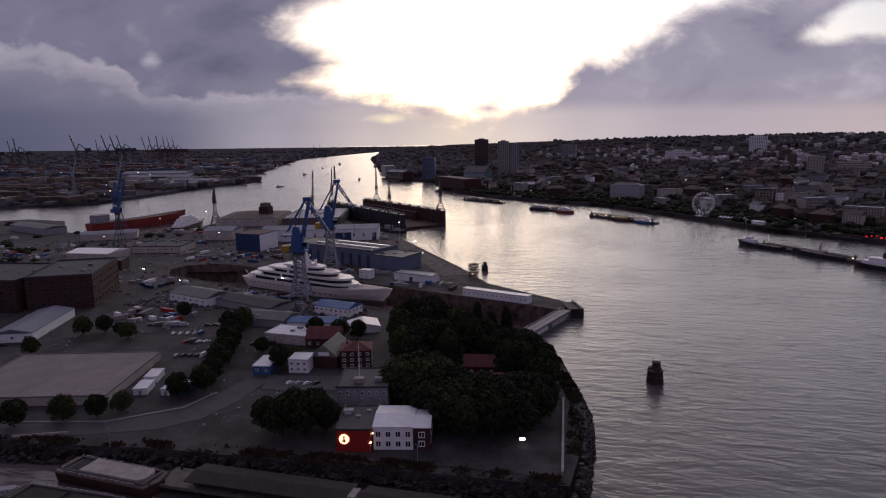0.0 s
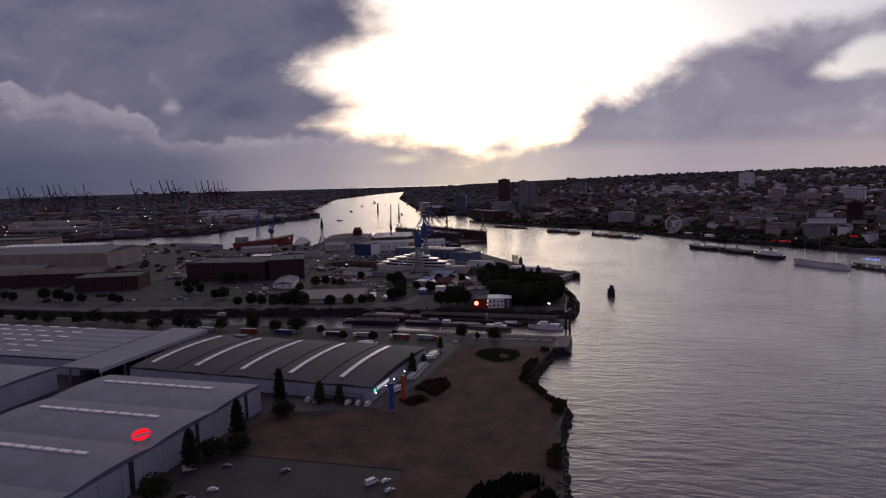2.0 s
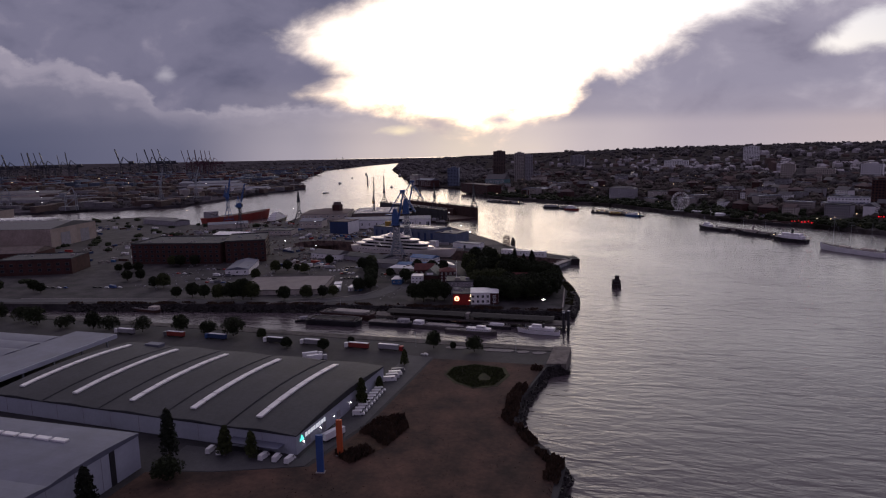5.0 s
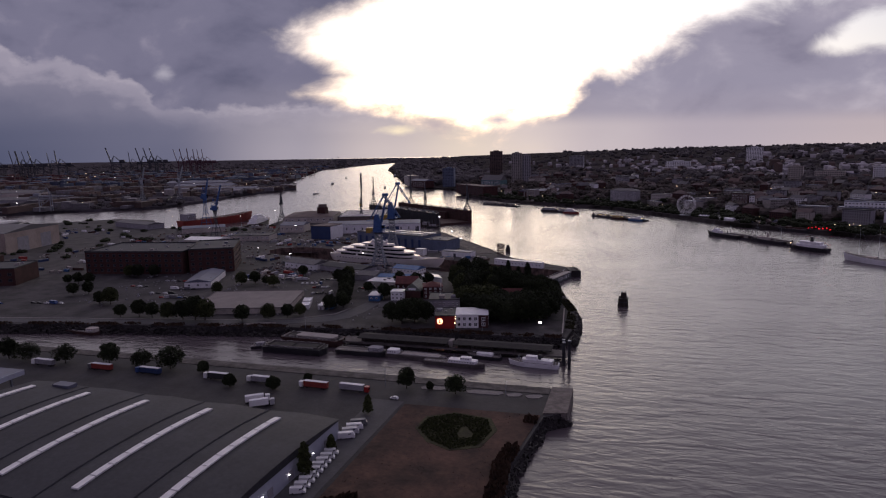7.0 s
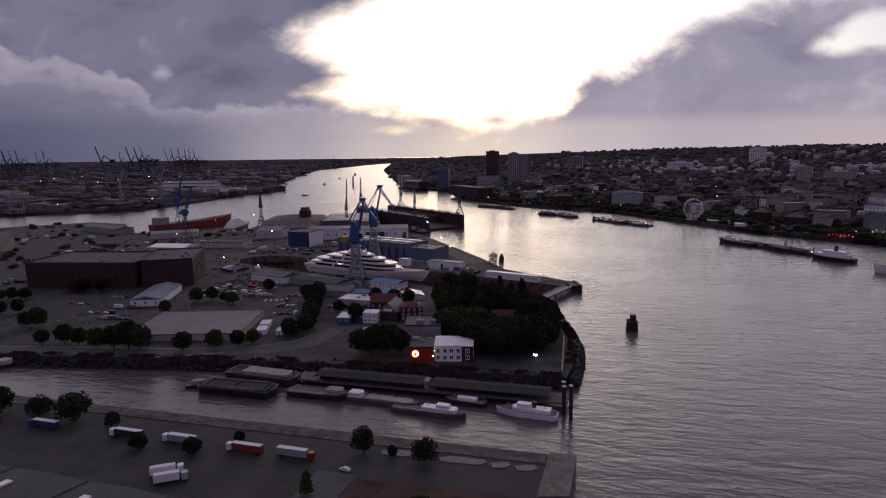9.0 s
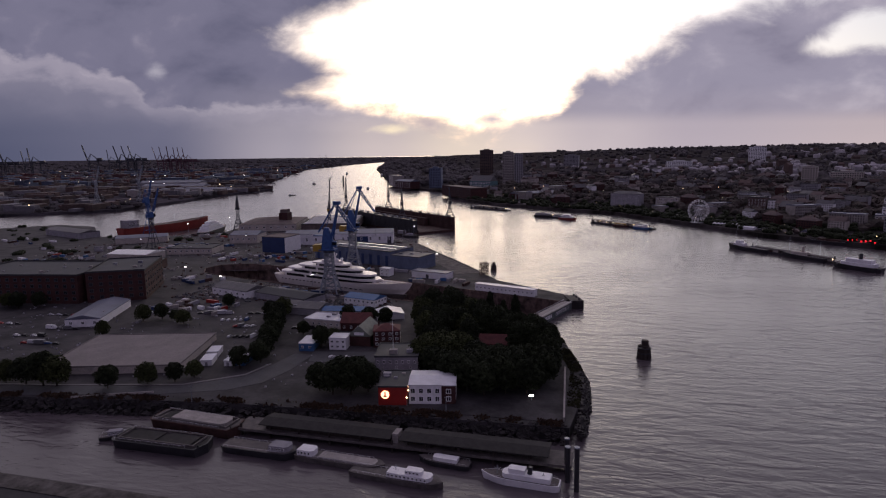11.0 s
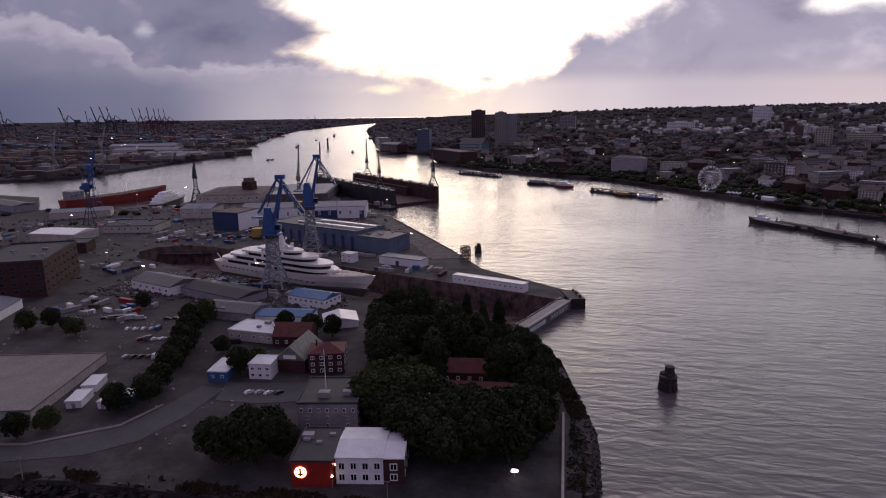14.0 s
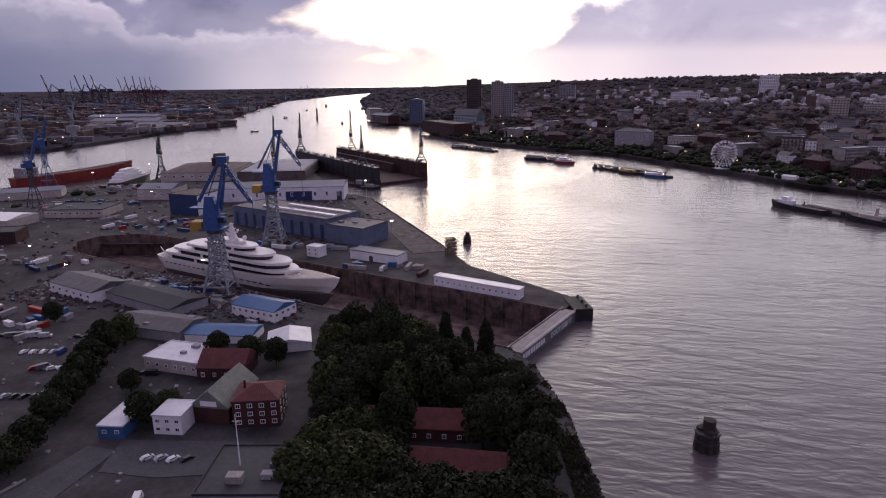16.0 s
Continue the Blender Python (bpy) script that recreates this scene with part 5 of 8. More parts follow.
tufts("bank_bushes", "dark shrubs along the top of the river bank", "bushes", SCRUB, [(-1.8, 10.8), (-2.5, 4.6), (-2.2, 1), (-0.9, -1.4), (1.2, -4.2), (1.1, -8.5), (1.9, -15), (1.2, -15), (0.4, -8.5), (0.4, -4.4), (-1.6, -1.4), (-3.1, 1), (-3.3, 4.6), (-2.4, 10.8)], 4000, 0.2, 9, 1.0)

# trees by the warehouses
for i, (x, y, h, w) in enumerate(((-20.0, -8.6, 2.9, 1.15), (-19.7, -14.6, 2.6, 1.2), (-19.6, -19.6, 2.5, 1.3))):
    tree("tall dark columnar conifer beside the white warehouse", x, y, h, w, LEAFC, 20 + i, "column", 18, 110, "conifers by the warehouse")
for i, (x, y, h, w) in enumerate(((-17.2, -7.5, 1.75, 0.95), (-15.6, -7.4, 1.55, 0.85), (-12.5, 0.9, 1.9, 0.85), (-12.4, 9.2, 1.25, 0.7), (-12.4, 3.8, 1.0, 0.6))):
    tree("young olive-green poplar beside the warehouse", x, y, h, w, LEAFB, 30 + i, "column", 16, 90, "poplars by the warehouse")
for i, (x, y, h, w) in enumerate(((-18.6, -10.6, 1.1, 1.6), (-18.2, -16.8, 1.1, 1.6), (-19.3, -18.0, 1.2, 1.6), (-19.0, -23.5, 1.5, 1.9))):
    tree("low broad dark tree in the yard", x, y, h, w, LEAF, 40 + i, "round", 14, 170, "yard trees")
for i, (x, y, h, w) in enumerate(((-11.4, 13.9, 1.5, 1.25), (-7.8, 13.7, 1.3, 1.4), (-9.7, 13.9, 0.7, 0.5), (-27.8, 13.6, 0.9, 0.9), (-18.8, 13.4, 0.7, 0.6), (-20.6, 11.6, 0.95, 1.0), (-24.0, 11.4, 0.9, 1.0))):
    tree("bushy dark tree standing on the canal quay", x, y, h, w, LEAF, 50 + i, "round", 16, 170, "quay trees")
for i in range(16):
    tree("dense dark tree in the row along the canal", -31 - 3.1 * i + rnd.uniform(-0.8, 0.8), 13.4 + rnd.uniform(-0.7, 0.6), rnd.uniform(1.1, 1.9), rnd.uniform(1.5, 2.2), LEAF, 70 + i, "round", 14, 150, "canal row trees")

# lorries, vans and cars of the south shore
truck(-25.6, 12.5, 178, CARS[0], SHIPDARK, "dark box lorry with white roof parked by the canal")
truck(-22.0, 12.6, 178, CARS[0], GREYWALL, "grey box lorry with white roof parked by the canal")
truck(-17.7, 12.5, 178, CARS[0], SHIPRED, "lorry with red trailer and white cab by the canal")
truck(-15.0, 12.6, -2, CARS[4], GREYWALL, "white-roofed lorry with red cab by the canal")
truck(-31.6, 12.4, 178, CARS[3], BLUESHEET, "blue box lorry with white roof parked by the canal")
truck(-36.0, 12.3, 178, CARS[5], SHIPRED, "lorry with dark red trailer parked by the canal")
truck(-41.5, 12.2, 178, CARS[0], GREYWALL, "grey lorry parked behind the canal trees")
truck(-12.3, -4.2, 70, CARS[0], WHITE, "white lorry at the warehouse loading doors", 9.0, None, "lorries at the warehouse")
truck(-20.6, 9.2, 35, CARS[0], WHITE, "white lorry parked behind the dark-roofed warehouse", 9.0, None, "lorries at the warehouse")
truck(-19.9, 8.6, 35, CARS[1], WHITE, "white lorry with silver cab behind the warehouse", 9.0, None, "lorries at the warehouse")
for k in range(9):
    car(-12.25 + 0.02 * k, 0.9 - 0.52 * k + 2.6, 20, CARS[0], "van", "white delivery van parked at the warehouse wall", 0.02, "vans at the warehouse")
for k in range(4):
    car(-12.3, 5.6 + 0.62 * k, 25, CARS[(0, 1, 0, 5)[k]], "bus", "", 0.0, "vans at the warehouse")
for x in (-18.3, -17.6, -14.9, -14.1, -13.3):
    car(x, -7.3, rnd.choice((85, 95)), CARS[0], "van", "white delivery van parked at the warehouse wall", 0.02, "vans at the warehouse")
car(-11.6, 11.9, 170, CARS[0], "car", "small white car parked near the canal quay")
for i, (x, y, a, c, kd) in enumerate(((-13.8, -18.7, 50, 5, "car"), (-19.6, -19.8, 40, 0, "van"), (-16.6, -21.7, 30, 0, "car"), (-8.2, -19.0, 60, 0, "van"), (-7.5, -18.6, 60, 0, "car"), (-17.6, -18.9, 20, 5, "car"), (-17.9, -22.6, 40, 2, "car"), (-17.2, -22.9, 40, 5, "car"), (-9.2, -22.8, 80, 1, "car"), (-6.9, -19.6, 60, 1, "car"))):
    car(x, y, a, CARS[c], kd, "", 0.02)
e = thing("sign_pylon", "tall blue advertising pylon at the yard entrance", "sign pylon", -11.1, -8.0, 0.0, 10, "pylons")
part("panel", box(bmesh.new(), -0.18, 0.18, -0.08, 0.08, 0, 2.1), PYLONBLUE, e)
part("foot", box(bmesh.new(), -0.24, 0.24, -0.16, 0.16, 0, 0.06), CONCRETE, e)
e = thing("sign_pylon", "tall orange advertising pylon at the yard entrance", "sign pylon", -10.9, -6.0, 0.0, 10, "pylons")
part("panel", box(bmesh.new(), -0.16, 0.16, -0.08, 0.08, 0, 2.1), ORANGE, e)
part("foot", box(bmesh.new(), -0.24, 0.24, -0.16, 0.16, 0, 0.06), CONCRETE, e)


# ---- shipyard peninsula ----
# the road along the canal, its pale kerb and the brown embankment
ROADN = [(-140, 18.9), (-66, 20.6), (-50, 23.4), (-37.5, 25.4), (-29, 27.5), (-25, 29.2), (-23.3, 31.0), (-22.6, 34), (-22.6, 37.6), (-24.2, 37.6), (-24.6, 34.6), (-25.2, 32.0), (-28.6, 29.2), (-38, 27.0), (-50, 25.0), (-66, 22.2), (-140, 20.6)]
slab("road_canal", ROADN, -0.06, 0.02, ROAD, "grey asphalt road following the canal", "road")
kb = [(-66, 22.3), (-50, 25.1), (-38, 27.1), (-28.6, 29.3), (-25.3, 32.1), (-24.7, 34.8), (-24.85, 34.9), (-25.5, 32.3), (-28.7, 29.5), (-38.05, 27.3), (-50.05, 25.3), (-66, 22.5)]
slab("kerb", kb, -0.06, 0.05, KERB, "pale raised kerb beside the canal road", "kerb")
for x_, y_, l_ in ((-31.3, 26.9, 3.6), (-33.4, 26.0, 2.4)):
    e = thing("concrete_barrier", "low pale concrete barrier along the canal road", "barrier", x_, y_, 0.02, 23, "road barriers")
    part("block", box(bmesh.new(), -l_ / 2, l_ / 2, -0.09, 0.09, 0, 0.05), CONCRETE, e)
    part("ridge", box(bmesh.new(), -l_ / 2, l_ / 2, -0.05, 0.05, 0.05, 0.12), CONCRETE, e)
slab("pavement_point", [(-9.0, 28.8), (-2.0, 29.0), (-1.4, 34.6), (-1.9, 38.5), (-2.8, 38.3), (-3.0, 32.6), (-9, 31.0)], -0.06, 0.03, YARD, "worn grey paving on the point", "pavement")
slab("car_park", [(-19.5, 36.2), (-16.6, 37.2), (-16.9, 39.6), (-23, 38.4), (-22.2, 36.0)], -0.06, 0.025, ROAD, "asphalt car park between the houses", "road")
slab("quay_shipyard", [(-19.3, 72.5), (-16.3, 74.2), (-18.2, 77.1), (-28.2, 91.4), (-33.8, 99.6), (-36, 97.2), (-26.5, 84)], -0.06, 0.03, QUAY, "pale concrete shipyard quay by the river", "quay")
bm = bmesh.new()
for k in range(40):
    a, b = Vector((-18.0, 77.0)).lerp(Vector((-33.6, 99.6)), k / 40), Vector((-18.0, 77.0)).lerp(Vector((-33.6, 99.6)), (k + 0.6) / 40)
    beam(bm, (a.x, a.y, 0.06), (b.x, b.y, 0.06), 0.07)
structure("quay_fenders", bm, DARKSTONE, "dark timber fenders along the shipyard quay", "quay")
EDGE = [(-58, 21.0), (-50, 22.7), (-37.5, 24.7), (-24, 26.9), (-10, 27.7), (-1.8, 28.1)]


def embank(r):
    p = along(EDGE, r)
    k = r.random()
    return p.x, p.y - 0.35 + 0.9 * k, -0.85 + 0.85 * k


scatter("embankment_stones", "brown stones and rubble of the canal embankment", "rocks", DARKSTONE, 1400, embank, 0.15, 11)
PBANK = [(-1.0, 28.6), (-0.9, 34.6), (-1.2, 38), (-2.2, 42), (-3.5, 46.5), (-5.4, 50.6), (-6.8, 52.4)]
scatter("riprap", "dark boulders under the wooded river bank", "rocks", DARKSTONE, 1100, lambda r: (lambda p, k: (p.x + 0.5 * (k - 0.5), p.y, -0.05 - 0.75 * k))(along(PBANK, r), r.random()), 0.15, 12)
tufts("bank_bushes", "brown weeds and bushes on the canal embankment", "bushes", SCRUB, [(-58, 21.3), (-50, 23), (-37.5, 25), (-24, 27.2), (-10, 28), (-2, 28.4), (-2, 29.2), (-10, 29.0), (-24, 28.0), (-37.5, 25.8), (-50, 23.8), (-58, 22.0)], 6000, 0.16, 13, 0.9, -0.05)
tufts("bank_bushes", "short rough grass on the river bank slope", "grass", GRASS, [(-1.2, 31), (-1.2, 38), (-2.2, 42), (-3.5, 46.5), (-5.4, 50.6), (-6.6, 50), (-4.6, 46), (-3.2, 41.8), (-2.2, 38), (-2.0, 31)], 3000, 0.12, 14, 0.5)
e = thing("flood_wall", "low pale concrete flood wall along the point", "wall", -2.3, 33.8, 0, 94)
part("coping", box(bmesh.new(), -4.6, 4.6, -0.06, 0.06, 0.22, 0.28), CONCRETE, e)
part("wall", box(bmesh.new(), -4.6, 4.6, -0.04, 0.04, -0.02, 0.22), CONCRETE, e)

# houses at the canal mouth
house("office_building", "grey rendered office block with flat roof and mast", "building", (-15.7, 33.6), (-12.7, 34.3), 3.2, 1.6, GREYWALL, GREYROOF, "flat", 0.06, [("f", 7, 1, 0.16, 0.24, 1.25, 0.4), ("f", 3, 2, 0.15, 0.2, 0.45, 0.4), ("r", 4, 2, 0.2, 0.2, 0.5, 0.5)], clutter=3)
e = thing("radio_mast", "tall thin white radio mast on the roof", "mast", -15.0, 35.6, 1.64)
bm = bmesh.new()
beam(bm, (0, 0, 0), (0, 0, 2.2), 0.028, 0.014, 6)
part("pole", bm, WHITE, e)
part("cross_arm", beam(bmesh.new(), (-0.16, 0, 1.9), (0.16, 0, 1.9), 0.01), WHITE, e)
RB = house("red_building", "red-clad building with glowing round sign", "building", (-13.75, 29.1), (-11.95, 29.5), 3.0, 1.2, REDPAINT, GREYROOF, "flat", 0.05, [], clutter=4)
bm = bmesh.new()
bmesh.ops.create_cone(bm, cap_ends=True, segments=24, radius1=0.27, radius2=0.27, depth=0.03, matrix=Matrix.Translation((-0.48, -1.53, 0.72)) @ Euler((radians(90), 0, 0)).to_matrix().to_4x4())
disc = part("sign_disc", bm, SIGNDISC, RB, "round glowing orange-white sign")
bm = bmesh.new()
box(bm, -0.52, -0.44, -1.56, -1.545, 0.54, 0.9)
box(bm, -0.6, -0.36, -1.56, -1.545, 0.6, 0.66)
part("sign_emblem", bm, REDPAINT, disc)
for sy in (-1.1, -0.3):
    bm = bmesh.new()
    bmesh.ops.create_icosphere(bm, subdivisions=1, radius=0.05, matrix=Matrix.Translation((0.98, sy, 0.85)))
    part("wall_lamp", bm, WARM, RB)
WH = house("white_house", "white two-storey house with pale metal roof", "house", (-11.9, 29.75), (-9.85, 30.2), 2.7, 1.25, WHITE, WHITEROOF, "gable_x", 0.18, [("f", 4, 2, 0.31, 0.36, 0.34, 0.54)])
house("brick_house", "dark brick house end with white-framed windows", "house", (-9.84, 30.2), (-8.95, 30.4), 2.4, 1.22, BRICK, WHITEROOF, "gable_x", 0.16, [("f", 1, 2, 0.34, 0.34, 0.35, 0.5), ("r", 3, 2, 0.26, 0.3, 0.35, 0.5)])
e = thing("terrace_lamp", "warm lamp beside the white house entrance", "lamp", -11.95, 29.45)
part("pole", beam(bmesh.new(), (0, 0, 0), (0, 0, 0.5), 0.012, n=6), CRANEGREY, e)
bm = bmesh.new()
bmesh.ops.create_icosphere(bm, subdivisions=1, radius=0.06, matrix=Matrix.Translation((0, 0, 0.54)))
part("lamp_head", bm, WARM, e)
house("flat_roof_house", "pale flat-roofed house with grey walls", "house", (-27.2, 45.2), (-23.5, 45.0), 2.4, 0.75, CREAM, WHITEROOF, "flat", 0.04, [("f", 6, 1, 0.22, 0.22, 0.4, 0.4)], clutter=3)
house("red_roof_house", "brick house with bright red tiled roof", "house", (-23.3, 44.6), (-20.7, 45.1), 2.3, 0.7, BRICK, REDTILE, "gable_x", 0.7, [("f", 4, 1, 0.2, 0.25, 0.35, 0.4)])
GB = house("gabled_house", "tall gabled house with weathered green roof", "house", (-20.8, 40.55), (-18.85, 40.7), 3.2, 0.85, BRICK, GREENROOF, "gable_y", 0.85, [])
part("white_gable", prism(bmesh.new(), [(-0.42, -1.66), (0.42, -1.66), (0.42, -1.61), (-0.42, -1.61)], 0.95, 1.2), WHITE, GB)
house("brick_house", "dark red brick house with three window rows", "house", (-18.5, 40.5), (-16.4, 41.2), 2.0, 1.35, BRICK, REDTILE, "hip", 0.4, [("f", 4, 3, 0.24, 0.22, 0.3, 0.42), ("r", 3, 3, 0.24, 0.22, 0.3, 0.42)], chimney=1)
house("container_office", "stacked white container office with flat roof", "container", (-21.9, 39.2), (-20.5, 39.4), 1.5, 0.95, WHITE, WHITEROOF, "flat", 0.02, [("f", 3, 2, 0.22, 0.18, 0.28, 0.42)])
house("container_office", "blue container with white roof on the car park", "container", (-24.2, 38.3), (-23.0, 38.5), 2.2, 0.62, BLUEROOF, WHITEROOF, "flat", 0.02, [("f", 2, 1, 0.22, 0.18, 0.35, 0.4)])
for p, q, wm, rm, lb in (((-29.9, 33.2), (-29.1, 33.5), WHITE, WHITEROOF, "white site container on the parking lot"), ((-30.7, 35.2), (-29.9, 35.5), WHITE, WHITEROOF, "white site container on the parking lot"), ((-28.1, 33.6), (-27.5, 33.7), WHITE, WHITEROOF, "white container beside the trees"), ((-27.4, 33.9), (-26.6, 34.0), BLUEROOF, WHITEROOF, "blue container with white roof beside trees")):
    house("site_container", lb, "container", p, q, 1.6, 0.4, wm, rm, "flat", 0.02, [], "site containers", doors=[("f", 0, 0.2, 0.3, GREYWALL)])
# low hall among the trees, drawn across the yard
house("low_hall", "low hall with wide flat brownish roof", "hall", (-40.4, 28.8), (-30.6, 31.6), 8.4, 0.55, CREAM, material("sandy_flat_roof", (0.2, 0.175, 0.17), 0.8, vary=0.2, size=10), "flat", 0.05, [])
house("grey_hall", "grey-roofed workshop with white gable end", "workshop", (-49.6, 40.0), (-46.6, 41.2), 8.0, 0.75, WHITE, PALEROOF, "gable_y", 0.35, [("f", 3, 1, 0.3, 0.3, 0.4, 0.4)], clutter=2)
house("grey_hall", "grey-roofed workshop with white end wall", "workshop", (-44.5, 55.9), (-39.0, 54.2), 3.2, 0.8, WHITE, SLATE, "gable_x", 0.45, [("f", 6, 1, 0.3, 0.25, 0.45, 0.4)], doors=[("r", 0, 0.6, 0.5, GREYWALL)])
house("grey_hall", "wide low hall with dark grey roof", "workshop", (-38.4, 55.0), (-31.0, 52.6), 3.2, 0.65, GREYWALL, GREYROOF, "gable_x", 0.3, [], clutter=4)
house("grey_hall", "low hall with slate-grey roof among yards", "workshop", (-33.0, 49.4), (-27.6, 49.0), 2.8, 0.65, GREYWALL, SLATE, "gable_x", 0.35, [], clutter=2)
house("blue_roof_hall", "low annex with blue metal roof", "workshop", (-27.4, 49.2), (-23.0, 49.8), 2.0, 0.5, WHITE, BLUEROOF, "gable_x", 0.25, [])
house("blue_roof_house", "white building with bright blue pitched roof", "building", (-27.2, 54.3), (-23.4, 53.4), 2.3, 0.75, WHITE, BLUEROOF, "gable_x", 0.35, [("f", 7, 1, 0.26, 0.24, 0.5, 0.4), ("r", 4, 1, 0.26, 0.24, 0.5, 0.4)])
house("white_shed", "small white shed with pale roof by the trees", "shed", (-21.2, 48.6), (-18.9, 49.8), 2.4, 0.5, WHITE, WHITEROOF, "gable_y", 0.3, [])
house("red_roof_house", "brick house with red roof under the trees", "house", (-9.8, 38.3), (-4.7, 38.8), 1.7, 0.55, BRICK, REDTILE, "gable_x", 0.55, [("f", 8, 1, 0.2, 0.22, 0.3, 0.4)])
house("red_roof_house", "brick house with red roof under the trees", "house", (-12.2, 41.0), (-7.4, 41.7), 1.8, 0.6, BRICK, REDTILE, "gable_x", 0.6, [("f", 7, 1, 0.2, 0.22, 0.3, 0.4)])

# the big dark brick works and its neighbours
house("brick_works", "large dark red brick works with flat roof", "factory", (-70.5, 46.0), (-56.2, 48.4), 9.0, 3.1, BRICK, GREYROOF, "flat", 0.15, [("f", 15, 4, 0.42, 0.4, 0.55, 0.7)], frame_mat=CRANEDARK, clutter=9)
house("brick_works", "tall dark red brick wing with flat roof", "factory", (-55.6, 49.0), (-50.2, 51.8), 9.5, 3.3, BRICK, GREYROOF, "flat", 0.15, [("f", 6, 4, 0.42, 0.4, 0.6, 0.72), ("r", 8, 4, 0.42, 0.4, 0.6, 0.72)], frame_mat=CRANEDARK, clutter=5)
house("brick_workshop", "dark brick workshop with flat roof by the road", "factory", (-83, 33.6), (-73.5, 37.4), 6, 2.2, BRICK, GREYROOF, "flat", 0.1, [("f", 8, 2, 0.5, 0.4, 0.7, 0.8)], frame_mat=CRANEDARK, clutter=5)
house("brick_workshop", "long brown workshop with monitor roof", "factory", (-108, 34), (-85, 41.5), 6, 2.1, BRICK, BROWNROOF, "gable_x", 0.7, [("f", 14, 1, 0.7, 0.5, 1.2, 0.8)], frame_mat=CRANEDARK)
house("beige_hall", "huge beige shipbuilding hall with grey roof", "hall", (-126, 52), (-99.8, 58.5), 15, 3.6, BEIGE, SLATE, "gable_x", 0.9, [], doors=[("r", -0.4, 3.0, 2.6, GREYWALL), ("r", 0.45, 3.0, 2.6, GREYWALL)])
house("beige_hall", "tall beige hall with long flat roof", "hall", (-168, 68), (-139, 76), 12, 4.6, BEIGE, GREYROOF, "flat", 0.2, [])
house("beige_hall", "low dark-roofed hall beside the basin", "hall", (-128, 44), (-106, 48), 5, 1.5, CREAM, SLATE, "gable_x", 0.6, [])
house("grey_hall", "long quay shed with dark roof", "hall", (-113, 98), (-100, 93.5), 4, 1.1, GREYWALL, SLATE, "gable_x", 0.4, [])
e = thing("saw_roof", "long roof of bright glazed skylight rows", "roof", -121, 66, 4.0, 14)
for k in range(18):
    bm = box(bmesh.new(), -12 + 1.3 * k, -11.3 + 1.3 * k, -2.6, 2.6, 0.2, 0.55)
    part("rooflight", bm, SKYLIGHT, e)
part("curb", box(bmesh.new(), -12.4, 11.8, -2.8, 2.8, 0, 0.2), SLATE, e)

# halls round the dry dock
BH = house("blue_hall", "long blue-grey corrugated shipbuilding hall", "hall", (-43.9, 81.4), (-29.7, 76.2), 5.2, 2.1, BLUEGREY, SLATE, "flat", 0.06, [], doors=[("f", -0.9 + 0.2 * k, 0.5, 1.5, BLUESHEET) for k in range(10)], clutter=3)
part("rooflight", box(bmesh.new(), -4, 7.2, -1.2, -0.7, 2.15, 2.32), SKYLIGHT, BH)
part("rooflight", box(bmesh.new(), -2, 7.4, 0.9, 1.4, 2.15, 2.32), SKYLIGHT, BH)
house("blue_hall", "lower blue-grey end hall with flat roof", "hall", (-29.5, 75.6), (-25.0, 74.2), 4.2, 1.75, BLUEGREY, SLATE, "flat", 0.06, [], clutter=3)
house("white_hall", "long white hall with low pale roof", "hall", (-55.4, 92.6), (-37.2, 98.4), 6.2, 1.8, WHITE, PALEROOF, "gable_x", 0.45, [("f", 12, 1, 0.34, 0.6, 0.9, 0.6)], doors=[("f", 0.35, 3.6, 1.3, BLUESHEET), ("f", 0.93, 0.7, 1.2, CRANEDARK)])
CU = house("blue_shed", "blue corrugated cube shed with brown roof", "shed", (-55.2, 85.1), (-50.9, 84.7), 4.6, 2.5, BLUESHEET, BROWNROOF, "flat", 0.05, [])
part("white_end", box(bmesh.new(), 2.16, 2.2, -2.28, 2.28, 0.0, 2.45), WHITE, CU)
house("white_shed", "low white shed with pale flat roof on the quay", "shed", (-24.6, 69.9), (-19.6, 68.6), 1.7, 0.8, WHITE, PALEROOF, "flat", 0.03, [], doors=[("f", -0.1, 0.4, 0.5, CRANEDARK)])
house("white_shed", "long white shed along the dock edge", "shed", (-14.9, 63.75), (-7.8, 61.5), 0.9, 0.75, WHITE, WHITEROOF, "flat", 0.02, [("f", 14, 1, 0.18, 0.16, 0.4, 0.4)])
house("site_container", "small white cabin by the dock", "container", (-29.0, 69.9), (-27.6, 69.5), 1.1, 0.95, WHITE, WHITEROOF, "flat", 0.02, [("f", 2, 2, 0.2, 0.18, 0.3, 0.4)])
house("round_roof_hall", "pale hall with low curved roof", "hall", (-66.5, 93.0), (-61.5, 94.0), 5, 1.5, CREAM, PALEROOF, "gable_x", 0.5, [("f", 5, 1, 0.4, 0.4, 0.8, 0.5)], clutter=2)
house("grey_hall", "low workshop with dark flat roof", "workshop", (-69.5, 80.0), (-62.3, 81.6), 5.0, 0.95, CREAM, GREYROOF, "flat", 0.06, [("f", 8, 1, 0.4, 0.3, 0.55, 0.5)], clutter=4)
house("yellow_shed", "pale yellow storage shed with light roof", "shed", (-75.0, 73.2), (-68.2, 73.6), 4.6, 1.0, CREAM, SKYLIGHT, "gable_x", 0.35, [])
house("brick_house", "small dark brick building with flat roof", "building", (-64.2, 67.2), (-61.4, 68.4), 3.0, 1.2, BRICK, GREYROOF, "flat", 0.06, [("f", 5, 2, 0.28, 0.28, 0.4, 0.45)], frame_mat=CRANEDARK)
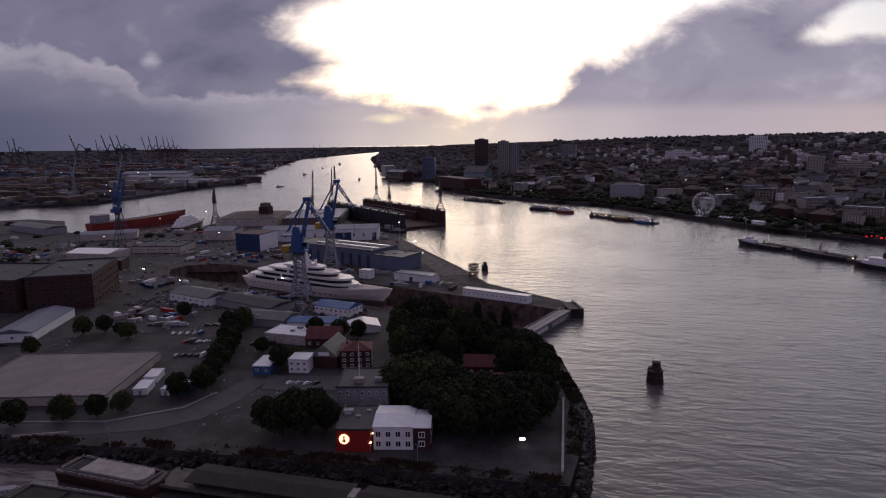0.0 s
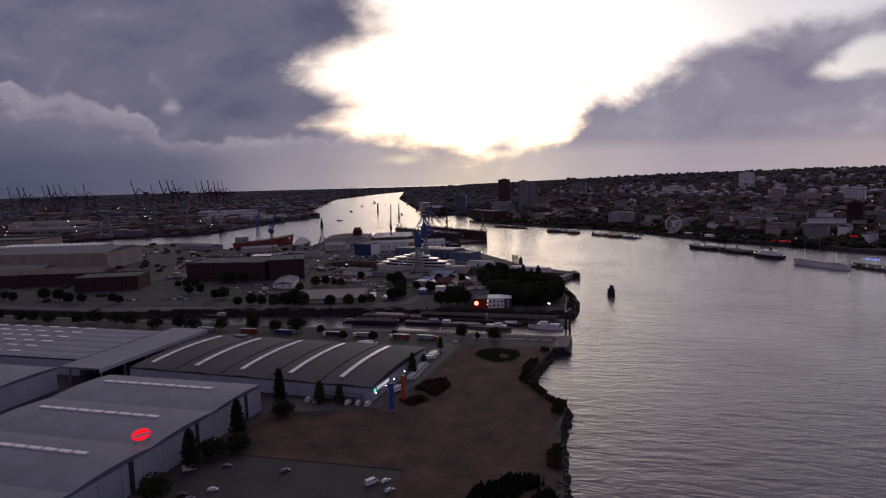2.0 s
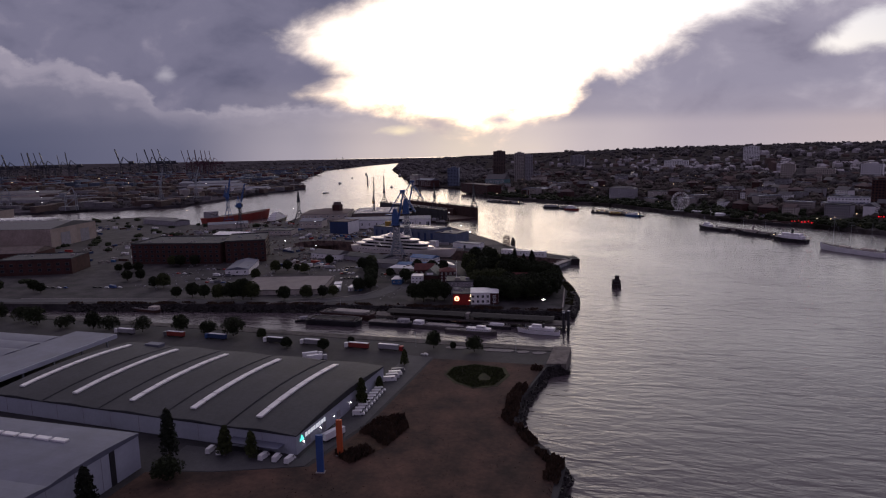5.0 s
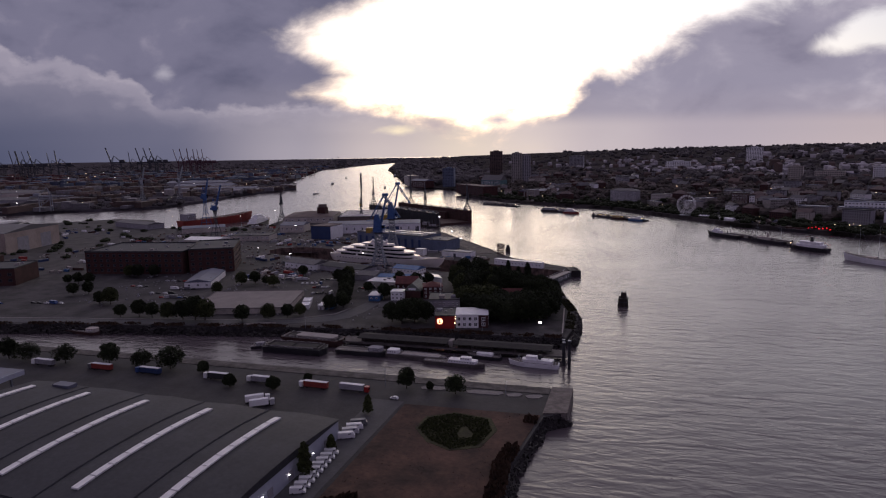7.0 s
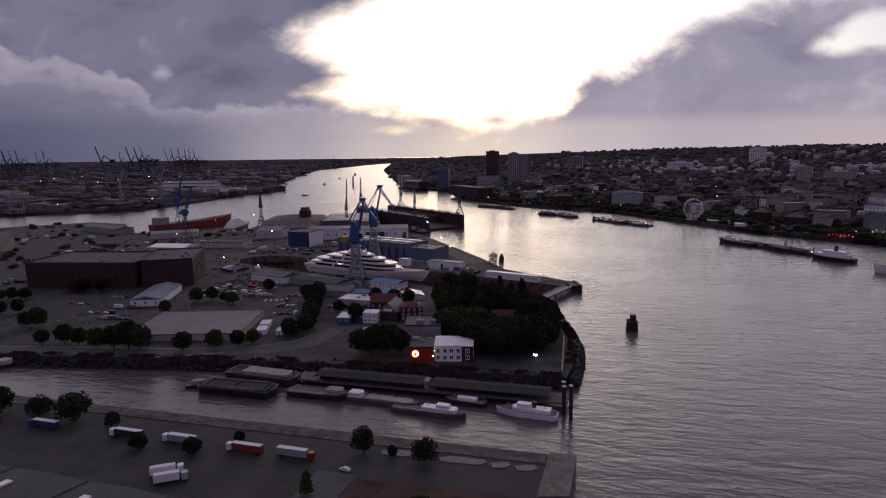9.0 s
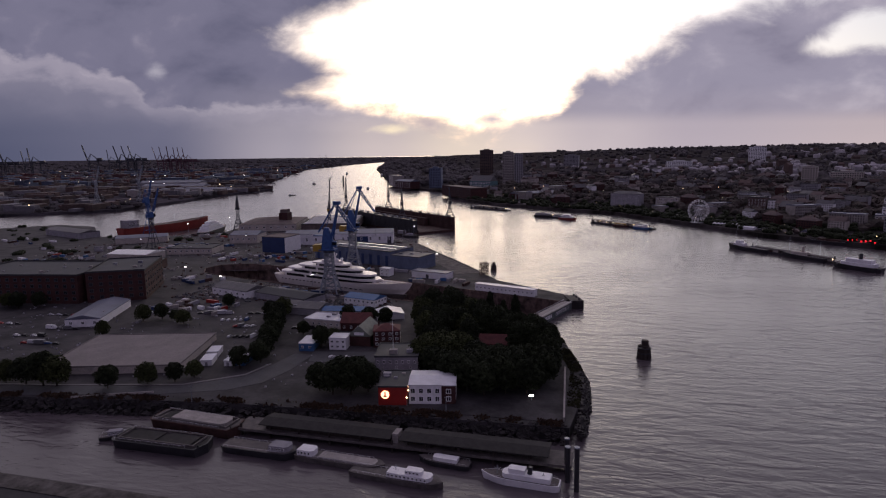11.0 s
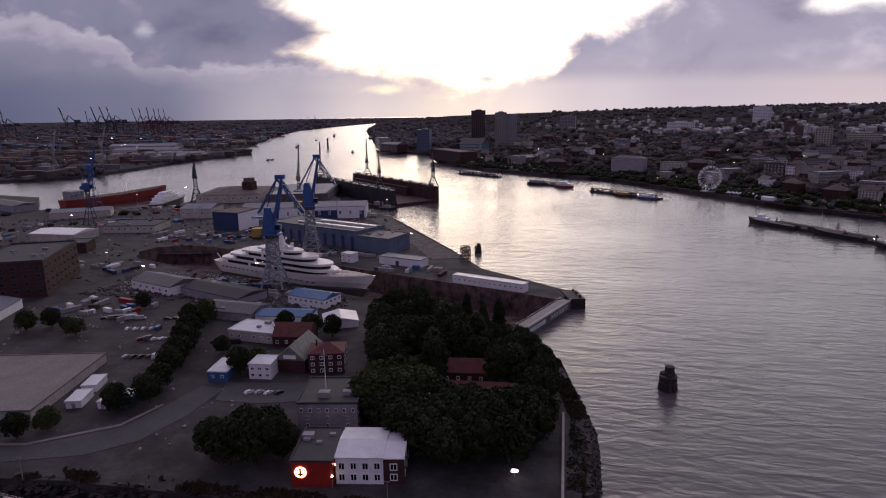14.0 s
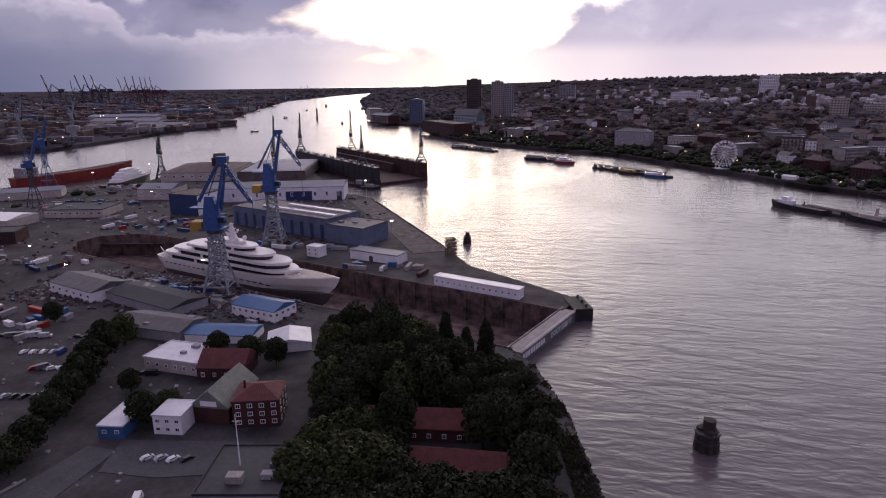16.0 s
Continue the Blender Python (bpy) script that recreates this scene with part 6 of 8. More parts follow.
house("grey_hall", "long pale-walled store by the basin", "workshop", (-87.0, 88.2), (-79.8, 93.2), 4, 1.0, CREAM, PALEROOF, "gable_x", 0.4, [])
house("grey_hall", "wide brown-roofed store by the river", "workshop", (-74.5, 108.5), (-63.2, 112.0), 14, 1.4, CREAM, BROWNROOF, "hip", 0.9, [("f", 8, 1, 0.5, 0.4, 0.8, 0.5)])
SR = house("saw_roof_hall", "long hall with rows of pale rooflights", "hall", (-61.8, 111.4), (-51.0, 114.6), 17, 1.4, BROWNROOF, GREYROOF, "flat", 0.05, [])
for k in range(13):
    part("rooflight", box(bmesh.new(), -5.2, 5.2, -8 + 1.25 * k, -7.72 + 1.25 * k, 1.45, 1.62), SKYLIGHT, SR)
e = thing("brick_tower", "square dark brick tower above the sheds", "tower", -67.6, 115.6)
part("shaft", box(bmesh.new(), -1.0, 1.0, -1.0, 1.0, 0, 3.4), BRICK, e)
part("crown", box(bmesh.new(), -0.75, 0.75, -0.75, 0.75, 3.4, 4.1), BROWNROOF, e)

# dock gate with its lettering
gv = Vector(DF1) - Vector(DN1)
ga = math.degrees(math.atan2(gv.y, gv.x))
gc = (Vector(DF1) + Vector(DN1)) / 2
G = thing("dock_gate", "grey-green steel dock gate with white lettering", "dock gate", gc.x + 0.3, gc.y - 0.1, 0, ga)
GL = gv.length + 0.5
part("gate_body", box(bmesh.new(), -GL / 2, GL / 2, -0.45, 0.45, -2.3, -0.08), material("gate_green_steel", (0.11, 0.135, 0.125), 0.6, vary=0.25, size=4), G)
part("walkway", box(bmesh.new(), -GL / 2, GL / 2, -0.5, 0.5, -0.08, 0.0), CONCRETE, G)
bm = bmesh.new()
for s in (-0.48, 0.48):
    beam(bm, (-GL / 2, s, 0.16), (GL / 2, s, 0.16), 0.012, n=4)
    for k in range(28):
        x = -GL / 2 + GL * k / 27
        beam(bm, (x, s, 0), (x, s, 0.16), 0.008, n=3)
part("railing", bm, WHITE, G)


def words(text, size, mat, parent, m):
    cu = bpy.data.curves.new("lettering", "FONT")
    cu.body, cu.size, cu.extrude = text, size, 0.01
    tmp = bpy.data.objects.new("lettering", cu)
    me = bpy.data.meshes.new_from_object(tmp)
    bpy.data.objects.remove(tmp)
    bpy.data.curves.remove(cu)
    me.materials.append(mat)
    ob = new("lettering", me)
    ob.parent = parent
    ob.matrix_basis = m
    return ob


words("DOCK ELBE 17", 0.52, WHITE, G, pose(0.1, -0.47, -0.58, 90, 0, 0))
for k in range(9):
    part("lettering_bar", box(bmesh.new(), -GL / 2 + 0.25 + 0.36 * k, -GL / 2 + 0.5 + 0.36 * k, -0.47, -0.452, -0.57, -0.22), WHITE, G)
# piers at the mouth of the dock
e = thing("pier", "dark concrete pier head beside the dock gate", "pier", -3.5, 61.6, 0, 20)
part("pier_body", box(bmesh.new(), -0.7, 0.7, -1.4, 1.4, -2.4, 0.1), DARKSTONE, e)
for k in range(3):
    part("bollard", beam(bmesh.new(), (0.3, -1 + k, 0.1), (0.3, -1 + k, 0.35), 0.09, n=8), SHIPDARK, e)
e = thing("stair_tower", "steel scaffold stair tower on the quay", "scaffold", -15.6, 72.4, 0, 30)
bm = bmesh.new()
lattice(bm, (0, 0, 0), (0, 0, 1.7), 0.9, 0.9, 5, 0.035)
part("frame", bm, RUST, e)
for k in range(5):
    part("platform", box(bmesh.new(), -0.42, 0.42, -0.42, 0.42, 0.32 * (k + 1), 0.32 * (k + 1) + 0.03), RUST, e)


# ---- the yacht in the dry dock ----
def capsule(x0, x1, w, tail=0.25, n=12):
    """Deck outline: rounded bow at x1, softly rounded stern at x0."""
    pts = [(x0 + tail * w * (1 - math.cos(t)) * 0.5, 0) for t in (0,)]
    out = []
    nose = w * 0.95
    for i in range(n + 1):
        t = -math.pi / 2 + math.pi * i / n
        out.append((x1 - nose + nose * math.cos(t), w / 2 * math.sin(t)))
    for i in range(5):
        t = math.pi / 2 + math.pi * i / 4
        out.append((x0 + tail * w + tail * w * math.cos(t), w / 2 * math.sin(t)))
    return out


yx, yy = (-21.3 - 41.3) / 2, (60.0 + 66.2) / 2
Y = thing("motor_yacht", "huge cream motor yacht standing in the dry dock", "yacht", yx, yy, 0, -17.2)
part("hull", hull_mesh(bmesh.new(), 20.9, 3.1, -0.3, 0.82, 0.36, 0.05, 0.5, 0.84, 34, rake=1.5), YACHT, Y)
# Shade of the dock on the lower hull is put into a dark colour.
part("hull_bottom", hull_mesh(bmesh.new(), 19.4, 2.62, -1.9, -0.28, 0.36, 0.05, 0.2, 0.72, 34, rake=2.4), material("dark_hull_primer", (0.1, 0.085, 0.08), 0.7, vary=0.3, size=5), Y, "lower hull with the dock's shade in its colour")
part("keel_blocks", box(bmesh.new(), -8.5, 7, -0.3, 0.3, -2.2, -1.9), DARKWOOD, Y)
part("foredeck", hull_mesh(bmesh.new(), 20.3, 2.9, 0.80, 0.845, 0.36, 0.05, 0.5, 1.0, 34), TEAK, Y)
tiers = [(-9.5, 5.9, 2.85, 0.84, 1.36), (-8.3, 5.2, 2.65, 1.36, 1.88), (-6.6, 3.4, 2.3, 1.88, 2.36), (-4.4, 1.5, 1.8, 2.36, 2.78)]
for x0, x1, w, z0, z1 in tiers:
    zm = z0 + (z1 - z0) * 0.58
    part("window_band", prism(bmesh.new(), capsule(x0 + 0.6, x1 - 0.3, w - 0.12), z0, zm), GLASS, Y)
    bm = prism(bmesh.new(), capsule(x0, x1, w), zm, z1)
    bmesh.ops.bevel(bm, geom=[ed for ed in bm.edges if abs(ed.verts[0].co.z - ed.verts[1].co.z) < 1e-5], offset=0.05, segments=2, affect="EDGES")
    dk = part("deck_tier", bm, YACHT, Y)
    for s in (-1, 1):
        for k in range(3):
            part("fin", box(bmesh.new(), x0 + 1.2 + (x1 - x0) * 0.22 * k, x0 + 1.5 + (x1 - x0) * 0.22 * k, s * (w / 2 - 0.06) - 0.03, s * (w / 2 - 0.06) + 0.03, z0, zm), YACHT, dk)
for k in range(12):
    window(Y, -8.6 + 0.62 * k, -1.545, 0.42, 0, 0.34, 0.13, YACHT, 0, "porthole")
for k in range(6):
    window(Y, 0.4 + 0.75 * k, -1.53, 0.2, 0, 0.5, 0.12, YACHT, 0, "porthole")
bm = bmesh.new()
prism(bm, capsule(-3.0, 0.2, 1.0), 2.78, 3.05)
beam(bm, (-1.2, 0, 3.0), (-1.4, 0, 4.3), 0.4, 0.16, 8)
beam(bm, (-1.3, -0.6, 3.55), (-1.3, 0.6, 3.55), 0.06)
beam(bm, (-1.35, -0.4, 3.9), (-1.35, 0.4, 3.9), 0.05)
mast_ = part("radar_mast", bm, YACHT, Y)
for dx_, dy_, dz_, r_ in ((-3.9, -0.45, 3.22, 0.22), (-3.9, 0.45, 3.22, 0.22), (-2.0, -0.4, 3.2, 0.19), (-2.0, 0.4, 3.2, 0.19), (-3.05, 0.0, 4.3, 0.16), (-3.0, -0.6, 3.7, 0.12), (-3.0, 0.6, 3.7, 0.12)):
    bm = bmesh.new()
    bmesh.ops.create_icosphere(bm, subdivisions=2, radius=r_, matrix=Matrix.Translation((dx_ + 1.7, dy_, dz_)))
    part("radar_dome", bm, WHITE, mast_, round_=True)
bm = bmesh.new()
for r0 in (0.95, 0.6):
    for k in range(28):
        a0, a1 = 2 * math.pi * k / 28, 2 * math.pi * (k + 1) / 28
        beam(bm, (7.0 + r0 * 1.3 * math.cos(a0), r0 * 0.75 * math.sin(a0), 1.1), (7.0 + r0 * 1.3 * math.cos(a1), r0 * 0.75 * math.sin(a1), 1.1), 0.035)
part("foredeck_ring", bm, WHITE, Y)
part("foredeck_bulwark", box(bmesh.new(), 5.4, 5.7, -0.9, 0.9, 0.9, 1.14), YACHT, Y)
part("tender_crane", beam(bmesh.new(), (-9.4, -0.9, 0.8), (-10.2, -0.9, 1.5), 0.04, n=6), WHITE, Y)

# cranes of the shipyard
luffing_crane(-30.7, 58.4, 10, "blue luffing crane with yellow counterweight on grey portal", 10.4, 1.25)
luffing_crane(-34.0, 73.0, 14, "tall blue luffing crane behind the yacht", 11.2, 1.25)
harbour_crane(-77.0, 86.0, 70, "dark blue quay crane by the basin", CRANEBLUE, CRANEDARK, 6.2, 4.2, 72, counter=CRANEBLUE)
harbour_crane(-76.5, 111.5, 120, "grey quay crane beside the river", CRANEDARK, CRANEDARK, 5.4, 1.8, 60, s=1.2, counter=CRANEDARK)
harbour_crane(-90.5, 101.5, 80, "tall blue gantry crane over the red ship", CRANEBLUE, CRANEBLUE, 7.5, 3.4, 75, s=1.1, counter=CRANEBLUE)
harbour_crane(-58.5, 118.0, 100, "slender grey quay crane with steep jib", CRANEDARK, CRANEDARK, 4.2, 6.0, 80, s=0.9)


# ---- the floating dock ----
FD = thing("floating_dock", "long rusty floating dock with dark side walls", "floating dock", -48.2, 130.0, WZ, -42.0)
part("pontoon", box(bmesh.new(), -17.6, 17.6, -5.0, 5.0, -0.3, 0.5), RUST, FD)
for s, mat in ((-1, SHIPDARK), (1, RUST)):
    wl = part("side_wall", box(bmesh.new(), -17.4, 17.4, s * 4.6 - 0.5, s * 4.6 + 0.5, 0.5, 3.0), mat, FD)
    for yy_ in (s * 4.6 - 0.45, s * 4.6 + 0.45):
        part("rail", beam(bmesh.new(), (-17.2, yy_, 3.3), (17.2, yy_, 3.3), 0.035, n=3), CRANEGREY, wl)
        post = part("rail_post", beam(bmesh.new(), (0, 0, 3.0), (0, 0, 3.3), 0.035, n=4), CRANEGREY, wl)
        post.matrix_basis = pose(-17.2, yy_, 0)
        for k in range(1, 16):
            again("rail_post", post, wl, pose(-17.2 + 34.4 * k / 15, yy_, 0))
    for k in range(13):
        x = -16.4 + 2.7 * k
        part("deck_lamp", beam(bmesh.new(), (x, s * 4.6 - 0.3, 3.0), (x, s * 4.6 - 0.3, 3.55), 0.07, 0.12, 6), CONCRETE if k % 2 else CRANEGREY, wl)
    for k in range(16):
        x = -16.5 + 2.2 * k
        part("rib", box(bmesh.new(), x - 0.07, x + 0.07, s * 4.6 - 0.56, s * 4.6 + 0.56, 0.5, 2.9), mat, wl)
    for k in range(9):
        x = -15.5 + 3.9 * k
        part("deck_box", box(bmesh.new(), x - 0.3, x + 0.3, s * 4.6 - 0.2, s * 4.6 + 0.2, 3.0, 3.3), mat, wl)
part("inner_wall", box(bmesh.new(), -15.0, 9.0, 2.9, 3.6, 0.5, 2.2), RUST, FD)
# the mooring pier before the floating dock's end, with its posts and a tug
e = thing("pier", "dark timber mooring pier with tall posts", "pier", -40.2, 113.4, WZ, -20)
part("deck", box(bmesh.new(), -3.4, 3.4, -0.6, 0.6, 0.25, 0.5), DARKWOOD, e)
for k in range(8):
    part("post", beam(bmesh.new(), (-3.2 + 0.9 * k, 0.5 if k % 2 else -0.5, -0.5), (-3.2 + 0.9 * k, 0.5 if k % 2 else -0.5, 1.0 + 0.35 * (k % 3)), 0.13, n=7), DARKWOOD, e)
part("hut", box(bmesh.new(), -1.4, 0.2, -0.45, 0.45, 0.5, 1.1), GREYWALL, e)
ship("tug", "small dark harbour tug at the mooring pier", "boat", -38.4, 111.6, -15, 3.2, 1.0, 0.4, SHIPDARK, [(-0.6, 0.7, 0.6, 0.4, 0.85, GREYWALL)], masts=((-0.2, 1.3),), group="yard boats")
rot = Matrix.Rotation(radians(-42), 4, "Z")
for lx, ly, jl, up in ((-15.5, -4.6, 4.2, 74), (-11.0, 4.6, 4.6, 76), (12.2, -4.6, 3.0, 80), (16.3, 4.6, 2.8, 82)):
    v = rot @ Vector((lx, ly, 0))
    harbour_crane(-48.2 + v.x, 130 + v.y, 110, "grey dock crane on the floating dock wall", CRANEDARK, CRANEDARK, 3.4, jl, up, WZ + 3.0, CRANEDARK, "floating dock cranes", 1.09)

# ---- vessels ----
ship("cargo_ship", "large red-hulled ship under repair at the quay", "ship", -94.6, 112.0, 74, 22, 3.4, 1.9, SHIPRED, [(-10.0, -7.0, 2.6, 1.9, 3.4, GREYWALL)], masts=((2, 2.2), (9.5, 2.6)), sheer=0.6, deck_mat=RUST)
ship("motor_yacht", "white multi-deck motor yacht moored at the yard", "yacht", -82.2, 111.0, 102, 13, 2.4, 1.0, SHIPDARK, [(-5.5, 3.2, 2.1, 1.0, 1.45, WHITE), (-4.8, 2.2, 1.9, 1.5, 1.95, WHITE), (-4.0, 1.2, 1.6, 2.0, 2.4, WHITE), (-3.0, 0.2, 1.2, 2.45, 2.8, WHITE)], masts=((-1.5, 3.2),), sheer=0.3, deck_mat=TEAK)
ship("barge", "rusty flat barge moored in the canal", "barge", -24.6, 22.2, 0, 6.0, 1.9, 0.55, SHIPDARK, [], bow=0.04, sheer=0, stern=0.02, deck_mat=TAR, group="canal barges")
ship("barge", "dark flat barge with pale cargo behind another", "barge", -24.2, 24.9, -4, 6.2, 1.8, 0.6, RUST, [(-1.5, 2.4, 1.2, 0.6, 0.8, CONCRETE)], bow=0.04, sheer=0, stern=0.02, group="canal barges")
ship("work_boat", "small dark tug beside the barges", "boat", -28.2, 22.6, 30, 2.0, 0.7, 0.22, SHIPDARK, [(-0.5, 0.3, 0.45, 0.22, 0.5, GREYWALL)], group="canal boats")
ship("barge", "dark covered barge at the canal jetty", "barge", -18.6, 22.8, -2, 4.6, 1.2, 0.4, SHIPDARK, [(0.8, 2.0, 0.8, 0.4, 0.75, GREYWALL)], bow=0.1, sheer=0.05, group="canal barges")
ship("river_boat", "long grey inland freighter with white wheelhouse", "boat", -13.6, 22.7, -4, 5.4, 1.0, 0.32, DECK, [(-2.5, -1.5, 0.75, 0.32, 0.65, WHITE), (-1.2, 2.2, 0.7, 0.32, 0.42, CONCRETE)], bow=0.15, sheer=0.08, group="canal boats")
ship("river_boat", "white and grey river boat with deckhouse", "boat", -10.0, 21.7, -5, 5.2, 0.95, 0.3, DECK, [(-0.4, 2.0, 0.7, 0.3, 0.58, WHITE), (0.6, 1.5, 0.5, 0.58, 0.8, WHITE)], bow=0.15, sheer=0.08, group="canal boats", masts=((0, 0.6),))
ship("river_boat", "low dark pleasure boat behind the freighter", "boat", -8.0, 23.9, 175, 3.0, 0.8, 0.28, SHIPDARK, [(-0.8, 0.6, 0.5, 0.28, 0.5, WHITE)], group="canal boats")
ship("passenger_ship", "white old passenger boat with window row", "boat", -3.7, 22.9, 176, 4.1, 0.95, 0.36, WHITE, [(-1.6, 0.9, 0.72, 0.36, 0.62, WHITE), (-0.3, 0.6, 0.5, 0.62, 0.86, WHITE)], masts=((1.2, 0.5), (-1.2, 0.4)), funnel=(-0.5, 0.6, 0.4, SHIPDARK), group="canal boats")
ship("work_boat", "flat work boat with lit cabin on the canal", "boat", -48.6, 23.0, -6, 4.4, 1.2, 0.3, RUST, [(0.9, 2.0, 0.8, 0.3, 0.65, CREAM)], bow=0.08, sheer=0, group="canal boats")
# jetty with its roof, piles
J = thing("jetty", "long dark timber jetty with grey deck in canal", "jetty", -11.2, 25.3, WZ, -0.6)
part("deck", box(bmesh.new(), -10.2, 10.0, -0.85, 0.85, 0.35, 0.5), DECK, J)
for k in range(11):
    for s in (-0.7, 0.7):
        part("post", beam(bmesh.new(), (-9.8 + 1.95 * k, s, -0.4), (-9.8 + 1.95 * k, s, 0.75), 0.07, n=7), DARKWOOD, J)
part("shed", box(bmesh.new(), -8.2, -0.6, -0.55, 0.6, 0.5, 0.85), DARKWOOD, J)
part("ticket_hut", box(bmesh.new(), -0.1, 0.25, -0.5, 0.3, 0.5, 1.05), CONCRETE, J)
for x0 in (-4.3, 4.6):
    rf_ = part("shed_roof", roof_mesh(bmesh.new(), 8.3, 1.7, 0.85, "gable_x", 0.14), TAR, J)
    rf_.location.x = x0
for k in range(12):
    part("shed_post", box(bmesh.new(), -7.6 + 1.4 * k, -7.54 + 1.4 * k, -0.55, -0.49, 0.5, 0.86), DARKWOOD, J)
for x, y, h in ((-0.85, 22.8, 2.3), (-1.35, 23.6, 1.9), (-1.5, 25.0, 1.7)):
    e = thing("mooring_pile", "thick dark steel mooring pile in the water", "pile", x, y, WZ, 0, "mooring piles")
    part("shaft", beam(bmesh.new(), (0, 0, -0.6), (0, 0, h), 0.13, n=10), SHIPDARK, e)
    part("cap", beam(bmesh.new(), (0, 0, h), (0, 0, h + 0.06), 0.15, n=10), CRANEGREY, e)


def dolphin(x, y, label, s=1.0):
    """A cluster of raking timber piles bound together, with a small lantern post."""
    e = thing("mooring_dolphin", label, "dolphin", x, y, WZ, 0, "mooring dolphins")
    r = random.Random(3)
    for k in range(9):
        a = 2 * math.pi * k / 9
        part("timber_post", beam(bmesh.new(), (math.cos(a) * 0.5 * s, math.sin(a) * 0.5 * s, -0.6), (math.cos(a) * 0.34 * s, math.sin(a) * 0.34 * s, (1.0 + r.uniform(-0.12, 0.12)) * s), 0.16 * s, n=8), DARKWOOD, e)
    part("core_post", beam(bmesh.new(), (0.05, 0, -0.6), (0.05 * s, 0, 1.5 * s), 0.34 * s, 0.28 * s, 9), DARKWOOD, e)
    for zz in (0.45, 0.85):
        part("band", beam(bmesh.new(), (0, 0, zz * s), (0, 0, (zz + 0.07) * s), 0.58 * s, 0.56 * s, 12), SHIPDARK, e)
    part("lantern_post", beam(bmesh.new(), (-0.2 * s, 0, 1.0 * s), (-0.2 * s, 0, 1.65 * s), 0.03, n=5), CRANEGREY, e)
    return e


dolphin(3.2, 45.0, "dark weathered timber mooring dolphin in the river")
dolphin(-15.9, 80.8, "dark timber mooring dolphin off the shipyard quay", 0.75)

# ---- trees of the peninsula: a few grown, the others copied ----
POINTW = [(-13.4, 36.2), (-8.6, 31.8), (-4.2, 32.6), (-3.5, 36), (-3.9, 41.5), (-5.4, 46.0), (-7.4, 48.8), (-11.5, 51.2), (-17.2, 50.4), (-16.4, 46.2), (-13.8, 42)]
KINDS = [tree("dense dark broadleaf tree in the riverside wood", -9.8, 35.0, 2.1, 2.0, LEAF, 201, "round", 18, 220, "riverside wood"),
         tree("tall dark tree in the riverside wood", -6.0, 44.0, 2.6, 1.9, LEAF, 202, "round", 20, 220, "riverside wood"),
         tree("olive-green broad tree in the riverside wood", -12.4, 39.6, 2.0, 2.2, LEAFB, 203, "round", 18, 220, "riverside wood"),
         tree("slender dark poplar in the riverside wood", -8.0, 49.5, 2.9, 1.3, LEAF, 204, "column", 20, 200, "riverside wood")]


def inside(p, poly):
    r = False
    for (ax, ay), (bx, by) in zip(poly, poly[1:] + poly[:1]):
        if (ay > p[1]) != (by > p[1]) and p[0] < (bx - ax) * (p[1] - ay) / (by - ay) + ax:
            r = not r
    return r


def plant(x, y, kind, s, r, group=None, label=None):
    t = copy_thing(KINDS[kind], Matrix.LocRotScale((x, y, 0), Euler((0, 0, r.uniform(0, 6.28))), (s, s, s * r.uniform(0.9, 1.12))))
    if label:
        tagged(t, label, group=group)
    return t


r = random.Random(77)
grown = [(-9.8, 35.0), (-6, 44), (-12.4, 39.6), (-8, 49.5)]
tries = 0
while len(grown) < 92 and tries < 6000:
    tries += 1
    p = (r.uniform(-18.5, -2.5), r.uniform(31, 53.5))
    if not inside(p, POINTW) or min((p[0] - g[0]) ** 2 + (p[1] - g[1]) ** 2 for g in grown) < 1.2:
        continue
    # the two red-roofed houses stand in a clearing
    if -9.9 < p[0] < -4.4 and 36.4 < p[1] < 41.0 or -12.6 < p[0] < -7.0 and 40.9 < p[1] < 43.9:
        continue
    grown.append(p)
    k = 3 if p[1] > 45 and r.random() < 0.12 else (1 if p[1] > 40 and r.random() < 0.5 else (2 if p[0] < -10.0 and r.random() < 0.75 else 0))
    plant(*p, k, (r.uniform(0.75, 0.95) if p[0] > -8.5 or k == 3 else r.uniform(0.95, 1.25)) if p[1] > 43 else (r.uniform(1.05, 1.3) if p[1] < 37 else r.uniform(0.85, 1.12)), r)
for x, y, s in ((-18.6, 30.6, 0.95), (-17.4, 30.1, 1.05), (-16.2, 30.4, 1.1), (-15.3, 31.2, 0.9), (-17.6, 31.8, 1.0), (-16.4, 32.0, 0.95)):
    plant(x, y, 0, s, r, "trees by the road", "broad dark tree beside the canal road")
for x, y, s in ((-33.4, 27.6, 0.62), (-31.2, 28.9, 0.55), (-39.8, 26.9, 0.8), (-38.4, 27.0, 0.85), (-37.4, 27.2, 0.75), (-41.5, 26.8, 0.6), (-43.6, 27.0, 0.55), (-45.2, 27.0, 0.6), (-29.6, 29.8, 0.5), (-52.6, 31.1, 0.65), (-54.0, 31.0, 0.5), (-47.0, 26.4, 0.5)):
    plant(x, y, 0 if r.random() < 0.7 else 2, s * 1.35, r, "trees along the road", "round dark tree beside the canal road")
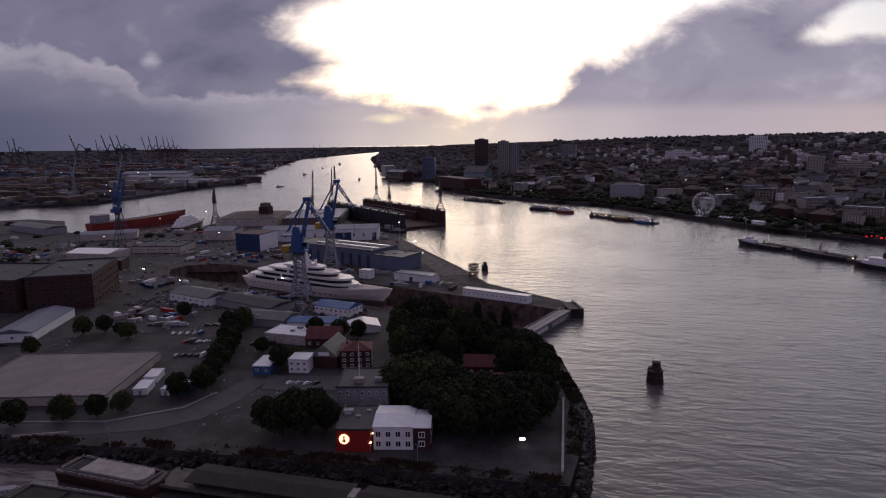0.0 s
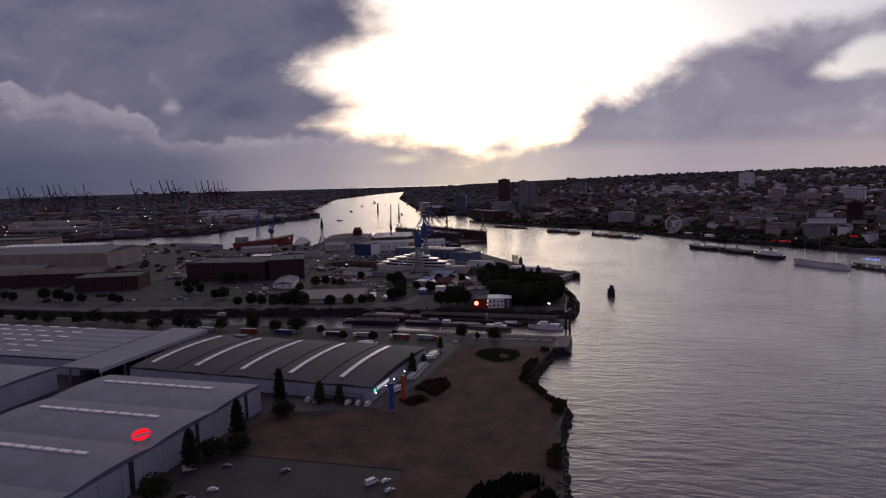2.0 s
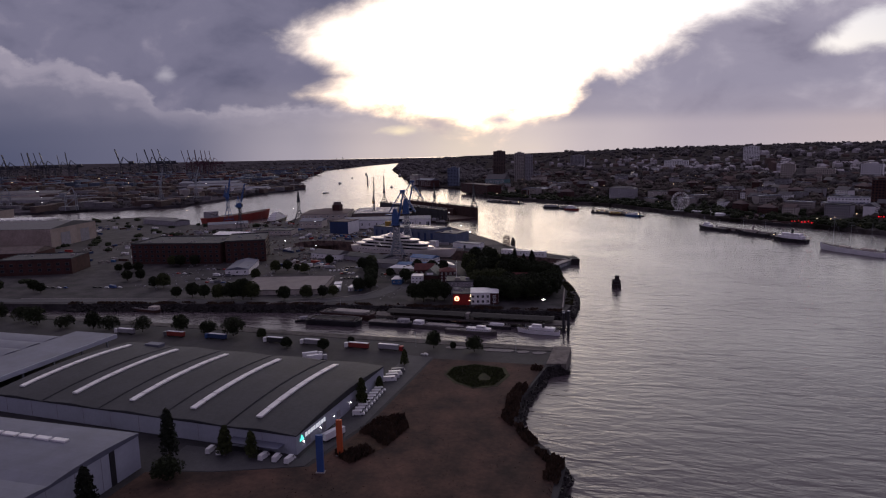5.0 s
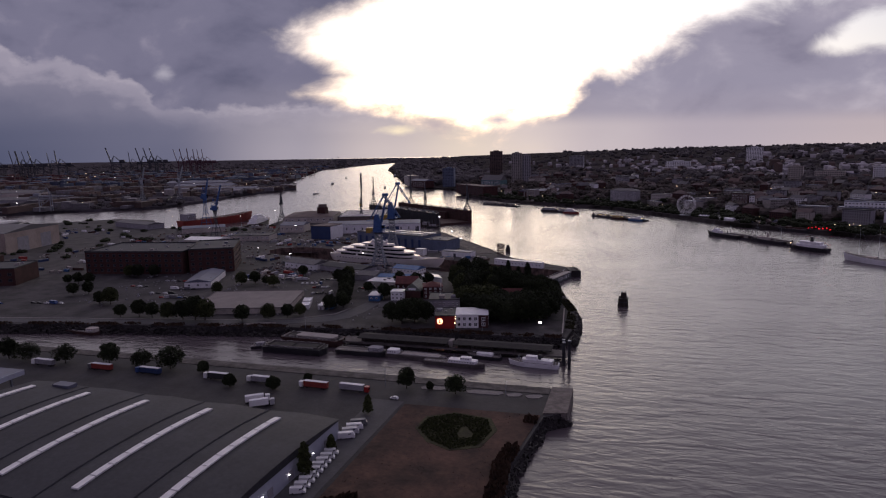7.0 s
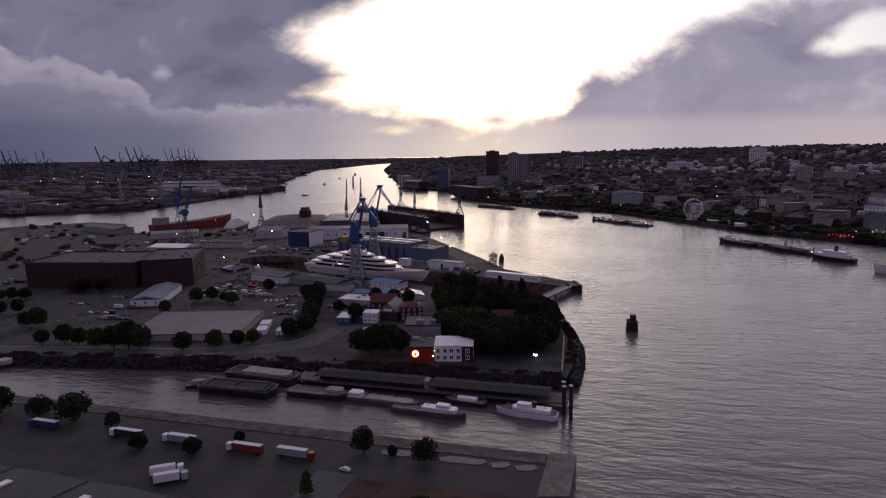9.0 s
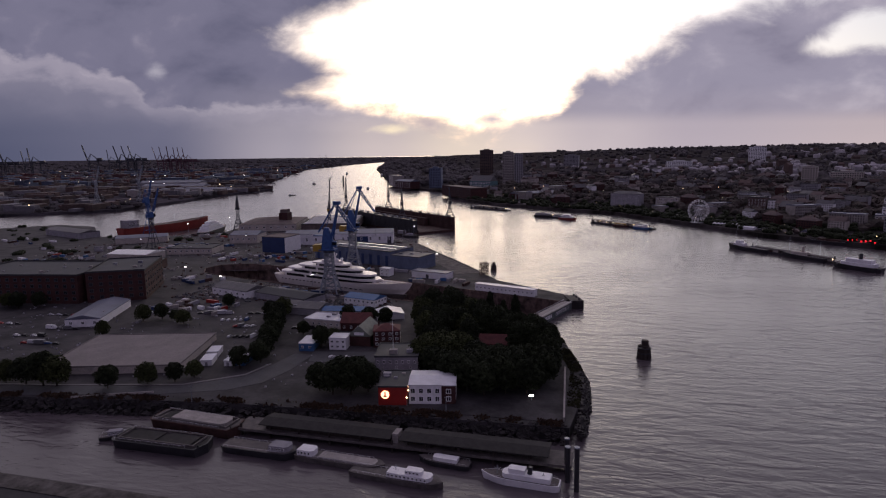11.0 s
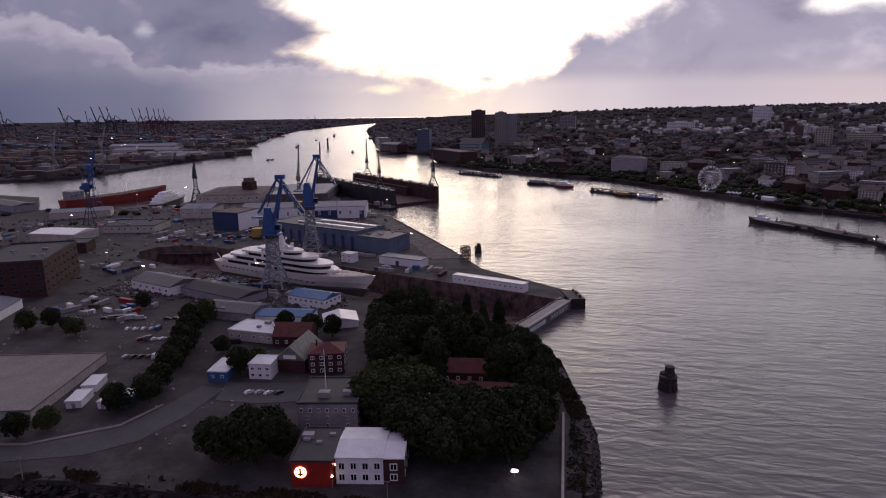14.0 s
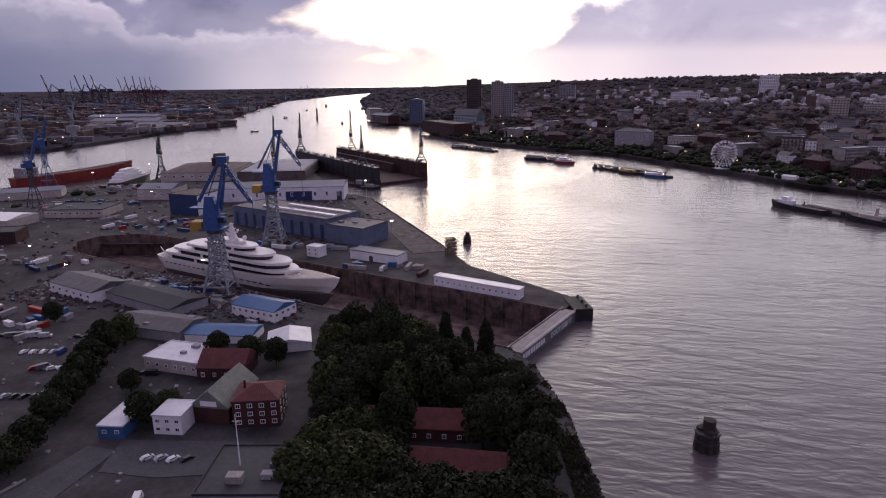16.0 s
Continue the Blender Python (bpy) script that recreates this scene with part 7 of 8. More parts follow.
for x, y, s in ((-30.2, 45.4, 0.75), (-29.4, 43.6, 0.8), (-28.4, 42.0, 0.8), (-27.8, 40.4, 0.75), (-27.2, 38.8, 0.75), (-26.4, 36.6, 0.7), (-25.8, 35.0, 0.7), (-26.6, 33.4, 0.65), (-28.8, 30.9, 0.5), (-42.5, 44.7, 0.6), (-43.8, 43.6, 0.6), (-39.2, 43.6, 0.6), (-40.8, 44.4, 0.45), (-30.9, 48.0, 0.7), (-32.2, 47.6, 0.6), (-22.9, 39.8, 0.65), (-22.4, 41.0, 0.55), (-38.6, 50.3, 0.55), (-23.8, 47.4, 0.6), (-21.6, 47.4, 0.65), (-20.0, 47.4, 0.6), (-43.8, 38.4, 0.5), (-59.0, 46.0, 0.65), (-61.0, 45.2, 0.7), (-62.6, 45.4, 0.6), (-66, 40, 0.55), (-64.6, 40.4, 0.6), (-67.4, 39.7, 0.5), (-59.5, 35.0, 0.55), (-61, 34.2, 0.6), (-26.0, 42.6, 0.5)):
    plant(x, y, 0 if r.random() < 0.75 else 2, s * 1.25, r, "yard trees of the peninsula", "small dark tree among parked cars and yards")
for i in range(26):
    plant(-66 - 3.2 * i + r.uniform(-1, 1), 24.6 - 0.05 * i + r.uniform(-0.4, 2.2), 0, r.uniform(0.6, 1.0), r, "trees along the road", "round dark tree beside the canal road")

# ---- parked cars and yard clutter ----
r = random.Random(31)
lots = [(-36.2, 45.6, 5, 0.62, 100), (-33.6, 43.8, 4, 0.55, 60), (-32.2, 40.6, 5, 0.55, 90), (-27.8, 44.3, 4, 0.55, 20), (-20.8, 37.3, 4, 0.62, 60), (-50.6, 39.4, 4, 0.9, 10), (-49.0, 35.0, 5, 0.8, 10), (-51.8, 36.8, 4, 0.9, 5), (-57.2, 39.8, 3, 1.0, 5), (-55.0, 43.6, 5, 0.9, 10), (-45.0, 46.5, 4, 0.9, 20), (-40.0, 47.4, 5, 0.8, 30), (-62, 29.6, 5, 0.9, 0), (-70, 28.0, 6, 0.9, 0), (-19.6, 34.4, 3, 0.6, 120), (-34.8, 48.4, 4, 0.7, 10)]
for x, y, n, gap_, a in lots:
    for k in range(n):
        kd = "car" if r.random() < 0.72 else r.choice(("van", "bus"))
        car(x + gap_ * k * 0.95, y + 0.12 * k + r.uniform(-0.06, 0.06), a + r.uniform(-6, 6), CARS[r.choice((0, 0, 0, 1, 2, 2, 3, 5, 5, 4))], kd)
CONT = {}


def container(x, y, turn, mat, z=0.0, long=12.0, label=""):
    key = (mat.name, long)
    L, W, H = long * M, 2.45 * M, 2.6 * M
    if key not in CONT:
        n = int(long)
        side = []
        for k in range(n):
            xa, w_ = -L / 2 + L * k / n, L / n
            side += [(xa, W / 2), (xa + w_ * 0.2, W / 2 - 0.012), (xa + w_ * 0.5, W / 2 - 0.012), (xa + w_ * 0.7, W / 2)]
        side.append((L / 2, W / 2))
        bm = prism(bmesh.new(), [(x_, -y_) for x_, y_ in side] + side[::-1], 0, H)
        b = bpy.data.meshes.new("body")
        bm.to_mesh(b)
        b.materials.append(mat)
        bm.free()
        bm = bmesh.new()
        for s in (-0.25, 0.25):
            box(bm, L / 2, L / 2 + 0.01, s * W - W * 0.23, s * W + W * 0.23, 0.03, H - 0.03)
        d = bpy.data.meshes.new("door")
        bm.to_mesh(d)
        d.materials.append(mat)
        bm.free()
        CONT[key] = b, d
    e = thing("shipping_container", label or "%s steel container standing in the yard" % mat["tone"], "container", x, y, z, turn, "yard containers")
    for nm, me in zip(("body", "door"), CONT[key]):
        new(nm, me).parent = e
    return e


for m_, tone in ((WHITE, "white"), (BLUEROOF, "bright blue"), (BLUESHEET, "dark blue"), (REDPAINT, "red"), (GREYWALL, "grey"), (RUST, "rusty"), (YELLOW, "yellow"), (CONCRETE, "pale grey")):
    m_["tone"] = tone
TONES = [WHITE, CONCRETE, BLUEROOF, BLUESHEET, RUST, GREYWALL, RUST, CONCRETE, CONCRETE, GREYWALL, REDPAINT, BLUESHEET, WHITE, GREYWALL]
for x0, x1, y0, y1, n in ((-46, -38, 47.5, 52.5, 26), (-40, -32, 57.2, 60.0, 16), (-37, -24, 56.0, 57.2, 8), (-62, -45, 76.5, 82, 34), (-76, -64, 83, 91, 40), (-90, -78, 60, 84, 46), (-60, -48, 60, 65, 20), (-26, -16, 65.8, 68.4, 16), (-36, -24, 70.2, 73.5, 16), (-98, -74, 44, 56, 30), (-50, -40, 84, 90, 12), (-80, -64, 95, 106, 22), (-130, -95, 76, 92, 40), (-28, -24, 50.6, 52.8, 5)):
    for k in range(n):
        x, y = r.uniform(x0, x1), r.uniform(y0, y1)
        if inside((x, y), [DN1, DN0, *head, DF0, DF1]):
            continue
        z = 0.0
        container(x, y, r.choice((0, 90, -17, 73)) + r.uniform(-8, 8), r.choice(TONES), z, r.choice((6.0, 6.0, 12.0)))
DOCKP = [DN1, DN0] + head + [DF0, DF1]


def clutter_spot(x0, x1, y0, y1):
    def f(rr):
        while True:
            x, y = rr.uniform(x0, x1), rr.uniform(y0, y1)
            if inside((x, y), NORTH):
                return x, y, 0.04
    return f


scatter("yard_clutter", "small pale crates and scrap along the dock", "clutter", CONCRETE, 420, clutter_spot(-46, -24, 54, 62), 0.09, 41, 0.8)
scatter("yard_clutter", "dark scrap and beams along the dock edge", "clutter", CRANEDARK, 420, clutter_spot(-48, -22, 53, 60.5), 0.13, 45, 0.6)
scatter("yard_clutter", "rusty plates and machine parts beside the dock", "clutter", RUST, 300, clutter_spot(-48, -22, 53, 60.5), 0.13, 46, 0.6)
scatter("yard_clutter", "dark scrap and material lying about the yard", "clutter", RUST, 420, clutter_spot(-92, -28, 56, 108), 0.16, 42, 0.7)
scatter("yard_clutter", "pale crates and pallets lying about the yard", "clutter", CONCRETE, 420, clutter_spot(-92, -30, 56, 108), 0.14, 43, 0.7)
scatter("yard_clutter", "pallets and bins about the parking yards", "clutter", GREYWALL, 260, clutter_spot(-60, -20, 30, 50), 0.08, 44, 0.8)
for x, y, h in ((-44.6, 57.8, 1.7), (-27.7, 88.1, 1.6), (-30.8, 90.5, 4.0), (-80.5, 100.4, 2.6), (-76.5, 108.6, 3.0), (-69.5, 118.5, 3.2), (-74, 79.5, 2.5), (-52.6, 62.0, 1.8), (-24, 80.0, 1.4), (-35, 62.5, 1.3), (-60, 88.0, 2.2)):
    lamp_post(x, y, h)
for x, y, h in ((-9.2, 28.9, 1.0), (-13.0, 13.9, 1.3), (-26.0, 26.8, 1.1), (-4.4, 14.2, 1.0)):
    lamp_post(x, y, h, lit=False)
e = thing("kiosk_light", "small glowing sign panel on a post", "sign", -4.3, 32.0, 0, 10)
part("panel", box(bmesh.new(), -0.14, 0.14, -0.02, 0.02, 0.3, 0.42), COOL, e)
part("post", box(bmesh.new(), -0.02, 0.02, -0.02, 0.02, 0, 0.3), CRANEGREY, e)


# ---- the town bank ----
r = random.Random(91)


def row_windows(bm, L, y, z, n, w, h, sx=1):
    for i in range(n):
        x = -L / 2 + L * (i + 0.5) / n
        box(bm, x - w / 2, x + w / 2, y - 0.015, y, z - h / 2, z + h / 2)


def town_house(label, L, D, storeys, wall_mat, roof_mat, roof, rh, group, cols, chim=True):
    """A town house with a row of windows to each storey; a first one to copy."""
    e = thing("town_house", label, "house", 0, 0, 0, 0, group)
    H = storeys * 0.44 + 0.15
    part("wall", box(bmesh.new(), -L / 2, L / 2, -D / 2, D / 2, -1.2, H), wall_mat, e)
    rf = part("roof", roof_mesh(bmesh.new(), L, D, H, roof, rh), roof_mat, e)
    for k in range(storeys):
        bm = bmesh.new()
        row_windows(bm, L, -D / 2, 0.35 + 0.44 * k, cols, L / cols * 0.42, 0.24)
        tagged(part("storey_glazing", bm, GLASS, e), kind="stuff")
    if chim:
        part("chimney", box(bmesh.new(), L * 0.22, L * 0.22 + 0.16, -0.1, 0.1, H + rh * 0.4, H + rh + 0.3), BRICK, rf)
    part("cornice", box(bmesh.new(), -L / 2 - 0.03, L / 2 + 0.03, -D / 2 - 0.035, -D / 2, H - 0.09, H - 0.01), wall_mat, e)
    return e


PROTO = [town_house("white rendered town house with dark slate roof", 3.2, 2.0, 4, WHITE, SLATE, "gable_x", 0.7, "town houses", 8),
         town_house("cream town house with brown pitched roof", 2.6, 1.9, 4, CREAM, BROWNROOF, "gable_x", 0.8, "town houses", 6),
         town_house("red brick town house with tiled roof", 3.4, 2.0, 4, BRICK, BROWNROOF, "hip", 0.7, "town houses", 8),
         town_house("grey flat-roofed apartment block", 4.4, 2.0, 5, GREYWALL, GREYROOF, "flat", 0.08, "town houses", 12, False),
         town_house("pale concrete office block with flat roof", 5.2, 2.4, 4, CONCRETE, PALEROOF, "flat", 0.08, "town houses", 14, False),
         town_house("dark brick warehouse house with steep roof", 4.0, 2.2, 3, BRICK, SLATE, "gable_x", 1.0, "town houses", 9)]
SPOT = [(0.352, 24), (0.372, 20), (0.392, 26), (0.40, 34), (0.425, 30), (0.365, 36)]
for p_, (k_, d_) in zip(PROTO, SPOT):
    x, y, z = bank(k_, d_)
    p_.matrix_basis = pose(x, y, z, 0, 0, -30)
taken = [tuple(p_.matrix_basis.translation.xy) for p_ in PROTO]
KEEP = [(37, 151, 6), (4, 171, 5), (13, 167, 4), (19, 168, 4), (32, 153, 4), (52, 128, 7), (60, 131, 4), (18, 137, 4), (-40, 256, 6), (-57, 287, 6), (78, 398, 8), (82, 206, 6), (63, 229, 7), (71, 226, 6), (-48, 228, 6), (-52, 206, 7), (-24, 197, 5)]


def free(x, y, gap_):
    return all((x - a) ** 2 + (y - b) ** 2 > gap_ ** 2 for a, b in taken) and all((x - a) ** 2 + (y - b) ** 2 > c ** 2 for a, b, c in KEEP)


def shore_turn(k):
    i = min(int(k * (len(RSHORE) - 1)), len(RSHORE) - 2)
    d = Vector(RSHORE[i]) - Vector(RSHORE[i + 1])
    return math.degrees(math.atan2(d.y, d.x))


tries = 0
while len(taken) < 175 and tries < 9000:
    tries += 1
    k = r.uniform(0.13, 0.72)
    d = 9 + 110 * r.random() ** 1.7
    x, y, z = bank(k, d)
    if not free(x, y, 2.9):
        continue
    taken.append((x, y))
    s = r.uniform(0.75, 1.15)
    copy_thing(PROTO[r.choice((0, 1, 1, 2, 2, 3, 4, 5, 5))], Matrix.LocRotScale((x, y, z), Euler((0, 0, radians(shore_turn(k) + r.choice((0, 0, 0, 90)) + r.uniform(-12, 12)))), (s, s, s * r.uniform(0.8, 1.15))))

# farther houses and woods, past counting
def far_houses(name, label, mat, count, seed, dmin, dmax, big):
    rr = random.Random(seed)
    bm = bmesh.new()
    for _ in range(count):
        k = rr.uniform(0.12, 0.86)
        d = dmin + (dmax - dmin) * rr.random() ** 1.4
        x, y, z = bank(k, d)
        if not free(x, y, 1.5):
            continue
        w, l, h = big * rr.uniform(0.5, 1.3), big * rr.uniform(0.7, 2.2), big * rr.uniform(0.5, 1.1)
        if rr.random() < 0.04:
            h *= 2.2
        a = radians(shore_turn(k)) + rr.choice((0, 1.57)) + rr.uniform(-0.3, 0.3)
        c, s = math.cos(a), math.sin(a)
        foot = [(x + px * c - py * s, y + px * s + py * c) for px, py in ((-l / 2, -w / 2), (l / 2, -w / 2), (l / 2, w / 2), (-l / 2, w / 2))]
        lo, hi = [bm.verts.new((*p, z - 1.5)) for p in foot], [bm.verts.new((*p, z + h)) for p in foot]
        r0, r1 = bm.verts.new((x - l * 0.5 * c, y - l * 0.5 * s, z + h + w * 0.35)), bm.verts.new((x + l * 0.5 * c, y + l * 0.5 * s, z + h + w * 0.35))
        for i in range(4):
            bm.faces.new((lo[i], lo[(i + 1) % 4], hi[(i + 1) % 4], hi[i]))
        bm.faces.new((hi[0], hi[1], r1, r0))
        bm.faces.new((hi[2], hi[3], r0, r1))
        bm.faces.new((hi[1], hi[2], r1))
        bm.faces.new((hi[3], hi[0], r0))
    return structure(name, bm, mat, label, "houses", "stuff")


TOWNA = material("town_pale_walls", (0.46, 0.43, 0.44), 0.85, vary=0.35, size=30, island=0.5)
TOWNB = material("town_dark_walls", (0.12, 0.08, 0.07), 0.85, vary=0.35, size=30, island=0.5)
far_houses("distant_houses", "pale distant town houses on the slope", TOWNA, 900, 301, 110, 560, 1.9)
far_houses("distant_houses", "dark distant brick houses on the slope", TOWNB, 480, 302, 60, 520, 1.9)
far_houses("distant_houses", "pale distant blocks near the horizon", TOWNA, 260, 303, 300, 760, 3.8)


ico = bmesh.new()
bmesh.ops.create_icosphere(ico, subdivisions=1, radius=1.0)
ICO_V, ICO_F = [tuple(v.co) for v in ico.verts], [[v.index for v in f.verts] for f in ico.faces]
ico.free()


def woods(name, label, mat, seed, spots, size, leaf, per, lo=0.08, hi=0.42):
    """Clumps of foliage: each a knot of leaf sprays with an uneven outline."""
    rr = random.Random(seed)
    bm = bmesh.new()
    for x, y, z in spots(rr):
        s = size * rr.uniform(0.6, 1.4)
        for q in range(3):
            c = (x + rr.uniform(-0.5, 0.5) * s, y + rr.uniform(-0.5, 0.5) * s, z + s * rr.uniform(lo, hi))
            rad = (s * 0.6, s * 0.6, s * 0.42)
            turn_ = rr.uniform(0, 6.28)
            knot = [bm.verts.new((c[0] + rad[0] * 0.95 * j * (x_ * math.cos(turn_) - y_ * math.sin(turn_)), c[1] + rad[1] * 0.95 * j * (x_ * math.sin(turn_) + y_ * math.cos(turn_)), c[2] + rad[2] * 0.95 * j * z_)) for x_, y_, z_ in ICO_V for j in (rr.uniform(0.75, 1.1),)]
            for f in ICO_F:
                bm.faces.new([knot[i] for i in f])
            leaves(bm, c, rad, per, leaf, rr, -0.3)
    return structure(name, bm, mat, label, "trees", "stuff")


def bank_spots(n, k0, k1, d0, d1, power=1.3):
    def f(rr):
        for _ in range(n):
            x, y, z = bank(rr.uniform(k0, k1), d0 + (d1 - d0) * rr.random() ** power)
            if d1 < 60 or free(x, y, 1.0):
                yield x, y, z - 0.1
    return f


woods("town_trees", "dark belt of trees along the town shore", LEAF, 311, bank_spots(620, 0.12, 0.66, 1.0, 14), 1.15, 0.15, 14, 0.15, 0.6)
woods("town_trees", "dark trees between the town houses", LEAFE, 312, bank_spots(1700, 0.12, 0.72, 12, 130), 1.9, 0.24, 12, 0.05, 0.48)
woods("distant_woods", "haze-greyed distant woods on the slope", LEAFD, 313, bank_spots(1300, 0.12, 0.95, 60, 560), 3.2, 0.42, 9, 0.1, 0.45)
woods("distant_woods", "haze-greyed wooded ridge beside the far river", LEAFD, 314, bank_spots(520, 0.72, 0.97, 3, 60), 3.4, 0.45, 14)
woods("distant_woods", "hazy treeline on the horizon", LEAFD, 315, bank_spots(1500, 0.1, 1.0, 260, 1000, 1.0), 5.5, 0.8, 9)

# the taller landmarks
def tower_block(label, x, y, z, turn, L, D, H, wall_mat, cols, floors, cap=0.4):
    e = thing("tower_block", label, "tower block", x, y, z, turn, "town towers")
    part("wall", box(bmesh.new(), -L / 2, L / 2, -D / 2, D / 2, -1.5, H), wall_mat, e)
    part("roof", box(bmesh.new(), -L / 2 + 0.1, L / 2 - 0.1, -D / 2 + 0.1, D / 2 - 0.1, H, H + 0.12), GREYROOF, e)
    part("plant_room", box(bmesh.new(), -L * 0.22, L * 0.22, -D * 0.25, D * 0.25, H + 0.12, H + 0.12 + cap), wall_mat, e)
    for k in range(floors):
        bm = bmesh.new()
        row_windows(bm, L, -D / 2, H * (k + 0.6) / (floors + 0.3), cols, L / cols * 0.55, H / floors * 0.5)
        tagged(part("storey_glazing", bm, GLASS, e), kind="stuff")
    for s in (-1, 1):
        bm = box(bmesh.new(), s * L / 2 - 0.05, s * L / 2 + 0.05, -D / 2 - 0.06, D / 2 + 0.02, 0, H + 0.06)
        part("corner_pier", bm, wall_mat, e)
    return e


tower_block("dark brown residential tower above the river", -57.5, 286.0, 1.6, 10, 6.0, 5, 14.0, TOWNB, 7, 20)
tower_block("pale grey residential tower with window grid", -42.6, 256.0, 1.4, 8, 4.2, 4.5, 13.4, CONCRETE, 5, 20)
tower_block("pale grey wing of the residential tower", -38.4, 257.0, 1.4, 8, 3.4, 4.5, 12.4, GREYWALL, 4, 19)
tower_block("white high-rise slab on the skyline", 78.0, 398.0, 4.0, -10, 9.0, 4, 11.0, WHITE, 10, 14)
tower_block("pale slab block on the skyline", -27.0, 405.0, 4.5, -5, 9.0, 4, 7.0, GREYWALL, 10, 8)
tower_block("white apartment slab above the town", 82.0, 206.0, 2.6, -24, 6.0, 3, 6.6, WHITE, 9, 11)
tower_block("brown concrete block above the trees", 62.0, 229.0, 2.2, -16, 4.6, 3.5, 6.6, CREAM, 6, 9)
tower_block("long brown concrete block above the trees", 72.0, 226.0, 2.2, -18, 9.0, 3.5, 5.0, CREAM, 14, 7)
tower_block("brick office tower by the harbour promenade", 60.0, 131.0, 0.8, -28, 3.2, 3.0, 7.2, BRICK, 5, 11)
tower_block("low white clinic block on the skyline", 30.0, 330.0, 5.2, -8, 12.0, 4, 3.6, WHITE, 14, 5)
house("white_hotel", "white hotel with many windows above the shore", "hotel", (33.6, 150.6), (40.6, 148.2), 3.0, 3.4, WHITE, SLATE, "flat", 0.1, [("f", 12, 5, 0.3, 0.34, 0.5, 0.62)], z=0.4, clutter=5)
house("brown_block", "dark brown apartment building above the shore", "building", (29.6, 151.4), (33.2, 150.2), 4.0, 4.0, TOWNB, GREYROOF, "flat", 0.1, [("f", 6, 6, 0.3, 0.3, 0.5, 0.6)], z=0.4, clutter=3)
house("office_building", "pale glazed office building above the promenade", "building", (46.5, 125.8), (56.4, 121.8), 4.0, 2.6, CREAM, PALEROOF, "flat", 0.1, [("f", 16, 4, 0.4, 0.36, 0.5, 0.6)], z=0.5, clutter=6)
house("office_building", "pale stepped office wing by the promenade", "building", (48.5, 128.4), (56.0, 125.4), 3.0, 3.6, WHITE, PALEROOF, "flat", 0.1, [("f", 12, 5, 0.4, 0.36, 0.6, 0.66)], z=0.6, clutter=4)
house("apartment_house", "long grey apartment house above the shore", "building", (-0.8, 170.4), (6.6, 167.4), 3.0, 3.6, GREYWALL, SLATE, "hip", 0.6, [("f", 12, 5, 0.32, 0.34, 0.6, 0.64)], z=0.3)
house("apartment_house", "pale columned building above the shore", "building", (10.6, 168.2), (15.8, 165.8), 3.0, 2.8, CREAM, SLATE, "flat", 0.1, [("f", 9, 3, 0.3, 0.6, 0.7, 0.8)], z=0.3)
house("apartment_house", "grey stone building above the shore", "building", (16.8, 167.0), (21.2, 164.8), 3.0, 3.2, GREYWALL, SLATE, "flat", 0.1, [("f", 7, 4, 0.32, 0.36, 0.6, 0.7)], z=0.3)
house("glass_building", "green-blue glazed building at the old harbour", "building", (-52.5, 228.0), (-44.0, 224.8), 5.0, 4.2, material("green_glazing", (0.1, 0.19, 0.2), 0.25, vary=0.2, size=10), SLATE, "gable_x", 2.0, [("f", 8, 4, 0.7, 0.6, 0.7, 0.95)], z=0.2)
house("brick_warehouse", "dark brick harbour warehouse at the water", "warehouse", (-60.0, 216.0), (-45.5, 198.5), 6.0, 3.4, BRICK, BROWNROOF, "flat", 0.1, [("f", 16, 4, 0.5, 0.45, 0.6, 0.75)], frame_mat=CRANEDARK)
house("market_hall", "long brick market hall with lit front", "hall", (-29.0, 192.0), (-19.5, 200.0), 5, 2.0, BRICK, PALEROOF, "gable_x", 0.6, [("f", 10, 1, 0.5, 0.7, 0.9, 0.6)], z=0.1)
tower_block("grey-blue glass tower at the water's edge", -74.0, 258.0, 0.0, 5, 5.0, 5, 8.5, BLUEGREY, 7, 12)
house("old_silo", "pale converted silo buildings on the water", "silo", (-104, 282), (-97, 268), 5, 4.6, CONCRETE, SLATE, "flat", 0.1, [("f", 8, 5, 0.6, 0.5, 0.7, 0.8)])
house("old_silo", "dark brick store on the old pier", "silo", (-92, 256), (-83, 250), 5, 3.0, BRICK, PALEROOF, "gable_x", 0.8, [("f", 7, 3, 0.6, 0.5, 0.7, 0.8)])


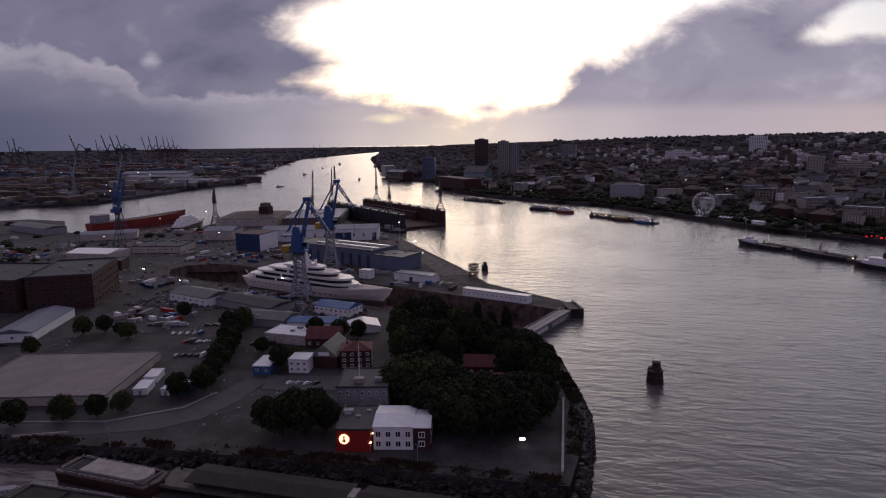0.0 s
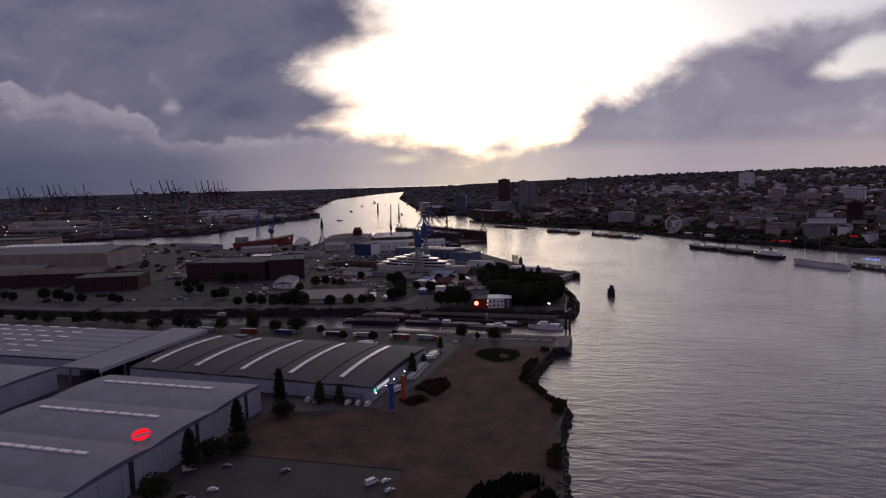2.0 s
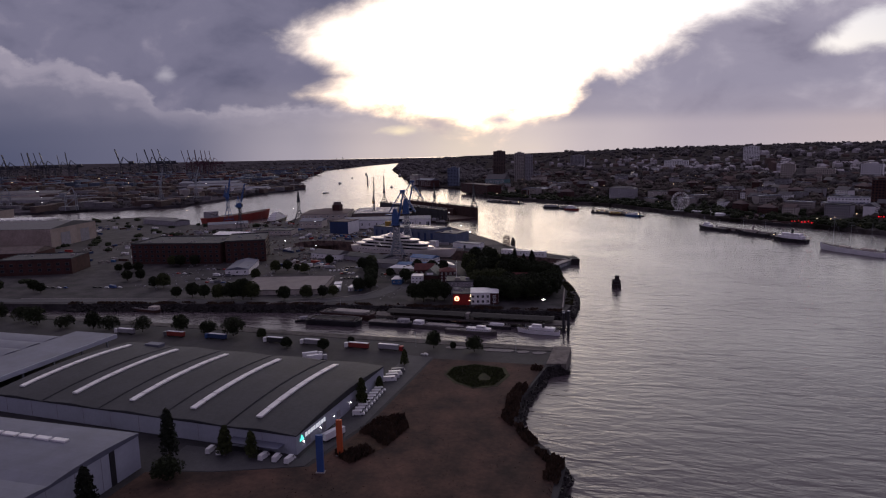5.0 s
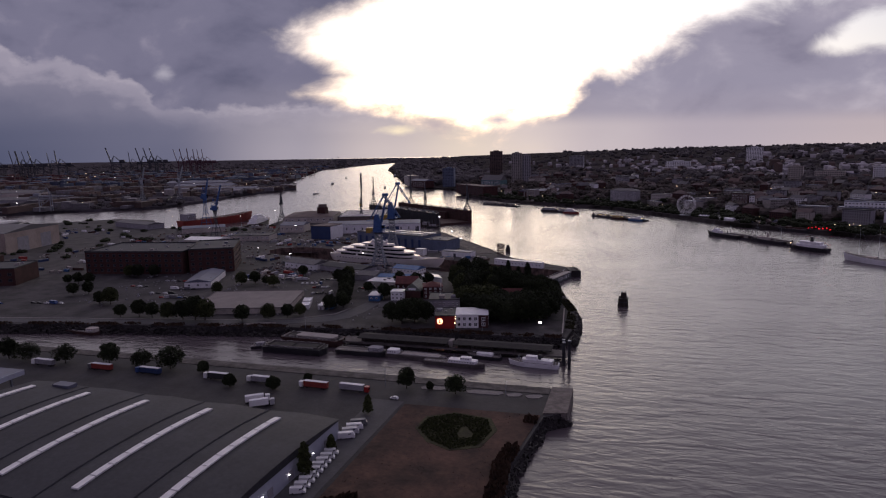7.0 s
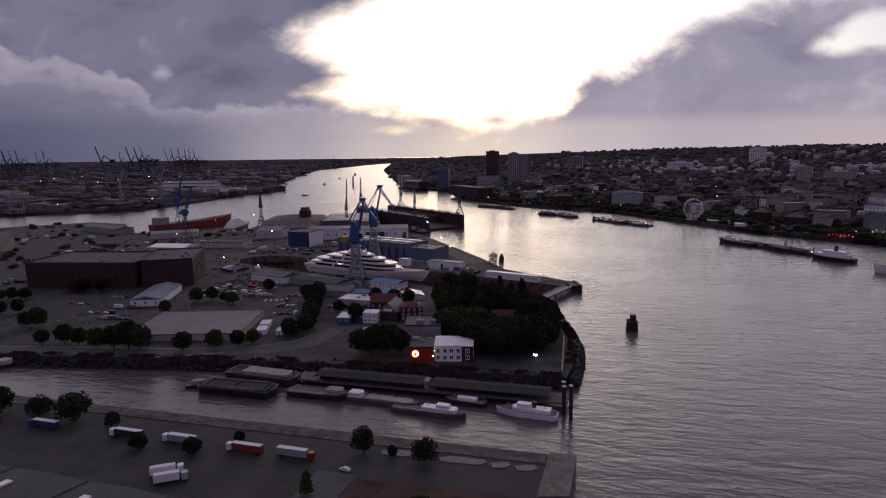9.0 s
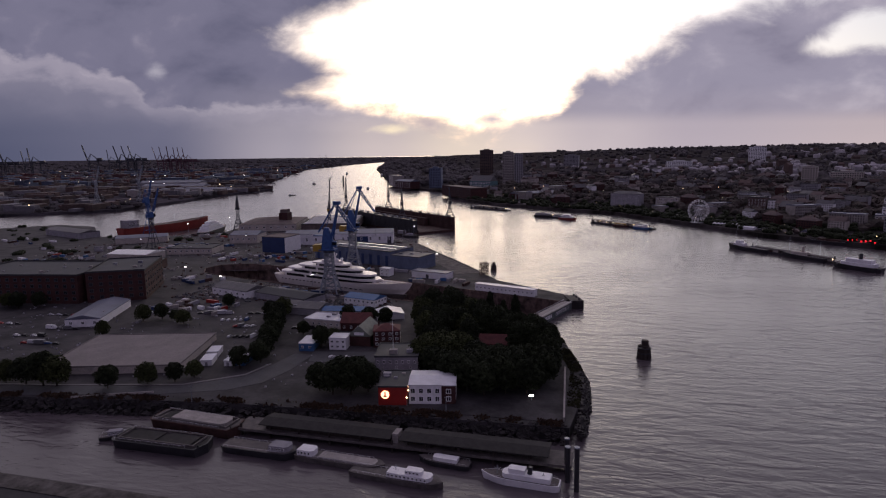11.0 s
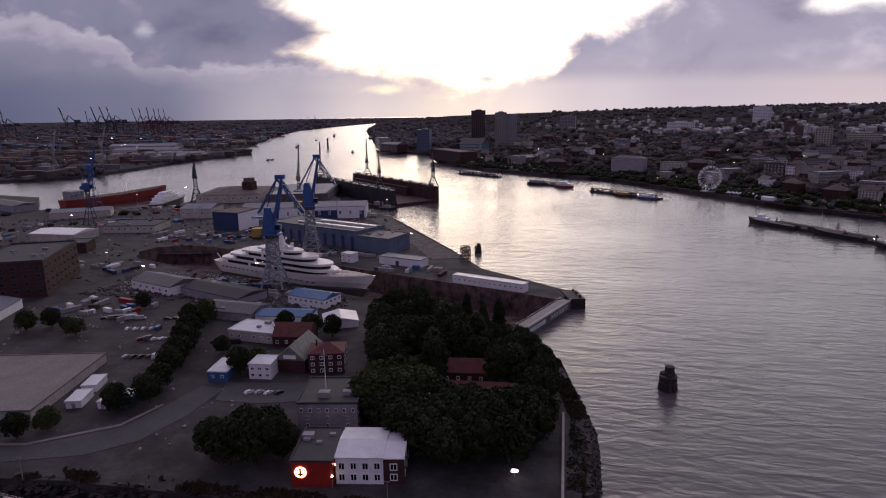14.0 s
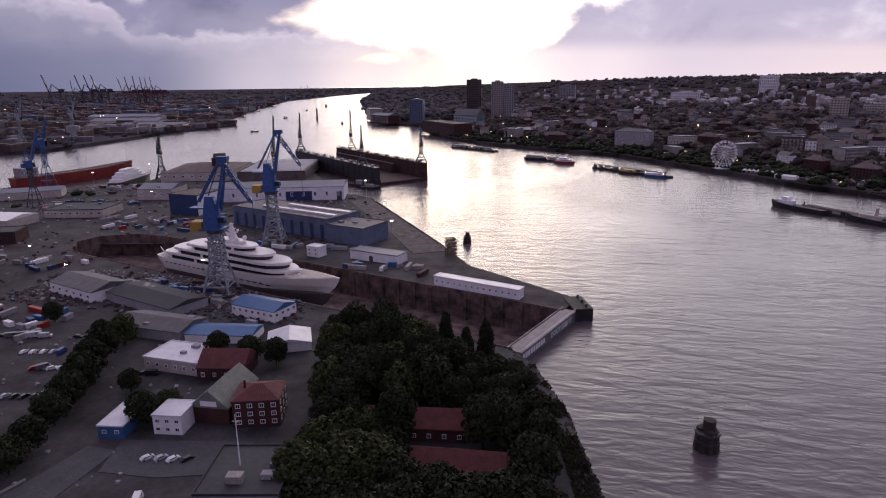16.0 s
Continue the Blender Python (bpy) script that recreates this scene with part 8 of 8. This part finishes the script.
def ferris_wheel(x, y, z, turn, R):
    e = thing("ferris_wheel", "white steel ferris wheel with cabins on the shore", "ferris wheel", x, y, z, turn)
    hub = R + 0.55
    bm = bmesh.new()
    for s in (-0.22, 0.22):
        for rr in (R, R * 0.86):
            for k in range(40):
                a0, a1 = 2 * math.pi * k / 40, 2 * math.pi * (k + 1) / 40
                beam(bm, (rr * math.cos(a0), s, hub + rr * math.sin(a0)), (rr * math.cos(a1), s, hub + rr * math.sin(a1)), 0.03, n=4)
        for k in range(20):
            a = 2 * math.pi * k / 20
            beam(bm, (0, s, hub), (R * math.cos(a), s, hub + R * math.sin(a)), 0.022, n=3)
    part("wheel_frame", bm, WHITE, e)
    bm = bmesh.new()
    for s in (-0.5, 0.5):
        for xx in (-1.1, 1.1):
            beam(bm, (xx, s * 1.5, 0), (0, s * 0.8, hub), 0.07, 0.05)
    part("support", bm, WHITE, e)
    part("axle", beam(bmesh.new(), (0, -0.45, hub), (0, 0.45, hub), 0.14, n=10), CRANEGREY, e)
    part("base", box(bmesh.new(), -1.4, 1.4, -1.0, 1.0, 0, 0.12), CRANEGREY, e)
    bm = box(bmesh.new(), -0.1, 0.1, -0.14, 0.14, -0.28, -0.04)
    cab = part("cabin", bm, WHITE, e)
    cab.matrix_basis = pose(R, 0, hub)
    for k in range(1, 20):
        a = 2 * math.pi * k / 20
        again("cabin", cab, e, pose(R * math.cos(a), 0, hub + R * math.sin(a)))
    return e


ferris_wheel(17.6, 137.6, 0.05, 12, 2.15)
# white tents and stalls along the promenade
for k in range(7):
    x, y = 20.4 + 0.62 * k, 132.6 - 0.4 * k + 1.0
    e = thing("market_tent", "white peaked market tent on the promenade", "tent", x, y, 0.05, -30, "promenade tents")
    bm = bmesh.new()
    b4 = [bm.verts.new((sx * 0.34, sy * 0.34, 0.34)) for sx, sy in ((-1, -1), (1, -1), (1, 1), (-1, 1))]
    top = bm.verts.new((0, 0, 0.66))
    for i in range(4):
        bm.faces.new((b4[i], b4[(i + 1) % 4], top))
    part("canopy", bm, WHITE, e)
    for sx, sy in ((-1, -1), (1, -1), (1, 1), (-1, 1)):
        part("pole", beam(bmesh.new(), (sx * 0.32, sy * 0.32, 0), (sx * 0.32, sy * 0.32, 0.35), 0.02, n=4), WHITE, e)
house("event_tent", "long white event tent on the promenade", "tent", (23.7, 127.6), (26.2, 125.6), 1.2, 0.45, WHITE, WHITEROOF, "gable_x", 0.2, [])
house("stall", "small wooden stall with lit gable on the promenade", "stall", (31.6, 121.6), (32.9, 120.8), 1.0, 0.5, DARKWOOD, BROWNROOF, "gable_y", 0.4, [])
house("stall", "small pale stall on the promenade", "stall", (33.2, 120.8), (34.3, 120.2), 1.0, 0.5, CREAM, PALEROOF, "gable_y", 0.4, [])


def pontoon(x, y, turn, L, B, label, roof_mat, lamps=0):
    e = thing("landing_stage", label, "landing stage", x, y, WZ, turn, "landing stages")
    part("pontoon_body", box(bmesh.new(), -L / 2, L / 2, -B / 2, B / 2, -0.2, 0.32), SHIPDARK, e)
    part("shelter", box(bmesh.new(), -L * 0.42, L * 0.42, -B * 0.22, B * 0.22, 0.32, 0.72), CREAM, e)
    part("shelter_roof", roof_mesh(bmesh.new(), L * 0.9, B * 0.7, 0.72, "gable_x", 0.12), roof_mat, e)
    for k in range(lamps):
        bm = bmesh.new()
        bmesh.ops.create_icosphere(bm, subdivisions=1, radius=0.07, matrix=Matrix.Translation((-L * 0.45 + L * 0.9 * k / max(1, lamps - 1), -B * 0.4, 0.66)))
        part("lamp", bm, WARM, e)
    rk = random.Random(int(L * 10))
    for k in range(int(L * 0.55)):
        xk, wk = -L * 0.46 + L * 0.92 * k / (L * 0.55), rk.uniform(0.2, 0.45)
        part("kiosk", box(bmesh.new(), xk - wk, xk + wk * 0.6, -B * 0.46, -B * 0.25, 0.32, 0.55 + 0.3 * rk.random()), rk.choice((WHITE, GREYWALL, RUST, DARKWOOD, DECK)), e)
    for s in (-1, 1):
        part("post", beam(bmesh.new(), (s * L * 0.47, -B * 0.4, -0.4), (s * L * 0.47, -B * 0.4, 1.2), 0.1, n=7), SHIPDARK, e)
    return e


pontoon(2.0, 136.2, -42, 17, 1.6, "long lit landing stage on the town shore", SLATE, 9)
pontoon(-14.0, 151.6, -30, 10, 1.6, "dark landing stage with shelters on the shore", SLATE, 5)
pontoon(-34.0, 171.6, -34, 15, 1.4, "dark landing stage before the old harbour", SLATE, 3)
pontoon(27.0, 99.6, -52, 15, 1.2, "long dark mooring pontoon by the ships", DECK, 3)
pontoon(46.5, 74.0, -58, 10, 1.6, "dark landing stage at the sailing ship", DECK, 4)
ship("ferry", "blue and white harbour ferry at the stage", "ferry", 6.2, 131.2, -30, 4.2, 1.1, 0.4, BLUEROOF, [(-1.6, 1.2, 0.9, 0.4, 0.75, WHITE), (0.2, 1.0, 0.7, 0.75, 1.05, WHITE)], group="harbour ferries")
ship("ferry", "orange-lit excursion boat at the stage", "ferry", 1.8, 134.6, -40, 4.0, 1.1, 0.4, RUST, [(-1.5, 1.2, 0.9, 0.4, 0.8, YELLOW)], group="harbour ferries")
ship("ferry", "red and white excursion boat at the stage", "ferry", -10.4, 147.6, -25, 4.6, 1.3, 0.45, SHIPRED, [(-1.8, 1.4, 1.0, 0.45, 0.9, WHITE), (-1.2, 0.6, 0.8, 0.9, 1.25, WHITE)], group="harbour ferries")
ship("ferry", "dark paddle boat at the landing stage", "ferry", -16.6, 152.6, -25, 5.5, 1.4, 0.5, SHIPDARK, [(-2.2, 1.6, 1.1, 0.5, 1.0, GREYWALL)], group="harbour ferries")
ship("lightship", "dark-hulled museum ship with white deckhouse", "ship", 21.6, 105.0, 130, 7.6, 1.5, 0.62, SHIPDARK, [(0.6, 2.6, 1.0, 0.62, 1.1, WHITE), (1.2, 2.2, 0.8, 1.1, 1.5, WHITE)], masts=((2.4, 2.4), (-1.6, 1.8)), sheer=0.3, group="museum ships")
ship("steamer", "dark old steamer with pale funnel", "ship", 28.0, 97.6, 132, 7.2, 1.5, 0.6, SHIPDARK, [(-0.6, 2.0, 1.0, 0.6, 1.05, CREAM)], masts=((2.4, 2.6), (-2.4, 2.4)), funnel=(0.2, 1.0, 0.9, CREAM), sheer=0.3, group="museum ships")
PS = ship("paddle_steamer", "party ship with rows of glowing lamps", "ship", 32.6, 90.0, 138, 6.4, 1.9, 0.6, SHIPDARK, [(-2.4, 2.0, 1.5, 0.6, 1.05, WHITE), (-2.0, 1.4, 1.3, 1.05, 1.5, WHITE)], masts=((1.6, 1.6),), funnel=(-0.4, 1.5, 0.8, SHIPDARK), sheer=0.25, group="museum ships")
for k in range(12):
    bm = bmesh.new()
    bmesh.ops.create_icosphere(bm, subdivisions=1, radius=0.06, matrix=Matrix.Translation((-2.3 + 0.36 * k, -0.78, 1.0)))
    part("lamp", bm, WARM if k % 3 else SIGNRED, PS)
SS = ship("sailing_ship", "white three-masted sailing ship at the pier", "ship", 38.6, 77.4, 131, 10.6, 1.6, 0.75, WHITE, [(-3.6, -1.6, 1.0, 0.75, 1.05, TEAK), (0.4, 1.8, 0.9, 0.75, 1.0, TEAK)], masts=((-3.0, 4.2), (0.2, 4.8), (3.0, 4.4)), sheer=0.4, group="museum ships")
for mx, mh in ((-3.0, 4.2), (0.2, 4.8), (3.0, 4.4)):
    for zz in (0.35, 0.55, 0.72, 0.86):
        w = 1.3 * (1.1 - zz)
        part("yard", beam(bmesh.new(), (mx, -w, 0.75 + mh * zz), (mx, w, 0.75 + mh * zz), 0.02, n=4), DARKWOOD, SS)
ship("quay_ship", "dark long vessel moored along the promenade", "ship", 35.6, 115.0, 140, 7.5, 1.4, 0.55, SHIPDARK, [(-2.6, 1.2, 1.0, 0.55, 0.95, RUST)], group="museum ships")
for x, y, tr, l, lb in ((-107, 262, 115, 5.0, "small coaster under way on the far river"), (-152, 300, 100, 5.0, "small dark boat on the far river"), (-150, 395, 110, 9.0, "dark barge unit on the far river"), (-190, 430, 110, 8.0, "distant freighter on the river"), (-176, 372, 100, 4.0, "tiny distant boat on the river"), (-122, 220, 60, 3.2, "small boat near the port spit")):
    ship("river_boat", lb, "boat", x, y, tr, l, l * 0.2, l * 0.08, SHIPDARK, [(-l * 0.4, -l * 0.2, l * 0.14, l * 0.08, l * 0.2, WHITE)], masts=((l * 0.1, l * 0.18),), group="distant boats")
e = thing("channel_mark", "dark channel marker pile on the far river", "beacon", -132, 292, WZ)
part("shaft", beam(bmesh.new(), (0, 0, -0.5), (0, 0, 4.0), 0.5, 0.35, 8), CRANEDARK, e)
part("lantern", beam(bmesh.new(), (0, 0, 4.0), (0, 0, 4.8), 0.5, 0.2, 8), CRANEDARK, e)

# ---- the container port across the branch ----
BASE4 = (4.0, -40.0)
for az, dist, s, up, mat in ((50.2, 640, 1.25, 80, CRANEDARK), (49.6, 640, 1.25, 78, CRANEDARK), (49.2, 640, 1.25, 76, CRANEDARK), (48.0, 620, 1.3, 80, CRANEDARK), (47.65, 620, 1.3, 79, CRANEDARK), (47.2, 620, 1.3, 78, CRANEDARK), (46.8, 620, 1.3, 77, CRANEDARK), (45.3, 640, 1.3, 84, CRANEDARK), (45.9, 700, 1.2, 82, CRANEDARK), (41.7, 660, 1.45, 74, CRANEDARK), (40.5, 700, 1.2, 86, CRANEDARK), (39.6, 640, 1.4, 75, CRANEDARK), (39.05, 640, 1.4, 75, CRANEDARK), (38.6, 640, 1.4, 75, CRANEDARK), (36.9, 620, 1.3, 76, CRANERED), (36.5, 620, 1.3, 80, CRANERED), (36.05, 620, 1.3, 84, CRANERED), (35.6, 620, 1.25, 84, CRANERED), (35.25, 620, 1.25, 82, CRANERED), (34.9, 620, 1.25, 82, CRANERED), (24.6, 760, 0.75, 60, CRANEDARK), (24.1, 760, 0.75, 62, CRANEDARK)):
    a = radians(az)
    container_crane(BASE4[0] - math.sin(a) * dist, BASE4[1] + math.cos(a) * dist, r.uniform(205, 235), "tall %s container crane with raised boom" % {"dark_crane_steel": "dark steel", "crane_blue_paint": "blue", "crane_red_paint": "red"}[mat.name], mat, s * 1.2, up)
for x, y, s in ((-169.0, 131.0, 0.75), (-206, 139, 0.7), (-128.0, 190.0, 0.0)):
    if s:
        container_crane(x, y, 30, "pale gantry crane on the port quay", CRANEGREY, s, 0.0, "port gantries")
harbour_crane(-152, 172, 80, "grey quay crane at the port edge", CRANEGREY, CRANEGREY, 8.0, 4.6, 70, counter=CRANEDARK, s=1.2, group="port cranes")
harbour_crane(-158, 160, 80, "grey quay crane at the port edge", CRANEGREY, CRANEGREY, 8.0, 4.6, 75, counter=CRANEDARK, s=1.2, group="port cranes")
house("oil_store", "long pale port shed with white end", "shed", (-205, 236), (-176, 240), 7, 1.8, CREAM, PALEROOF, "gable_x", 0.9, [])
house("oil_store", "white port shed across the water", "shed", (-172, 222), (-154, 226), 5, 1.5, WHITE, PALEROOF, "gable_x", 0.6, [])
house("oil_store", "long grey port shed across the water", "shed", (-230, 262), (-198, 268), 8, 2.0, GREYWALL, PALEROOF, "gable_x", 0.9, [])
house("oil_store", "brown port warehouse across the water", "shed", (-260, 170), (-226, 180), 9, 2.4, CREAM, SLATE, "gable_x", 1.0, [])
house("oil_store", "grey port warehouse across the water", "shed", (-225, 145), (-200, 152), 7, 1.8, GREYWALL, SLATE, "gable_x", 0.8, [])
for k in range(5):
    e = thing("storage_tank", "white cylindrical storage tank in the port", "tank", -178 + 4.6 * k, 199 + 3.2 * k, 0, 0, "port tanks")
    part("shell", beam(bmesh.new(), (0, 0, 0), (0, 0, 2.6), 2.1, n=24), CONCRETE, e)
    part("roof", beam(bmesh.new(), (0, 0, 2.6), (0, 0, 3.0), 2.1, 0.2, 24), PALEROOF, e)


PORTA = material("port_grey_walls", (0.16, 0.15, 0.16), 0.85, vary=0.35, size=30, island=0.6)


def port_boxes(name, label, mat, count, seed, size, zone):
    rr = random.Random(seed)
    bm = bmesh.new()
    made = 0
    while made < count:
        a, d = radians(rr.uniform(24, 62)), zone[0] + (zone[1] - zone[0]) * rr.random() ** 1.2
        x, y = BASE4[0] - math.sin(a) * d, BASE4[1] + math.cos(a) * d
        if not inside((x, y), FARLEFT):
            continue
        made += 1
        w, l, h = size * rr.uniform(0.5, 1.2), size * rr.uniform(1, 4), size * rr.uniform(0.25, 0.7)
        t = rr.choice((0.2, 1.77)) + rr.uniform(-0.1, 0.1)
        c, s = math.cos(t), math.sin(t)
        prism(bm, [(x + px * c - py * s, y + px * s + py * c) for px, py in ((-l / 2, -w / 2), (l / 2, -w / 2), (l / 2, w / 2), (-l / 2, w / 2))], -0.1, h)
    return structure(name, bm, mat, label, "sheds", "stuff")


port_boxes("distant_sheds", "pale low sheds of the container port", PORTA, 200, 401, 3.0, (200, 700))
port_boxes("distant_sheds", "dark low sheds of the container port", TOWNB, 420, 402, 3.0, (190, 700))
port_boxes("container_stacks", "stacked dark red containers in the port", material("port_containers", (0.11, 0.04, 0.042), 0.7, vary=0.3, size=20, island=0.6), 220, 403, 4.0, (450, 700))
port_boxes("container_stacks", "stacked blue and grey containers in the port", material("port_containers_blue", (0.07, 0.09, 0.14), 0.7, vary=0.3, size=20, island=0.6), 260, 404, 4.0, (420, 750))


def port_spots(n, lo, hi):
    def f(rr):
        made = 0
        while made < n:
            a, d = radians(rr.uniform(12, 62)), lo + (hi - lo) * rr.random()
            x, y = BASE4[0] - math.sin(a) * d, BASE4[1] + math.cos(a) * d
            if inside((x, y), FARLEFT):
                made += 1
                yield x, y, -0.1
    return f


woods("distant_woods", "haze-greyed trees among the port sheds", LEAFD, 411, port_spots(420, 190, 420), 1.7, 0.22, 14)
woods("distant_woods", "haze-greyed trees far behind the port", LEAFD, 412, port_spots(700, 420, 1300), 3.6, 0.6, 10)


def shed_trees(rr):
    for _ in range(160):
        x, y = rr.uniform(-150, -74), rr.uniform(24, 110)
        if inside((x, y), NORTH):
            yield x, y, -0.1


woods("yard_bushes", "dark bushes among the western sheds", LEAF, 413, shed_trees, 0.9, 0.14, 12)


def lights(name, label, mat, spots, size, seed):
    rr = random.Random(seed)
    bm = bmesh.new()
    for x, y, z in spots(rr):
        bmesh.ops.create_icosphere(bm, subdivisions=1, radius=size * rr.uniform(0.5, 1.2), matrix=Matrix.Translation((x, y, z)))
    return structure(name, bm, mat, label, "lamps", "stuff")


def raised(f, lo, hi):
    def g(rr):
        for x, y, z in f(rr):
            yield x, y, z + rr.uniform(lo, hi)
    return g


lights("port_lamps", "small white floodlights glowing in the port", COOL, raised(port_spots(40, 220, 640), 1.0, 4.0), 0.12, 421)
lights("port_lamps", "small warm lamps glowing in the port", WARM, raised(port_spots(50, 220, 640), 1.0, 4.0), 0.12, 422)
lights("town_lamps", "small warm lamps along the town shore", WARM, raised(bank_spots(120, 0.14, 0.62, 2, 14), 0.3, 0.8), 0.06, 423)
lights("town_lamps", "small warm lamps between the town houses", WARM, raised(bank_spots(70, 0.14, 0.66, 14, 120, 1.5), 0.6, 2.2), 0.08, 424)
lights("town_signs", "small red glowing signs on the promenade", SIGNRED, lambda rr: [(36.7 + 0.5 * k, 107.4 - 0.4 * k, 0.9 + 0.1 * (k % 3)) for k in range(7)] + [(54.2 + 0.4 * k, 114.0 - 0.2 * k, 1.3) for k in range(6)], 0.16, 425)
lights("town_signs", "small blue glowing signs on the quay", SIGNBLUE, lambda rr: [(46.0 + 0.35 * k, 79.2 - 0.4 * k, 0.5) for k in range(6)], 0.13, 426)


def stalls(name, label, mat, count, seed):
    rr = random.Random(seed)
    bm = bmesh.new()
    for _ in range(count):
        k = rr.uniform(0.3, 0.6)
        x, y, z = bank(k, rr.uniform(2.0, 8.5))
        a, l, w, h = radians(shore_turn(k)) + rr.uniform(-0.2, 0.2), rr.uniform(0.25, 0.6), rr.uniform(0.2, 0.4), rr.uniform(0.2, 0.42)
        c, s_ = math.cos(a), math.sin(a)
        prism(bm, [(x + px * c - py * s_, y + px * s_ + py * c) for px, py in ((-l, -w / 2), (l, -w / 2), (l, w / 2), (-l, w / 2))], z - 0.1, z + h)
    return structure(name, bm, mat, label, "stalls", "stuff")


stalls("market_stalls", "pale stalls and vans crowded on the promenade", CONCRETE, 110, 431)
stalls("market_stalls", "dark stalls and vans crowded on the promenade", CRANEDARK, 110, 432)
